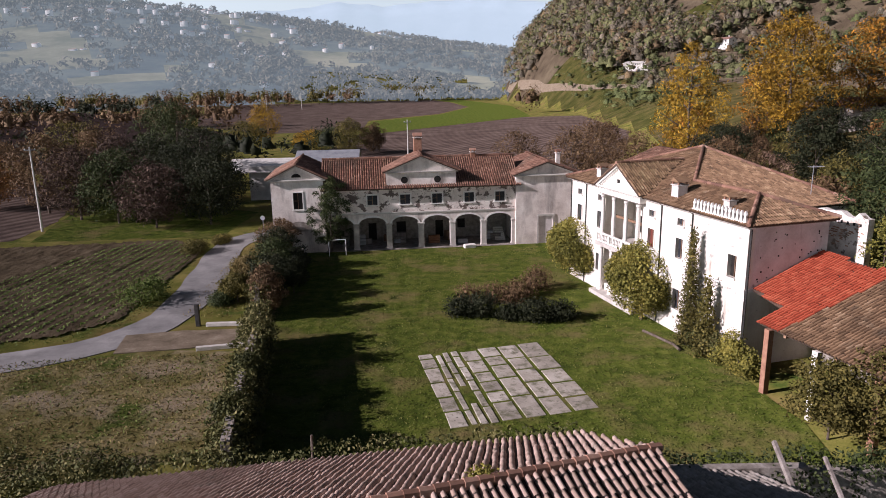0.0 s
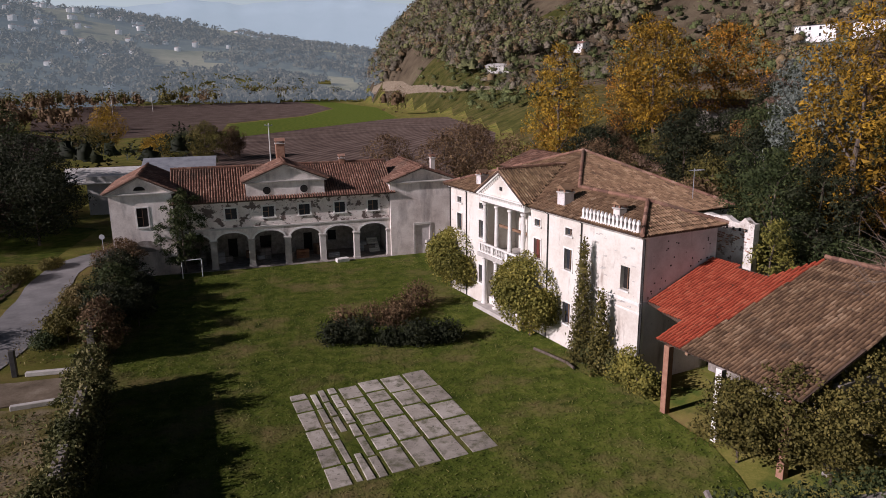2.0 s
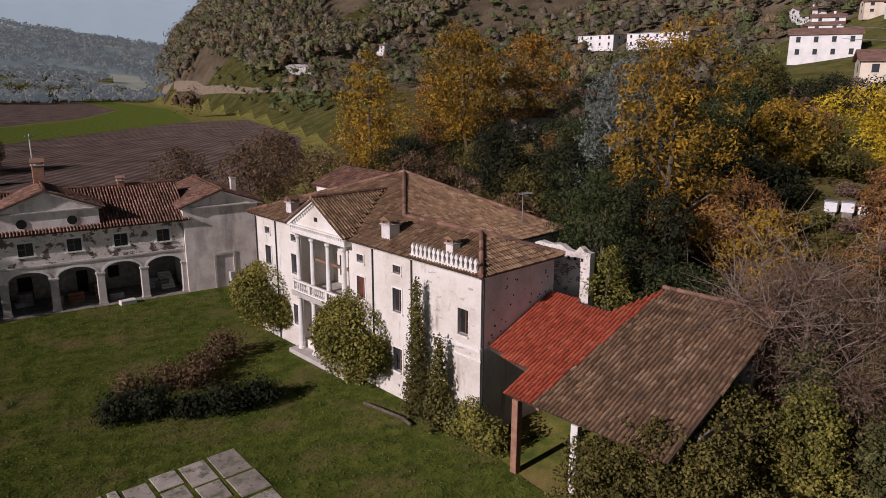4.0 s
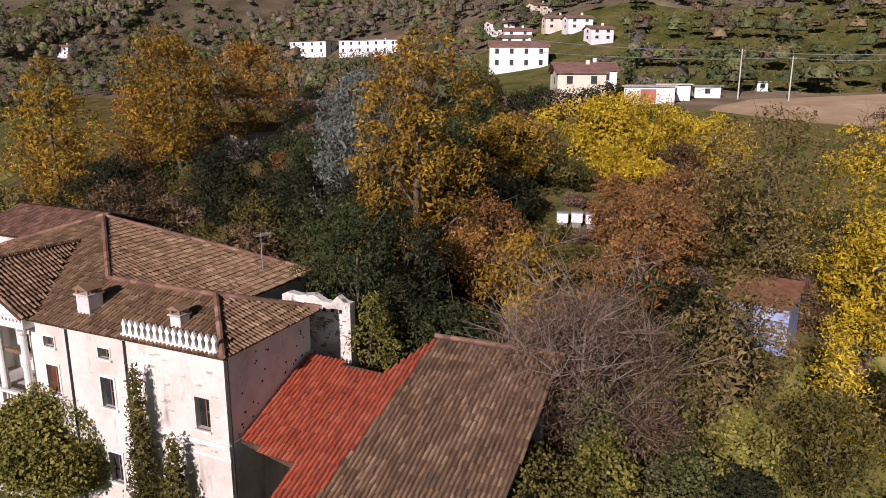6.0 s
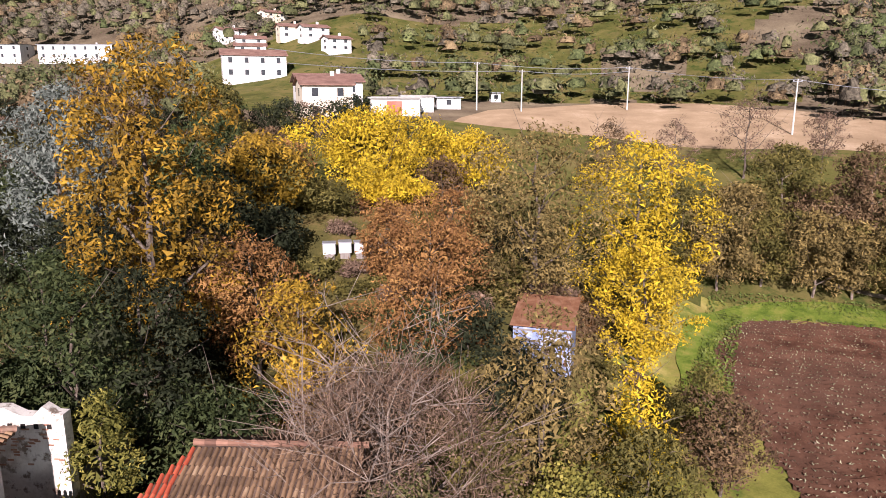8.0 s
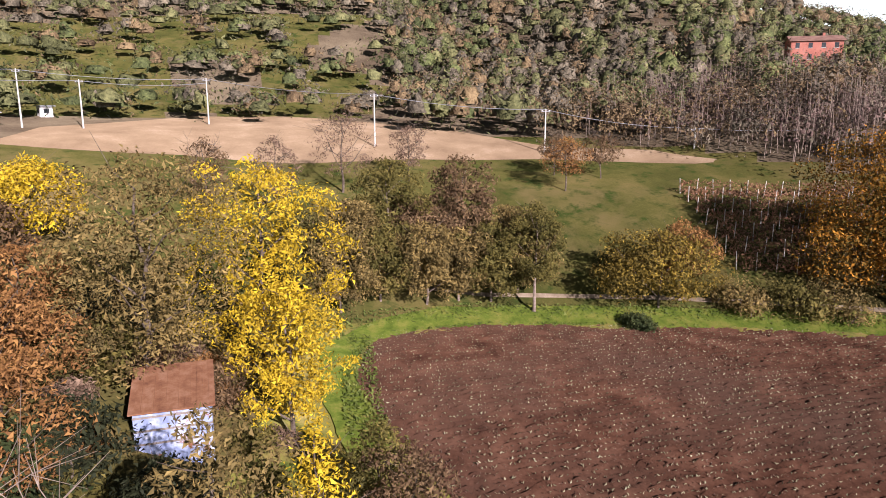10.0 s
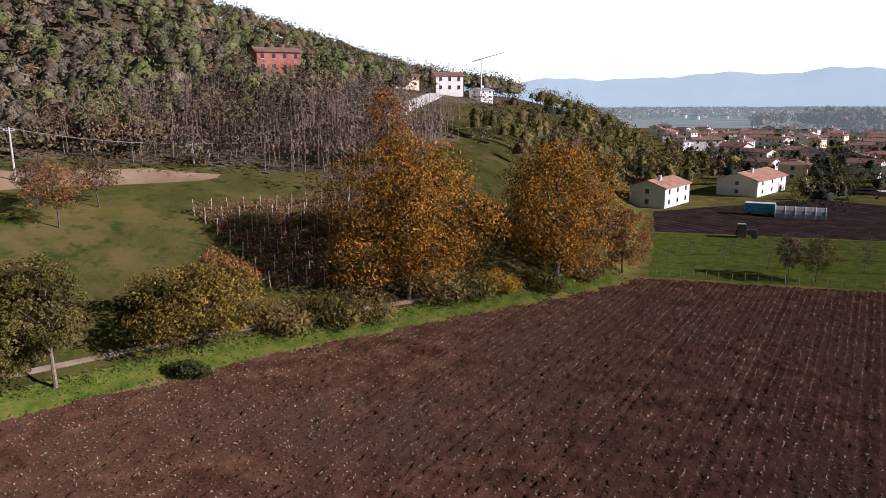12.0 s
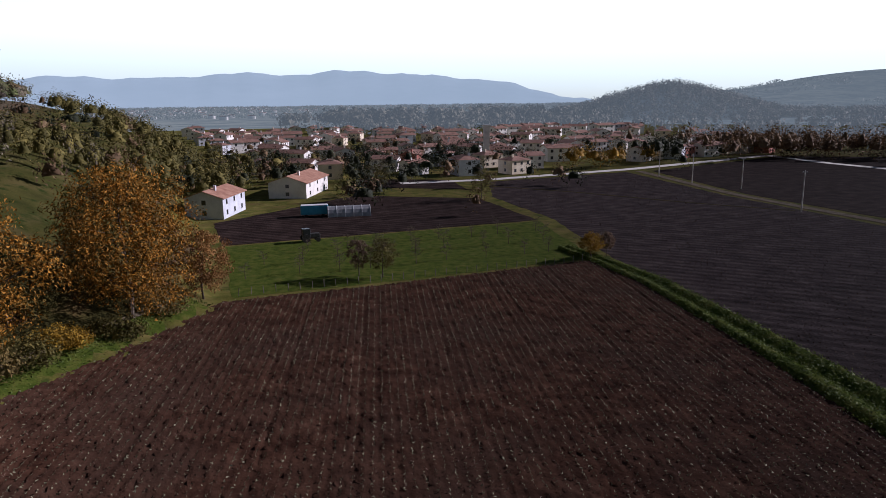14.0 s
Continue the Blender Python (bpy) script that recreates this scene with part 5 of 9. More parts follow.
for a, b in ((12.05, 12.35), (18.65, 18.95)):
    part("side_wall", boxed(0.503, a, 0, 3.0, b, 4.61), M["plaster"], lg)
    part("side_wall", boxed(0.503, a, 4.99, 3.0, b, 9.5), M["plaster"], lg)
part("ceiling_slab", boxed(-0.45, 12.12, 9.303, 3.0, 18.88, 9.4), M["wood_grey"], lg)
part("beam", boxed(0.9, 12.36, 7.1, 1.1, 18.64, 7.3), M["wood"], lg)
# thin near-black sheet behind the doorways, in place of an unlit room
part("room_shade_sheet", boxed(3.32, 12.1, 0, 3.36, 18.9, 9.0), M["void_shade"], lg)
part("floor", boxed(-1.1, 11.9, -0.1, 3.0, 19.1, 0.38, bevel=0.03), M["stone"], lg)
COL = [(0.25, 0.0), (0.25, 0.10), (0.19, 0.16), (0.20, 0.5), (0.185, 1.8), (0.16, 3.4), (0.23, 3.5), (0.24, 3.62)]
for cy in (12.62, 14.5, 16.5, 18.38):
    f = 4.22 / 3.62
    part("column", lathe(bmesh.new(), [(r, z * f) for r, z in COL], (-0.30, cy, 5.0), 14), M["white_stone"], lg)
    f = 4.22 / 3.62
    part("column", lathe(bmesh.new(), [(r * 1.15, z * f) for r, z in COL], (-0.35, cy, 0.385), 14), M["white_stone"], lg)
bal = part("balustrade", boxed(-0.68, 12.15, 5.72, -0.48, 18.85, 5.86, bevel=0.02), M["white_stone"], lg)
part("plinth", boxed(-0.68, 12.15, 4.985, -0.48, 18.85, 5.10, bevel=0.02), M["white_stone"], bal)
for cy in (12.3, 14.4, 16.6, 18.7):
    part("pier", boxed(-0.70, cy - 0.14, 5.103, -0.46, cy + 0.14, 5.715), M["white_stone"], bal)
BALUSTER = [(0.05, 0), (0.05, 0.05), (0.03, 0.09), (0.075, 0.24), (0.06, 0.36), (0.03, 0.5), (0.05, 0.56), (0.05, 0.61)]
shared_baluster = None
for k in range(25):
    cy = 12.58 + k * 0.245
    if min(abs(cy - q) for q in (12.3, 14.4, 16.6, 18.7)) < 0.2:
        continue
    if shared_baluster is None:
        ob = part("baluster", lathe(bmesh.new(), BALUSTER, (0, 0, 0), 8), M["white_stone"], bal)
        shared_baluster = ob.data
    else:
        ob = new("baluster", shared_baluster)
        ob.parent = bal
    ob.location = (-0.58, cy, 5.103)
# entablature and pediment
ent = part("entablature", boxed(-0.62, 12.05, 9.403, -0.003, 18.95, 9.98, bevel=0.02), M["white_stone"], villa)
part("cornice", boxed(-0.78, 11.9, 9.983, -0.004, 19.1, 10.10, bevel=0.02), M["white_stone"], ent)
for k in range(26):
    part("dentil", boxed(-0.70, 12.1 + k * 0.265, 9.80, -0.623, 12.22 + k * 0.265, 9.93), M["white_stone"], ent)
ped = part("pediment", prism(bmesh.new(), [(12.05, 10.103), (18.95, 10.103), (15.5, 12.0)], "x", -0.55, -0.2), M["plaster"], villa)
for sgn, a in ((1, 11.9), (-1, 19.1)):
    bm = prism(bmesh.new(), [(a, 10.103), (a + sgn * 0.45, 10.103), (15.5, 12.03), (15.5, 12.27)], "x", -0.80, -0.56)
    part("raking_cornice", bm, M["white_stone"], ped)
    for k in range(11):
        f = (k + 0.8) / 11.6
        yy, zz = a + sgn * 0.4 + (15.5 - a - sgn * 0.4) * f, 10.05 + 1.93 * f
        part("modillion", boxed(-0.70, yy - 0.08, zz - 0.16, -0.552, yy + 0.08, zz - 0.02), M["white_stone"], ped)
# solid near-black plate, its colour gives the dark inside the lunette
part("lunette", boxed(-0.58, 15.3, 10.65, -0.54, 15.7, 10.95), M["void_shade"], ped)
# roofs
E0 = 9.95
PEAK, R1, R2 = (8.4, 16.5, 13.2), (3.1, 10.2, 11.25), (3.1, 3.0, 11.25)
roofs = [((-0.45, 25.6, E0), (-0.45, -0.4, E0), R2, R1, PEAK), ((-0.45, -0.4, E0), (6.9, -0.4, E0), R2), ((6.9, -0.4, E0), (6.9, 5.6, E0), R1, R2),
         ((6.9, 4.8, 9.7), (13.7, 4.8, 9.7), PEAK, R1, (6.9, 5.6, E0)), ((13.7, 4.8, 9.7), (13.7, 25.6, 9.7), PEAK), ((13.7, 25.6, 9.7), (-0.45, 25.6, E0), PEAK)]
for k, cs in enumerate(roofs):
    roof_plane(villa, cs, M["tile_old"], "weathered brown clay roof tiles", seed=k)
for k, (a, b) in enumerate(((PEAK, R1), (R1, R2), (R2, (-0.45, -0.4, E0)), (R2, (6.9, -0.4, E0)), (PEAK, (13.7, 4.8, 9.7)), (PEAK, (-0.45, 25.6, E0)), (PEAK, (13.7, 25.6, 9.7)))):
    ridge(villa, Vector(a) + Vector((0, 0, 0.1)), Vector(b) + Vector((0, 0, 0.1)), M["tile_red"], 0.15, k)
PR = (5.7, 15.5, 12.3)
for sgn, a in ((1, 11.75), (-1, 19.25)):
    roof_plane(villa, ((-0.9, a, 10.12), (-0.1, a, 10.12), PR, (-0.9, 15.5, 12.3)), M["tile_old"], "weathered brown clay roof tiles", seed=20 + sgn)
ridge(villa, (-0.9, 15.5, 12.38), (5.7, 15.5, 12.40), M["tile_red"], 0.15, 9)
chimney(villa, 0.9, 9.0, 10.2, 11.25, 0.85, "plaster_pink")
chimney(villa, 0.9, 20.9, 10.2, 11.15, 0.75, "plaster_pink")
chimney(villa, 1.0, 3.3, 10.2, 10.95, 0.62, "plaster_old")
# crest of pointed merlons along the corner bay
crest = part("crest", boxed(-0.38, 0.0, 9.98, -0.10, 5.65, 10.16, bevel=0.02), M["white_stone"], villa, "row of small white merlons")
for k in range(15):
    yy = 0.2 + k * 0.375
    part("merlon", prism(bmesh.new(), [(yy - 0.13, 10.163), (yy + 0.13, 10.163), (yy + 0.07, 10.45), (yy + 0.14, 10.6), (yy, 10.86), (yy - 0.14, 10.6), (yy - 0.07, 10.45)], "x", -0.31, -0.17), M["white_stone"], crest)
# brick patches where the plaster has fallen
rg = random.Random(8)
for _ in range(34):
    yy, zz = rg.uniform(0.2, 4.9), rg.choice((rg.uniform(4.95, 5.25), rg.uniform(7.8, 9.3), rg.uniform(6.0, 8.0)))
    if 0.7 < yy < 2.1 and 5.9 < zz < 7.8:
        continue
    for b in range(rg.randint(2, 6)):
        part("brick", boxed(-0.012, yy + 0.13 * (b % 3), zz + 0.07 * (b // 3), 0.01, yy + 0.13 * (b % 3) + 0.12, zz + 0.07 * (b // 3) + 0.06), M["stone"], front)
# aerial on the back roof
bm = tube(bmesh.new(), (11.0, 6.5, 10.0), (11.0, 6.5, 12.6), 0.03, 0.025, 6)
for k in range(6):
    tube(bm, (10.7 + k * 0.22, 6.2, 12.45), (10.7 + k * 0.22, 6.8, 12.45), 0.012, 0.012, 4)
tube(bm, (10.6, 6.5, 12.45), (12.0, 6.5, 12.45), 0.015, 0.015, 5)
part("aerial", bm, M["metal_sheet"], villa)
# ruined wall behind the corner
ruin = empty("ruined_wall", villa.matrix_world @ pose(8.4, -1.25, 0), "roofless white wall stump with putlog holes and a jagged top", "wall")
rg = random.Random(3)
ys = [0.0, 0.35, 0.8, 1.2, 1.7, 2.3, 2.7, 3.3, 4.0, 4.4]
part("wall", prism(bmesh.new(), [(0, -0.2), (4.4, -0.2)] + [(y, 10.1 + rg.uniform(-0.3, 0.2)) for y in ys[::-1]], "x", 0, 0.5), M["plaster_ruin"], ruin, "flaking white plaster")
part("wall", boxed(0.503, 0.0, -0.2, 4.6, 0.45, 6.8), M["rubble"], ruin)
# near-black blocks for the putlog holes, inner shade given by colour
for k in range(5):
    part("putlog_hole", boxed(-0.02, 0.5 + k * 0.52, 9.3, 0.05, 0.68 + k * 0.52, 9.5), M["void_shade"], ruin)
for k in range(60):
    y, z = rg.uniform(0, 4.1), rg.choice((rg.uniform(8.5, 8.9), rg.uniform(7.6, 9.5)))
    part("brick", boxed(-0.016, y, z, 0.02, y + 0.24, z + 0.07), M["brick"], ruin)
# lower roof far behind the villa
annex = empty("outbuilding", villa.matrix_world @ pose(13.5, 27.0, 0), "low outbuilding with a reddish tiled roof behind the villa", "outbuilding")
part("wall", boxed(0, 0, 0, 8, 10, 9.6), M["plaster_old"], annex)
roof_plane(annex, ((-0.4, 10.4, 9.6), (-0.4, -0.4, 9.6), (4, -0.4, 11.2), (4, 10.4, 11.2)), M["tile_red"], seed=31)
roof_plane(annex, ((8.4, -0.4, 9.6), (8.4, 10.4, 9.6), (4, 10.4, 11.2), (4, -0.4, 11.2)), M["tile_red"], seed=32)

# ---- open shed against the villa ----
shed = empty("open_shed", villa.matrix_world, "open barn with a half new, half old tiled lean-to roof", "shed")


def sz(x):
    return 4.65 + 0.40 * (x + 1.7)


def sp(x, y):
    return (x, y, sz(x))


roof_plane(shed, (sp(-1.7, -3.4), sp(-1.7, -5.2), sp(8.5, -6.35), sp(5.75, -4.75), sp(5.9, -0.12), sp(0.55, -0.12), sp(0.0, -3.3)), M["tile_new"], "new bright orange-red tiles", seed=41, pitch=0.23)
roof_plane(shed, (sp(-1.7, -5.21), sp(-1.7, -12.6), sp(8.6, -12.8), sp(8.5, -6.36)), M["tile_old"], "old brown tiles", seed=42, pitch=0.23)
roof_plane(shed, ((13.5, -12.8, sz(8.5) - 2.0), (13.5, -6.3, sz(8.5) - 2.0), sp(8.5, -6.35), sp(8.6, -12.8)), M["tile_old"], seed=43, pitch=0.23)
ridge(shed, (8.55, -6.2, sz(8.5) + 0.1), (8.6, -12.9, sz(8.6) + 0.1), M["tile_red"], 0.14, 3)
for k, yy in enumerate((-5.3, -9.0)):
    part("rafter_beam", boxed(-1.4, yy - 0.1, 4.25, 6.0, yy + 0.1, 4.45), M["wood"], shed)
part("wall_plate", boxed(-1.25, -12.5, 4.452, -1.05, -3.5, 4.62), M["wood"], shed)
for yy, mt in ((-3.75, "brick"), (-7.5, "white_stone"), (-11.6, "brick")):
    part("post", boxed(-1.32, yy - 0.2, -0.2, -0.92, yy + 0.2, 4.24, bevel=0.02), M[mt], shed)
part("back_wall", boxed(6.0, -12.6, -0.2, 6.4, -0.55, 6.9), M["rubble"], shed)
part("side_wall", boxed(0.8, -12.75, -0.2, 5.98, -12.4, 4.9), M["rubble"], shed)

# ---- the arcaded farm wing ----
barn = empty("arcaded_wing", pose(1.2, 81.0, 0, 0, 0, 6.0), "long arcaded farm wing with peeling plaster and a tiled roof", "farm building")
PIERS = (-11.4, -7.55, -3.75, 0.02, 3.77, 7.5)


def arcade(bays, z0, spring, ztop, y0, y1):
    """The arcade wall: piers and round arches between them, through the wall's thickness."""
    bm = bmesh.new()
    half = 0.30
    for a, b in bays:
        xa, xb = a + half, b - half
        cx, r = (xa + xb) / 2, (xb - xa) / 2
        rise = 3.9 - spring
        pts = [(cx - r * math.cos(math.pi * k / 14), spring + rise * math.sin(math.pi * k / 14)) for k in range(15)]
        for (ua, za), (ub, zb) in zip(pts, pts[1:]):
            vs = [bm.verts.new((ua, y0, za)), bm.verts.new((ub, y0, zb)), bm.verts.new((ub, y0, ztop)), bm.verts.new((ua, y0, ztop))]
            bm.faces.new(vs)
    for p in sorted({p for bay in bays for p in bay}):
        for za, zb in ((z0, spring), (spring, ztop)):
            bm.faces.new([bm.verts.new(q) for q in ((p - half, y0, za), (p + half, y0, za), (p + half, y0, zb), (p - half, y0, zb))])
    bmesh.ops.remove_doubles(bm, verts=bm.verts, dist=0.002)
    r = bmesh.ops.extrude_face_region(bm, geom=bm.faces[:])
    bmesh.ops.translate(bm, verts=[v for v in r["geom"] if isinstance(v, bmesh.types.BMVert)], vec=(0, y1 - y0, 0))
    bmesh.ops.recalc_face_normals(bm, faces=bm.faces)
    return bm


bays = [(-15.2, -11.4)] + list(zip(PIERS, PIERS[1:]))
arc = part("arcade", arcade(bays, -0.2, 3.05, 4.25, 0.0, 0.55), M["plaster_old"], barn, "row of round arches on stone piers")
for p in PIERS:
    part("pier", boxed(p - 0.33, -0.05, -0.1, p + 0.33, 0.6, 2.9, bevel=0.03), M["stone"], arc, "weathered stone pier")
    part("capital", boxed(p - 0.42, -0.12, 2.903, p + 0.42, 0.62, 3.12, bevel=0.03), M["stone"], arc)
    part("base", boxed(p - 0.40, -0.12, -0.1, p + 0.40, 0.62, 0.22, bevel=0.03), M["stone"], arc)
for a, b in bays:
    cx, r = (a + b) / 2, (b - a) / 2 - 0.30
    bm = bmesh.new()
    pts = [(math.cos(math.pi * k / 14), math.sin(math.pi * k / 14)) for k in range(15)]
    outline = [(cx - r * c * 1.0, 3.05 + 0.85 * s) for c, s in pts] + [(cx - (r + 0.2) * c, 3.05 + 1.05 * s) for c, s in pts[::-1]]
    for k in range(14):
        q = [outline[k], outline[k + 1], outline[28 - k], outline[29 - k]]
        part("voussoir", prism(bmesh.new(), q, "y", -0.05, -0.004), M["white_stone"], arc)
WINX = (-13.2, -9.4, -5.57, -1.8, 2.03, 5.73)
upper = part("wall", pierced("y", -15.0, 7.55, 4.253, 7.2, [(x - 0.58, x + 0.58, 5.35, 6.5) for x in WINX[1:]], 0.0, 0.5), M["plaster_worn"], barn, "flaking grey-pink plaster with bare stone patches")
for x in WINX[1:]:
    window_in(upper, "y", x, 1.16, 5.35, 6.5, 0.0, 0.25, "pane", -1, surround=0.17)
part("string_course", boxed(-15.0, -0.10, 4.26, 7.55, -0.004, 4.46, bevel=0.02), M["stone"], upper)
part("cornice", boxed(-15.0, -0.28, 7.203, 7.55, 0.3, 7.34, bevel=0.03), M["stone"], upper)
# back wall and floor in dark rubble colour, for the shade under the arches
part("back_wall", pierced("y", -15.0, 7.5, -0.2, 7.0, [(-10.0, -9.0, 0, 2.2), (-6.5, -5.3, 0.1, 2.3), (-1.6, -0.6, 0.1, 2.3), (1.2, 2.2, 1.2, 2.4)], 5.0, 5.4), M["rubble"], barn)
# near-black sheet stands in for the darkness behind the back wall's openings
part("room_shade_sheet", boxed(-15.0, 5.42, -0.2, 7.5, 5.5, 6.9), M["void_shade"], barn)
part("ceiling_slab", boxed(-15.0, 0.56, 4.2, 7.5, 4.98, 4.32), M["wood_grey"], barn)
part("floor", boxed(-15.4, -0.6, -0.2, 7.5, 4.98, 0.08), M["rubble"], barn)
part("rear_wall", boxed(-15.0, 9.4, -0.2, 7.5, 9.8, 7.0), M["plaster_old"], barn)
# main roof
RZ, RY = 10.2, 5.0
roof_plane(barn, ((-15.3, -0.55, 7.3), (8.2, -0.55, 7.3), (8.2, RY, RZ), (-15.3, RY, RZ)), M["tile_red"], "reddish clay tiles with lichen", seed=51, pitch=0.27)
roof_plane(barn, ((8.2, 10.4, 7.3), (-15.3, 10.4, 7.3), (-15.3, RY, RZ), (8.2, RY, RZ)), M["tile_red"], seed=52, pitch=0.27)
ridge(barn, (-15.3, RY, RZ + 0.1), (8.2, RY, RZ + 0.1), M["tile_red"], 0.16, 4)
# central dormer with a pediment
dm = part("dormer", pierced("y", -7.7, 0.45, 7.35, 9.05, [(-5.87, -5.33, 7.95, 8.45), (-2.0, -1.46, 7.95, 8.45)], -0.06, 0.4), M["plaster_old"], barn, "attic storey with two round openings under a pediment")
# oculi are near-black discs; the darkness inside is their colour
for cx in (-5.6, -1.73):
    bm = lathe(bmesh.new(), [(0.27, 0), (0.40, 0), (0.40, 0.06), (0.27, 0.06)], (0, 0, 0), 20)
    bmesh.ops.rotate(bm, verts=bm.verts, cent=(0, 0, 0), matrix=Matrix.Rotation(radians(90), 3, "X"))
    bmesh.ops.translate(bm, verts=bm.verts, vec=(cx, -0.07, 8.2))
    part("oculus", bm, M["void_shade"], dm, "round opening")
for x in (-7.5, 0.25):
    part("side_wall", boxed(x - 0.2, 0.41, 7.35, x + 0.2, 4.5, 9.05), M["plaster_old"], dm)
part("cornice", boxed(-7.95, -0.32, 9.053, 0.70, 0.4, 9.2, bevel=0.02), M["stone"], dm)
part("cornice", boxed(-7.85, -0.2, 7.30, 0.60, -0.064, 7.5, bevel=0.02), M["stone"], dm)
part("pediment", prism(bmesh.new(), [(-7.7, 9.203), (0.45, 9.203), (-3.62, 10.75)], "y", -0.10, 0.4), M["plaster_old"], dm)
for sgn, a in ((1, -8.05), (-1, 0.80)):
    part("raking_cornice", prism(bmesh.new(), [(a, 9.203), (a + sgn * 0.7, 9.203), (-3.62, 10.74), (-3.62, 11.0)], "y", -0.36, -0.104), M["stone"], dm)
    roof_plane(barn, ((a, -0.45, 9.22), (a, 5.2, 9.22), (-3.62, 5.2, 11.02), (-3.62, -0.45, 11.02)), M["tile_red"], seed=53 + sgn, pitch=0.27)
ridge(barn, (-3.62, -0.45, 11.1), (-3.62, 5.2, 11.1), M["tile_red"], 0.15, 5)
chimney(barn, -3.6, 5.2, 10.3, 12.6, 0.95, "brick", "tile_red")
chimney(barn, 3.2, 5.0, 10.0, 10.7, 0.6, "brick", "tile_red")


def wing(name, x0, x1, eave, apex, label, openings, side):
    """An end pavilion with its own pedimented gable."""
    ob = part(name, pierced("y", x0, x1, -0.2, eave, openings, -0.35, 0.15), M["plaster_old"], barn, label)
    for x in (x0 + 0.2, x1 - 0.2):
        part("side_wall", boxed(x - 0.2, 0.153, -0.2, x + 0.2, 10.0, eave), M["plaster_old"], ob)
    part("back_wall", boxed(x0 + 0.41, 9.6, -0.2, x1 - 0.41, 10.0, eave), M["plaster_old"], ob)
    cx = (x0 + x1) / 2
    part("cornice", boxed(x0 - 0.35, -0.68, eave + 0.003, x1 + 0.35, 0.15, eave + 0.17, bevel=0.03), M["stone"], ob)
    part("pediment", prism(bmesh.new(), [(x0, eave + 0.173), (x1, eave + 0.173), (cx, apex - 0.18)], "y", -0.36, 0.1), M["plaster_old"], ob)
    bm = bmesh.new()
    lun = [(cx + 0.55 * math.cos(math.pi * k / 8), eave + 0.42 + 0.42 * math.sin(math.pi * k / 8)) for k in range(9)]
    # half-round plate coloured near-black for the shade within
    if side < 0:
        part("lunette", prism(bm, lun, "y", -0.40, -0.30), M["void_shade"], ob, "half-round opening")
    else:
        bm.free()
    for sgn, a in ((1, x0 - 0.45), (-1, x1 + 0.45)):
        part("raking_cornice", prism(bmesh.new(), [(a, eave + 0.173), (a + sgn * 0.7, eave + 0.173), (cx, apex - 0.16), (cx, apex + 0.06)], "y", -0.72, -0.364), M["stone"], ob)
        roof_plane(barn, ((a, -0.8, eave + 0.2), (a, 10.4, eave + 0.2), (cx, 10.4, apex + 0.08), (cx, -0.8, apex + 0.08)), M["tile_red"], seed=int(60 + x0 + sgn), pitch=0.27)
    ridge(barn, (cx, -0.8, apex + 0.16), (cx, 10.4, apex + 0.16), M["tile_red"], 0.15, 6)
    return ob


lw = wing("pavilion", -20.9, -15.0, 8.5, 10.3, "plain plastered end pavilion with one window", [(-18.45, -17.4, 5.2, 7.15)], -1)
window_in(lw, "y", -17.92, 1.05, 5.2, 7.15, -0.35, 0.25, "void_shade", -1, surround=0.12)
part("blind_arch", prism(bmesh.new(), [(-17.95 + 1.5 * math.cos(math.pi * k / 10), 2.6 + 1.2 * math.sin(math.pi * k / 10)) for k in range(11)], "y", -0.37, -0.34), M["rubble"], lw)
rw = wing("pavilion", 7.6, 14.85, 8.25, 9.85, "plain grey end pavilion with a walled-up door", [(10.4, 12.1, 0.0, 3.4)], 1)
part("door", boxed(10.4, -0.28, 0.0, 12.1, -0.18, 3.4), M["plaster_pink"], rw, "whitish walled-up doorway")
for a, b, c, d2 in ((10.2, 10.4, 0, 3.4), (12.1, 12.3, 0, 3.4), (10.2, 12.3, 3.4, 3.65)):
    part("frame", boxed(a, -0.43, c, b, -0.354, d2), M["stone"], rw)
# small belfry post on the right pavilion
chimney(barn, 13.2, 2.0, 9.2, 10.6, 0.5, "plaster_old", "tile_red")
part("spike", tube(bmesh.new(), (13.2, 2.0, 11.05), (13.2, 2.0, 12.0), 0.05, 0.02, 6), M["iron"], barn)

# stone paving in the courtyard
PAVE = pose(0.22, 35.9, 0.0)
ex_, ey_ = Vector((9.2, 2.4, 0)), Vector((-2.3, 11.0, 0))
court = tagged(mesh_object("paving", boxed(-0.01, -0.01, -0.15, 0.01, 0.01, 0.0), M["lawn"]), "", kind="structure")
court.matrix_world = PAVE
court.data.clear_geometry()
bm = bmesh.new()
vs = [bm.verts.new(ex_ * u + ey_ * v + Vector((0, 0, 0.048))) for u, v in ((0.0, 0.0), (1.0, 0.0), (1.0, 1.0), (0.0, 1.0))]
bm.faces.new(vs)
bm.to_mesh(court.data)
bm.free()
tagged(court, "old rectangle of worn stone slabs with weedy joints", "paving")
rg = random.Random(12)
u0 = 0.0
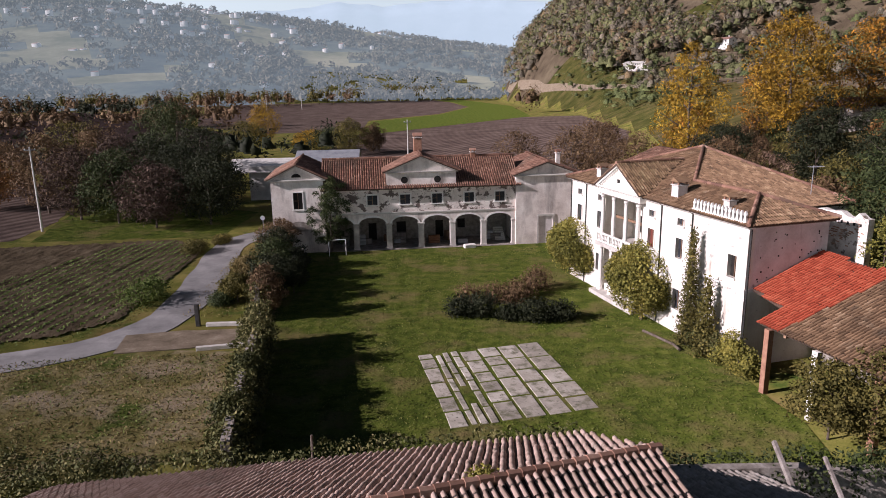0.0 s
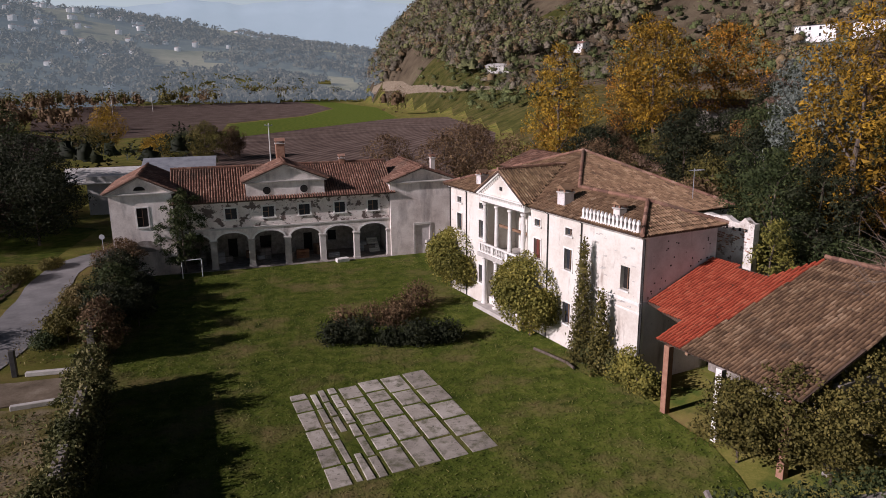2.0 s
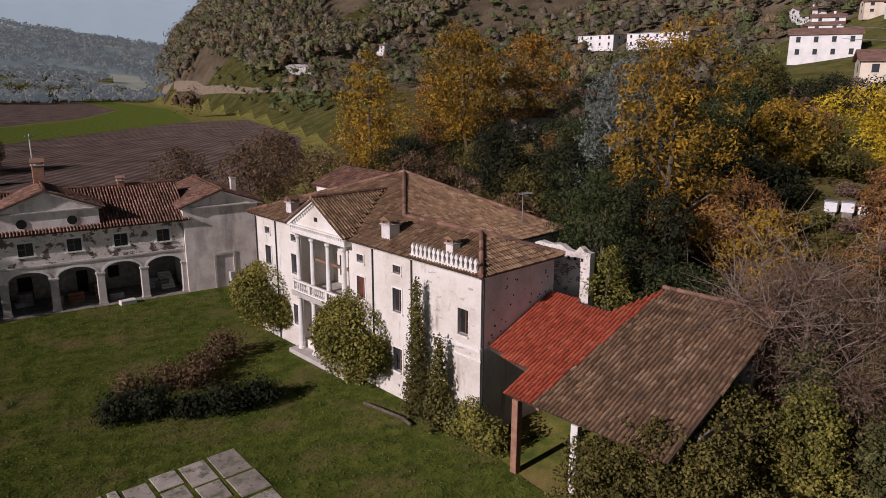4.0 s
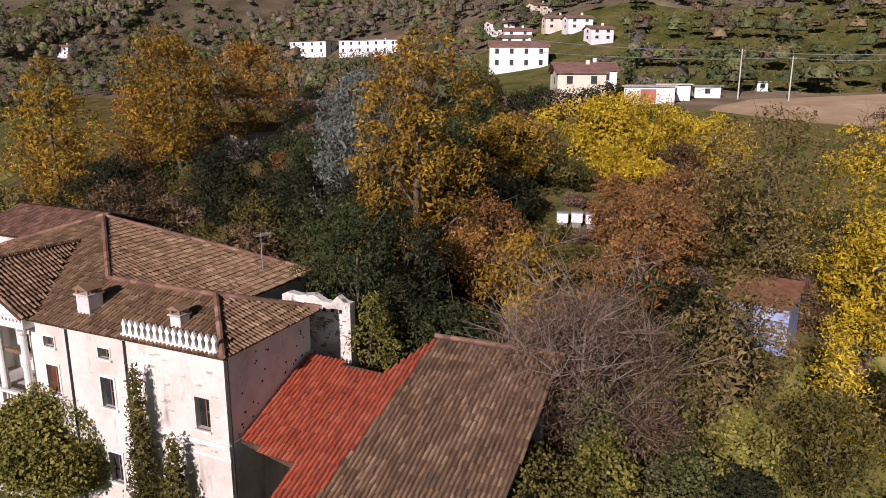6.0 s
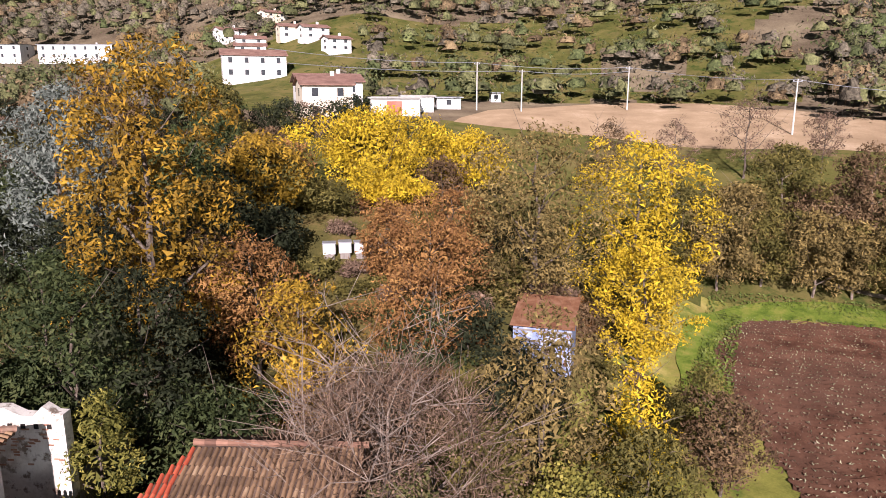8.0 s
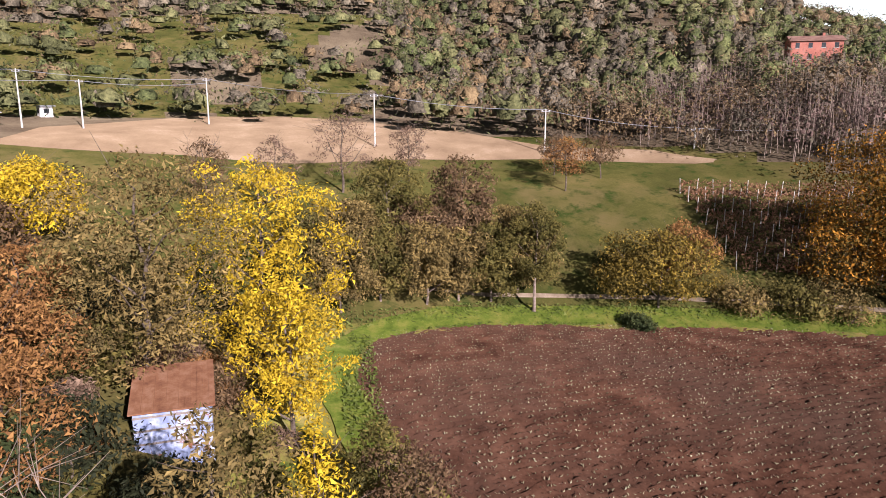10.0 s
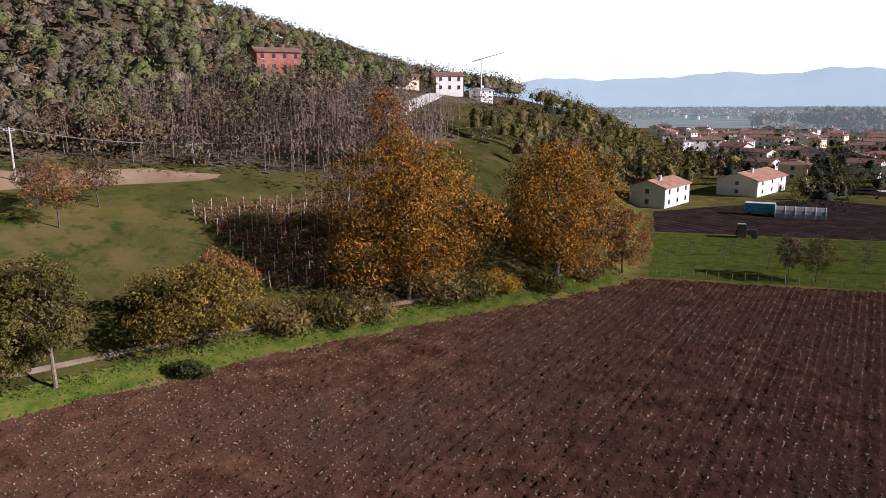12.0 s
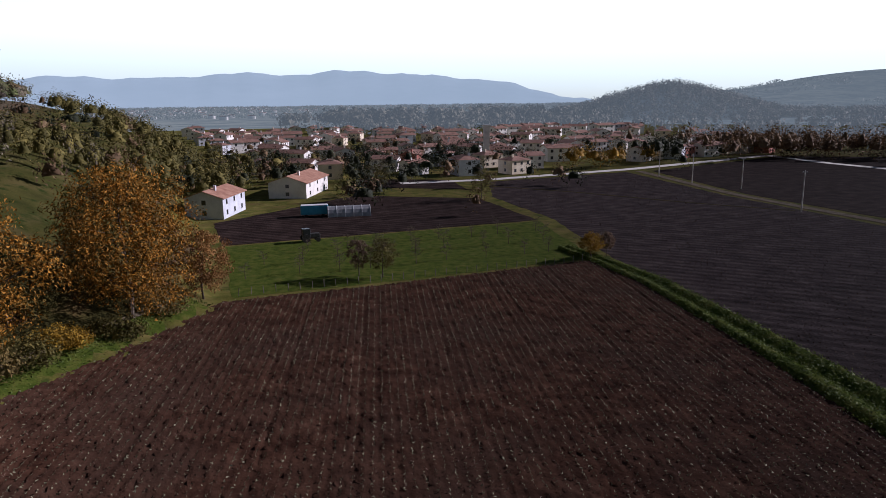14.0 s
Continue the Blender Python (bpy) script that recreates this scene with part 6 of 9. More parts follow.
for w, lengths in ((0.13, 0.17), (0.06, 0.2), (0.065, 0.22), (0.075, 0.16), (0.15, 0.17), (0.16, 0.21), (0.165, 0.19), (0.195, 0.24)):
    v0 = 0.01 * rg.uniform(-1, 1)
    while v0 < 0.98:
        ln = min(lengths * rg.uniform(0.65, 1.3), 1.0 - v0)
        if ln > 0.04 and rg.random() > 0.06:
            g = rg.uniform(0.010, 0.015)
            qs = [(u0 + g * 0.7 + rg.uniform(0, 0.008), v0 + g), (u0 + w - g * 0.7 - rg.uniform(0, 0.008), v0 + g), (u0 + w - g * 0.7 - rg.uniform(0, 0.008), v0 + ln - g * 0.5), (u0 + g * 0.7 + rg.uniform(0, 0.008), v0 + ln - g * 0.5)]
            zt = 0.085 + rg.uniform(-0.015, 0.02)
            bm = prism(bmesh.new(), [tuple((ex_ * u + ey_ * v).xy) for u, v in qs], "z", 0.0, zt)
            bmesh.ops.bevel(bm, geom=[e for e in bm.edges if min(q.co.z for q in e.verts) > 0.05], offset=0.03, segments=1, affect="EDGES")
            part("slab", bm, M["slab"], court)
        v0 += ln
    u0 += w

# ---- shrubs and climbers of the courtyard ----


rngb = np.random.default_rng(5)


def globe(name, at, r, h, leaf, label, leaves, size, seed, category="bush", group=""):
    """A dense rounded evergreen on a short stem."""
    rng = np.random.default_rng(seed)
    ob = empty(name, pose(*at, 0, 0, seed * 31), label, category, group)
    bm = tube(bmesh.new(), (0, 0, -0.1), (0.1, 0.05, h * 0.5), 0.14, 0.09, 7)
    for k in range(5):
        tube(bm, (0.05, 0.02, h * 0.3), (math.cos(k * 1.3) * r * 0.6, math.sin(k * 1.3) * r * 0.6, h * 0.62), 0.07, 0.03, 5)
    part("trunk", bm, M["bark"], ob)
    blobs = [((0, 0, h * 0.54), (r * 0.9, r * 0.9, h * 0.46))]
    for k in range(16):
        a, zz = k * 2.4, h * (0.2 + 0.68 * ((k * 0.618) % 1))
        w = math.sqrt(max(0.05, 1 - ((zz - h * 0.54) / (h * 0.48)) ** 2)) * r * 0.62
        blobs.append(((math.cos(a) * w, math.sin(a) * w, zz), (r * 0.42, r * 0.42, r * 0.40)))
    pts, nr_ = blob_points(rng, blobs, leaves, 0.2)
    pts += rng.normal(0, 0.07, pts.shape)
    keep = pts[:, 2] > 0.35
    v, q = leaf_cards(rng, pts[keep], nr_[keep], size)
    data_object("foliage", v, q, M[leaf], ob)
    return ob


globe("laurel_bush", (13.5, 66.4, 0), 3.25, 6.2, "l_bush", "large rounded evergreen bush before the loggia", 20000, 0.21, 1, group="bushes by the villa")
globe("laurel_bush", (16.2, 54.0, 0), 3.05, 6.1, "l_bush", "large rounded yellowish evergreen bush on a short trunk", 21000, 0.20, 2, group="bushes by the villa")
tree("cypress", (17.9, 48.1, 0), 8.6, 1.6, 0.2, "l_olive", "slim dark cypress against the white wall", "cone", 4200, 0.2, 18, 3, boughs=5)
tree("cypress", (18.4, 46.1, 0), 5.6, 1.7, 0.2, "l_olive", "small slim cypress by the villa corner", "cone", 2000, 0.2, 12, 4, boughs=4)
climb = [((0, 0, 0.9), (1.0, 1.6, 1.0)), ((0.4, 1.8, 0.8), (0.8, 1.2, 0.9)), ((0.2, -1.6, 1.2), (0.7, 1.2, 1.4)), ((0.6, -2.9, 1.0), (0.8, 1.0, 1.1))]
shrub("ivy_bush", (18.3, 48.2, 0), climb, "l_ivy", "tangled ivy and bramble along the villa wall", 3500, 0.17, 5)
shrub("ivy_bush", (19.3, 43.6, 0), [((0, 0, 1.3), (0.8, 1.5, 1.6)), ((0.5, -1.4, 1.0), (0.9, 1.0, 1.2)), ((-0.4, 1.2, 0.7), (0.7, 0.9, 0.8))], "l_bush", "yellowing bramble at the villa corner", 3000, 0.17, 6)
shrub("hedge_clump", (4.0, 55.6, 0), [((-2.6, 0, 0.8), (1.5, 1.3, 1.2)), ((-0.8, -0.3, 0.9), (1.4, 1.2, 1.3)), ((1.4, -1.2, 0.6), (1.3, 1.1, 0.9)), ((3.6, -1.4, 0.8), (1.9, 1.4, 1.15)), ((5.6, -1.3, 0.7), (1.5, 1.3, 1.0))], "l_dark", "dark evergreen shrubs in the middle of the lawn", 6500, 0.19, 7)
shrub("hedge_clump", (4.6, 58.2, 0), [((-2.4, 0.4, 0.8), (1.3, 1.0, 1.3)), ((0.0, 0.8, 0.9), (1.6, 1.2, 1.2)), ((2.4, 2.4, 0.7), (1.7, 1.5, 1.2)), ((4.2, 4.6, 1.0), (1.6, 1.6, 1.5)), ((1.6, 0.2, 0.8), (1.4, 1.1, 1.1))], "l_brown", "reddish-brown leafless shrubs beside the evergreens", 5000, 0.17, 8)
hose = bmesh.new()
pp = [(17.0, 52.6), (17.5, 51.6), (17.9, 50.7), (18.4, 49.6), (18.5, 48.6)]
for (ax, ay), (bx, by) in zip(pp, pp[1:]):
    tube(hose, (ax - 1.5, ay - 1.6, 0.16), (bx - 1.5, by - 1.6, 0.16), 0.11, 0.10, 7)
tagged(mesh_object("fallen_branch", hose, M["bark"]), "bare curved branch lying on the lawn", "branch")

# ivy-covered wall along the lane
WALL = [(-10.4, 29.5), (-11.6, 36), (-12.9, 44.5), (-14.0, 50.0)]
WALL2 = [(-15.4, 54.5), (-16.6, 62), (-18.0, 72), (-18.6, 79)]
for wl, hh, lab in ((WALL, 3.5, "courtyard wall wholly grown over with pale ivy"), (WALL2, 3.4, "low courtyard wall buried in dark shrubs")):
    ob = empty("ivy_wall", pose(0, 0, 0), lab, "wall")
    bm, blobs = bmesh.new(), []
    for (ax, ay), (bx, by) in zip(wl, wl[1:]):
        l = math.hypot(bx - ax, by - ay)
        nx, ny = -(by - ay) / l * 0.22, (bx - ax) / l * 0.22
        prism(bm, [(ax - nx, ay - ny), (bx - nx, by - ny), (bx + nx, by + ny), (ax + nx, ay + ny)], "z", -0.1, hh - 0.4)
        n = int(l / 0.7)
        for k in range(n):
            f = (k + 0.5) / n
            for zz in (0.6, 1.5, 2.4, hh - 0.6):
                if zz < hh:
                    blobs.append(((ax + (bx - ax) * f + rngb.normal(0, 0.15), ay + (by - ay) * f + rngb.normal(0, 0.15), zz + rngb.normal(0, 0.15)), (rngb.uniform(0.6, 1.15), rngb.uniform(0.6, 1.1), rngb.uniform(0.5, 0.85))))
    part("masonry", bm, M["rubble"], ob)
    pts, nr_ = blob_points(rngb, blobs, 15000, 0.35)
    v, q = leaf_cards(rngb, pts, nr_, 0.2)
    data_object("ivy", v, q, M["l_ivy" if hh > 3 else "l_green"], ob)
for k, (x, y, h, w, lf) in enumerate(((-15.6, 60, 4.6, 4.4, "l_dark"), (-16.6, 65.5, 4.8, 4.6, "l_green"), (-17.4, 71, 4.8, 4.6, "l_dark"), (-18.6, 77, 4.6, 4.6, "l_brown"), (-15.0, 55.9, 4.6, 3.6, "l_brown"), (-14.2, 63, 3.4, 3.4, "l_dark"), (-15.2, 68.5, 3.2, 3.4, "l_dark"), (-18.8, 60.5, 2.6, 3.2, "l_olive"), (-19.6, 67.0, 2.8, 3.2, "l_dry"))):
    tree("scrub_tree", (x, y, 0), h, w, 0.5, lf, "dense dark shrub growing over the courtyard wall", "round", 3800, 0.2, 12, 40 + k, group="shrubs on the wall", boughs=6)
for k, (x, y, h, w) in enumerate(((-11.0, 33.0, 4.1, 3.0), (-11.9, 38.6, 3.8, 2.6), (-12.9, 44.6, 4.4, 3.2), (-13.7, 48.6, 3.7, 2.6))):
    tree("wall_ivy", (x, y, 0), h, w, 0.4, "l_ivy", "bushy mound of ivy standing up from the wall", "round", 3600, 0.19, 12, 480 + k, group="ivy mounds on the wall", boughs=5)
tree("wall_climber", (-13.0, 79.2, 0), 9.0, 4.6, 0.3, "l_green", "tall dark creeper climbing between the pavilion and the arcade", "column", 9000, 0.2, 14, 47, boughs=5)
shrub("creeper", (-19.0, 79.6, 0), [((0, 0, 1.2), (1.6, 0.8, 1.6)), ((1.8, 0.2, 1.0), (1.2, 0.7, 1.3)), ((-2.2, 0.2, 1.0), (1.2, 0.8, 1.4))], "l_green", "creeper at the foot of the pavilion", 2500, 0.18, 48)
# gate posts, low barrier, sign post
bm = boxed(-0.18, -0.14, 0, 0.18, 0.14, 1.9, bevel=0.03)
gp = tagged(mesh_object("gate_post", bm, M["iron"]), "dark iron gate post beside the lane", "post")
gp.location = (-20.3, 54.2, 0)
for (ax, ay), (bx, by), nm in (((-19.6, 54.1), (-15.6, 54.2), "kerb_wall"), ((-18.6, 48.7), (-14.2, 49.6), "kerb_wall")):
    bm = bmesh.new()
    l = math.hypot(bx - ax, by - ay)
    box(bm, 0, -0.16, 0, l, 0.16, 0.34, bevel=0.04)
    kb = tagged(mesh_object(nm, bm, M["stone"]), "low pale stone wall flanking the entrance", "wall")
    kb.matrix_world = pose(ax, ay, 0, 0, 0, math.degrees(math.atan2(by - ay, bx - ax)))
sg = empty("road_sign", pose(-23.0, 87.2, 0), "round road sign on a grey post seen from behind", "sign")
part("post", tube(bmesh.new(), (0, 0, -0.1), (0, 0, 2.9), 0.04, 0.04, 7), M["metal_sheet"], sg)
bm = lathe(bmesh.new(), [(0.30, -0.01), (0.30, 0.01)], (0, 0, 0), 18)
bmesh.ops.rotate(bm, verts=bm.verts, cent=(0, 0, 0), matrix=Matrix.Rotation(radians(90), 3, "X"))
bmesh.ops.translate(bm, verts=bm.verts, vec=(0, -0.06, 2.7))
part("plate", bm, M["metal_sheet"], sg)
# frame, hutch and clutter before the arcade
fr = empty("football_goal", pose(-13.0, 77.0, 0, 0, 0, 12), "small white pipe frame on the lawn", "frame")
for a, b in (((0, 0, 0), (0, 0, 1.9)), ((1.9, 0, 0), (1.9, 0, 1.9)), ((0, 0, 1.9), (1.9, 0, 1.9))):
    part("pipe", tube(bmesh.new(), a, b, 0.05, 0.05, 8), M["white_paint"], fr)
ht = empty("hutch", pose(-16.6, 73.2, 0, 0, 0, 8), "small grey wooden hutch under a flat board roof", "hutch")
part("box", boxed(-1.1, -0.8, 0, 1.1, 0.8, 1.7, bevel=0.02), M["wood_grey"], ht)
part("roof", boxed(-1.5, -1.1, 1.703, 1.5, 1.1, 1.82), M["wood_grey"], ht)
rg = random.Random(21)
for k in range(14):
    bx, by = rg.uniform(-13.5, 6.5), rg.uniform(1.0, 4.2)
    w, dpt, h = rg.uniform(0.5, 1.4), rg.uniform(0.4, 0.9), rg.uniform(0.4, 1.3)
    ob = empty("crate", barn.matrix_world @ pose(bx, by, 0.08, 0, 0, rg.uniform(-20, 20)), "old wooden crate stored under the arcade", "crate", "stored things under the arcade")
    mt = M[rg.choice(("wood", "wood_grey", "rust", "metal_sheet"))]
    for z in range(3):
        part("board", boxed(-w / 2, -dpt / 2, h * z / 3 + 0.01, w / 2, dpt / 2, h * (z + 0.86) / 3), mt, ob)
ob = tagged(mesh_object("stone_block", boxed(-0.7, -0.35, 0, 0.7, 0.35, 0.45, bevel=0.06), M["white_stone"]), "pale stone block before the arcade", "stone")
ob.matrix_world = barn.matrix_world @ pose(1.9, -1.0, 0, 0, 0, 10)
st = empty("stair", barn.matrix_world @ pose(6.2, 4.2, 0.08), "small stone stair under the last arch", "stair")
for k in range(7):
    part("step", boxed(-0.6, -0.3 * (7 - k), 0.0, 0.6, -0.3 * (6 - k) - 0.003, 0.18 * (k + 1)), M["plaster"], st)
# parapet and gate between wing and villa
pr = empty("garden_parapet", pose(12.9, 81.5, 0, 0, 0, -76), "low crumbling wall with a railing leading to the villa", "wall")
part("base", boxed(0, -0.2, 0, 13, 0.2, 0.9, bevel=0.04), M["plaster_old"], pr)
part("coping", boxed(-0.05, -0.27, 0.903, 13.05, 0.27, 1.02, bevel=0.03), M["stone"], pr)
for k in range(5):
    part("pier", boxed(k * 3.1, -0.28, 1.023, k * 3.1 + 0.45, 0.28, 1.7, bevel=0.03), M["stone"], pr)

# ---- the old farmhouse under the camera's start ----
ruinhouse = empty("old_farmhouse", pose(0, 0, 0), "old farmhouse with a sagging, weedy tiled roof", "farmhouse")


def far_slope(x, y, dz=0.0):
    return (x, y, 15.46 + 0.105 * x - 0.4067 * y + dz)


part("wall", prism(bmesh.new(), [(-15.4, 23.9), (4.7, 22.9), (5.9, 18.4), (7.2, 13.4), (-13.6, 5.6)], "z", -0.2, 3.9), M["rubble"], ruinhouse)
part("wall", prism(bmesh.new(), [(-6.0, 23.3), (4.7, 22.8), (5.9, 18.4), (-3.0, 15.2)], "z", 3.903, 5.0), M["rubble"], ruinhouse)
part("wall", prism(bmesh.new(), [(-13.0, 18.0), (5.2, 20.6), (5.9, 18.4), (6.7, 15.0), (-12.6, 8.0)], "z", 5.003, 6.2), M["rubble"], ruinhouse)
roof_plane(ruinhouse, (far_slope(-15.6, 24.6), far_slope(5.1, 23.6), far_slope(6.3, 18.5), far_slope(-0.8, 15.7), far_slope(-15.6, 9.9)), M["tile_pale"], "pale pinkish old tiles", seed=71, pitch=0.27, row=0.44)
EA, EB = far_slope(6.3, 18.5, 0.02), far_slope(-15.6, 9.9, 0.02)
roof_plane(ruinhouse, ((-13.8, 5.2, 7.7), (7.9, 13.7, 6.6), EA, EB), M["tile_pale"], "pale old tiles with gaps", seed=72, pitch=0.27, row=0.44)
ridge(ruinhouse, Vector(EB) + Vector((0, 0, 0.1)), Vector(EA) + Vector((0, 0, 0.1)), M["tile_red"], 0.17, 8)
weed = Vector(far_slope(1.0, 16.7, 0.05))
shrub("roof_weed", tuple(weed), [((0, 0, 0.15), (0.5, 0.35, 0.3))], "l_bush", "yellow weeds rooted on the old tiles", 700, 0.08, 73)
stub = empty("ruined_annex", pose(0, 0, 0), "collapsed grey annex roof between stubs of wall", "ruin")
roof_plane(stub, ((7.6, 24.6, 4.2), (12.2, 24.6, 3.9), (12.6, 17.8, 6.4), (7.4, 17.8, 6.8)), M["rubble"], "slumped grey tiles", seed=74, pitch=0.3, row=0.5)
part("wall", boxed(7.3, 24.8, -0.2, 14.5, 25.2, 4.1), M["rubble"], stub)
part("beam", tube(bmesh.new(), (12.6, 20.5, 3.6), (13.3, 25.4, 4.9), 0.14, 0.12, 6), M["wood_grey"], stub)
part("beam", tube(bmesh.new(), (14.2, 20.0, 3.2), (15.2, 25.0, 4.4), 0.12, 0.1, 6), M["wood_grey"], stub)
part("wall", boxed(12.9, 25.3, -0.2, 22.5, 25.8, 3.6), M["rubble"], stub)
# ivy along the near courtyard wall
for nm, xs0, xs1, y0, z, lf, n in (("ivy_mass", -16.0, 5.4, 24.5, 5.2, "l_ivy", 11000), ("ivy_mass", 7.0, 23.0, 26.0, 3.7, "l_green", 9000)):
    ob = empty(nm, pose(0, 0, 0), "thick ivy along the top of the near courtyard wall", "ivy")
    blobs = []
    for x in np.arange(xs0, xs1, 0.55):
        y = y0 - (0.05 * (x - 5.0) if xs1 < 7 else 0.0)
        z = (5.9 + 0.1 * (x - 5.0)) if xs1 < 7 else 3.7
        blobs.append(((x, y + rngb.normal(0, 0.25), z + rngb.normal(0, 0.15)), (0.6, rngb.uniform(0.5, 0.9), rngb.uniform(0.3, 0.6))))
        blobs.append(((x, y + 0.5, z * rngb.uniform(0.2, 0.8)), (0.6, 0.5, 0.9)))
        if rngb.random() < 0.4 and x > 7:
            blobs.append(((x, y - rngb.uniform(0.5, 1.5), z * rngb.uniform(0.7, 1.1)), (0.8, 0.8, 0.7)))
    pts, nr_ = blob_points(rngb, blobs, n, 0.45)
    v, q = leaf_cards(rngb, pts, nr_, 0.16)
    part("stem", tube(bmesh.new(), ((xs0 + xs1) / 2, y, 0), ((xs0 + xs1) / 2, y + 0.3, z), 0.12, 0.05, 6), M["bark"], ob)
    data_object("foliage", v, q, M[lf], ob)

# weedy bank between the lane and the near wall
blobs = []
for k in range(60):
    x, y = rngb.uniform(-27, -12.5), rngb.uniform(25.5, 33.5)
    if y > 30.5 and x > -17:
        continue
    blobs.append(((x, y, rngb.uniform(0.1, 0.7)), (rngb.uniform(0.7, 1.4), rngb.uniform(0.7, 1.3), rngb.uniform(0.4, 1.0))))
ob = empty("bramble_bank", pose(0, 0, 0), "bank of brambles and dry weeds below the lane", "brambles")
part("stem", tube(bmesh.new(), (-19, 29, -0.1), (-19.2, 29.3, 1.0), 0.06, 0.03, 6), M["bark"], ob)
pts, nr_ = blob_points(rngb, blobs, 9000, 0.45)
keep = pts[:, 2] > 0
v, q = leaf_cards(rngb, pts[keep], nr_[keep], 0.17)
data_object("foliage", v, q, M["l_ivy"], ob)

# ---- trees of the slope behind the villa ----
def at_ground(x, y):
    return (x, y, ground_at(x, y))


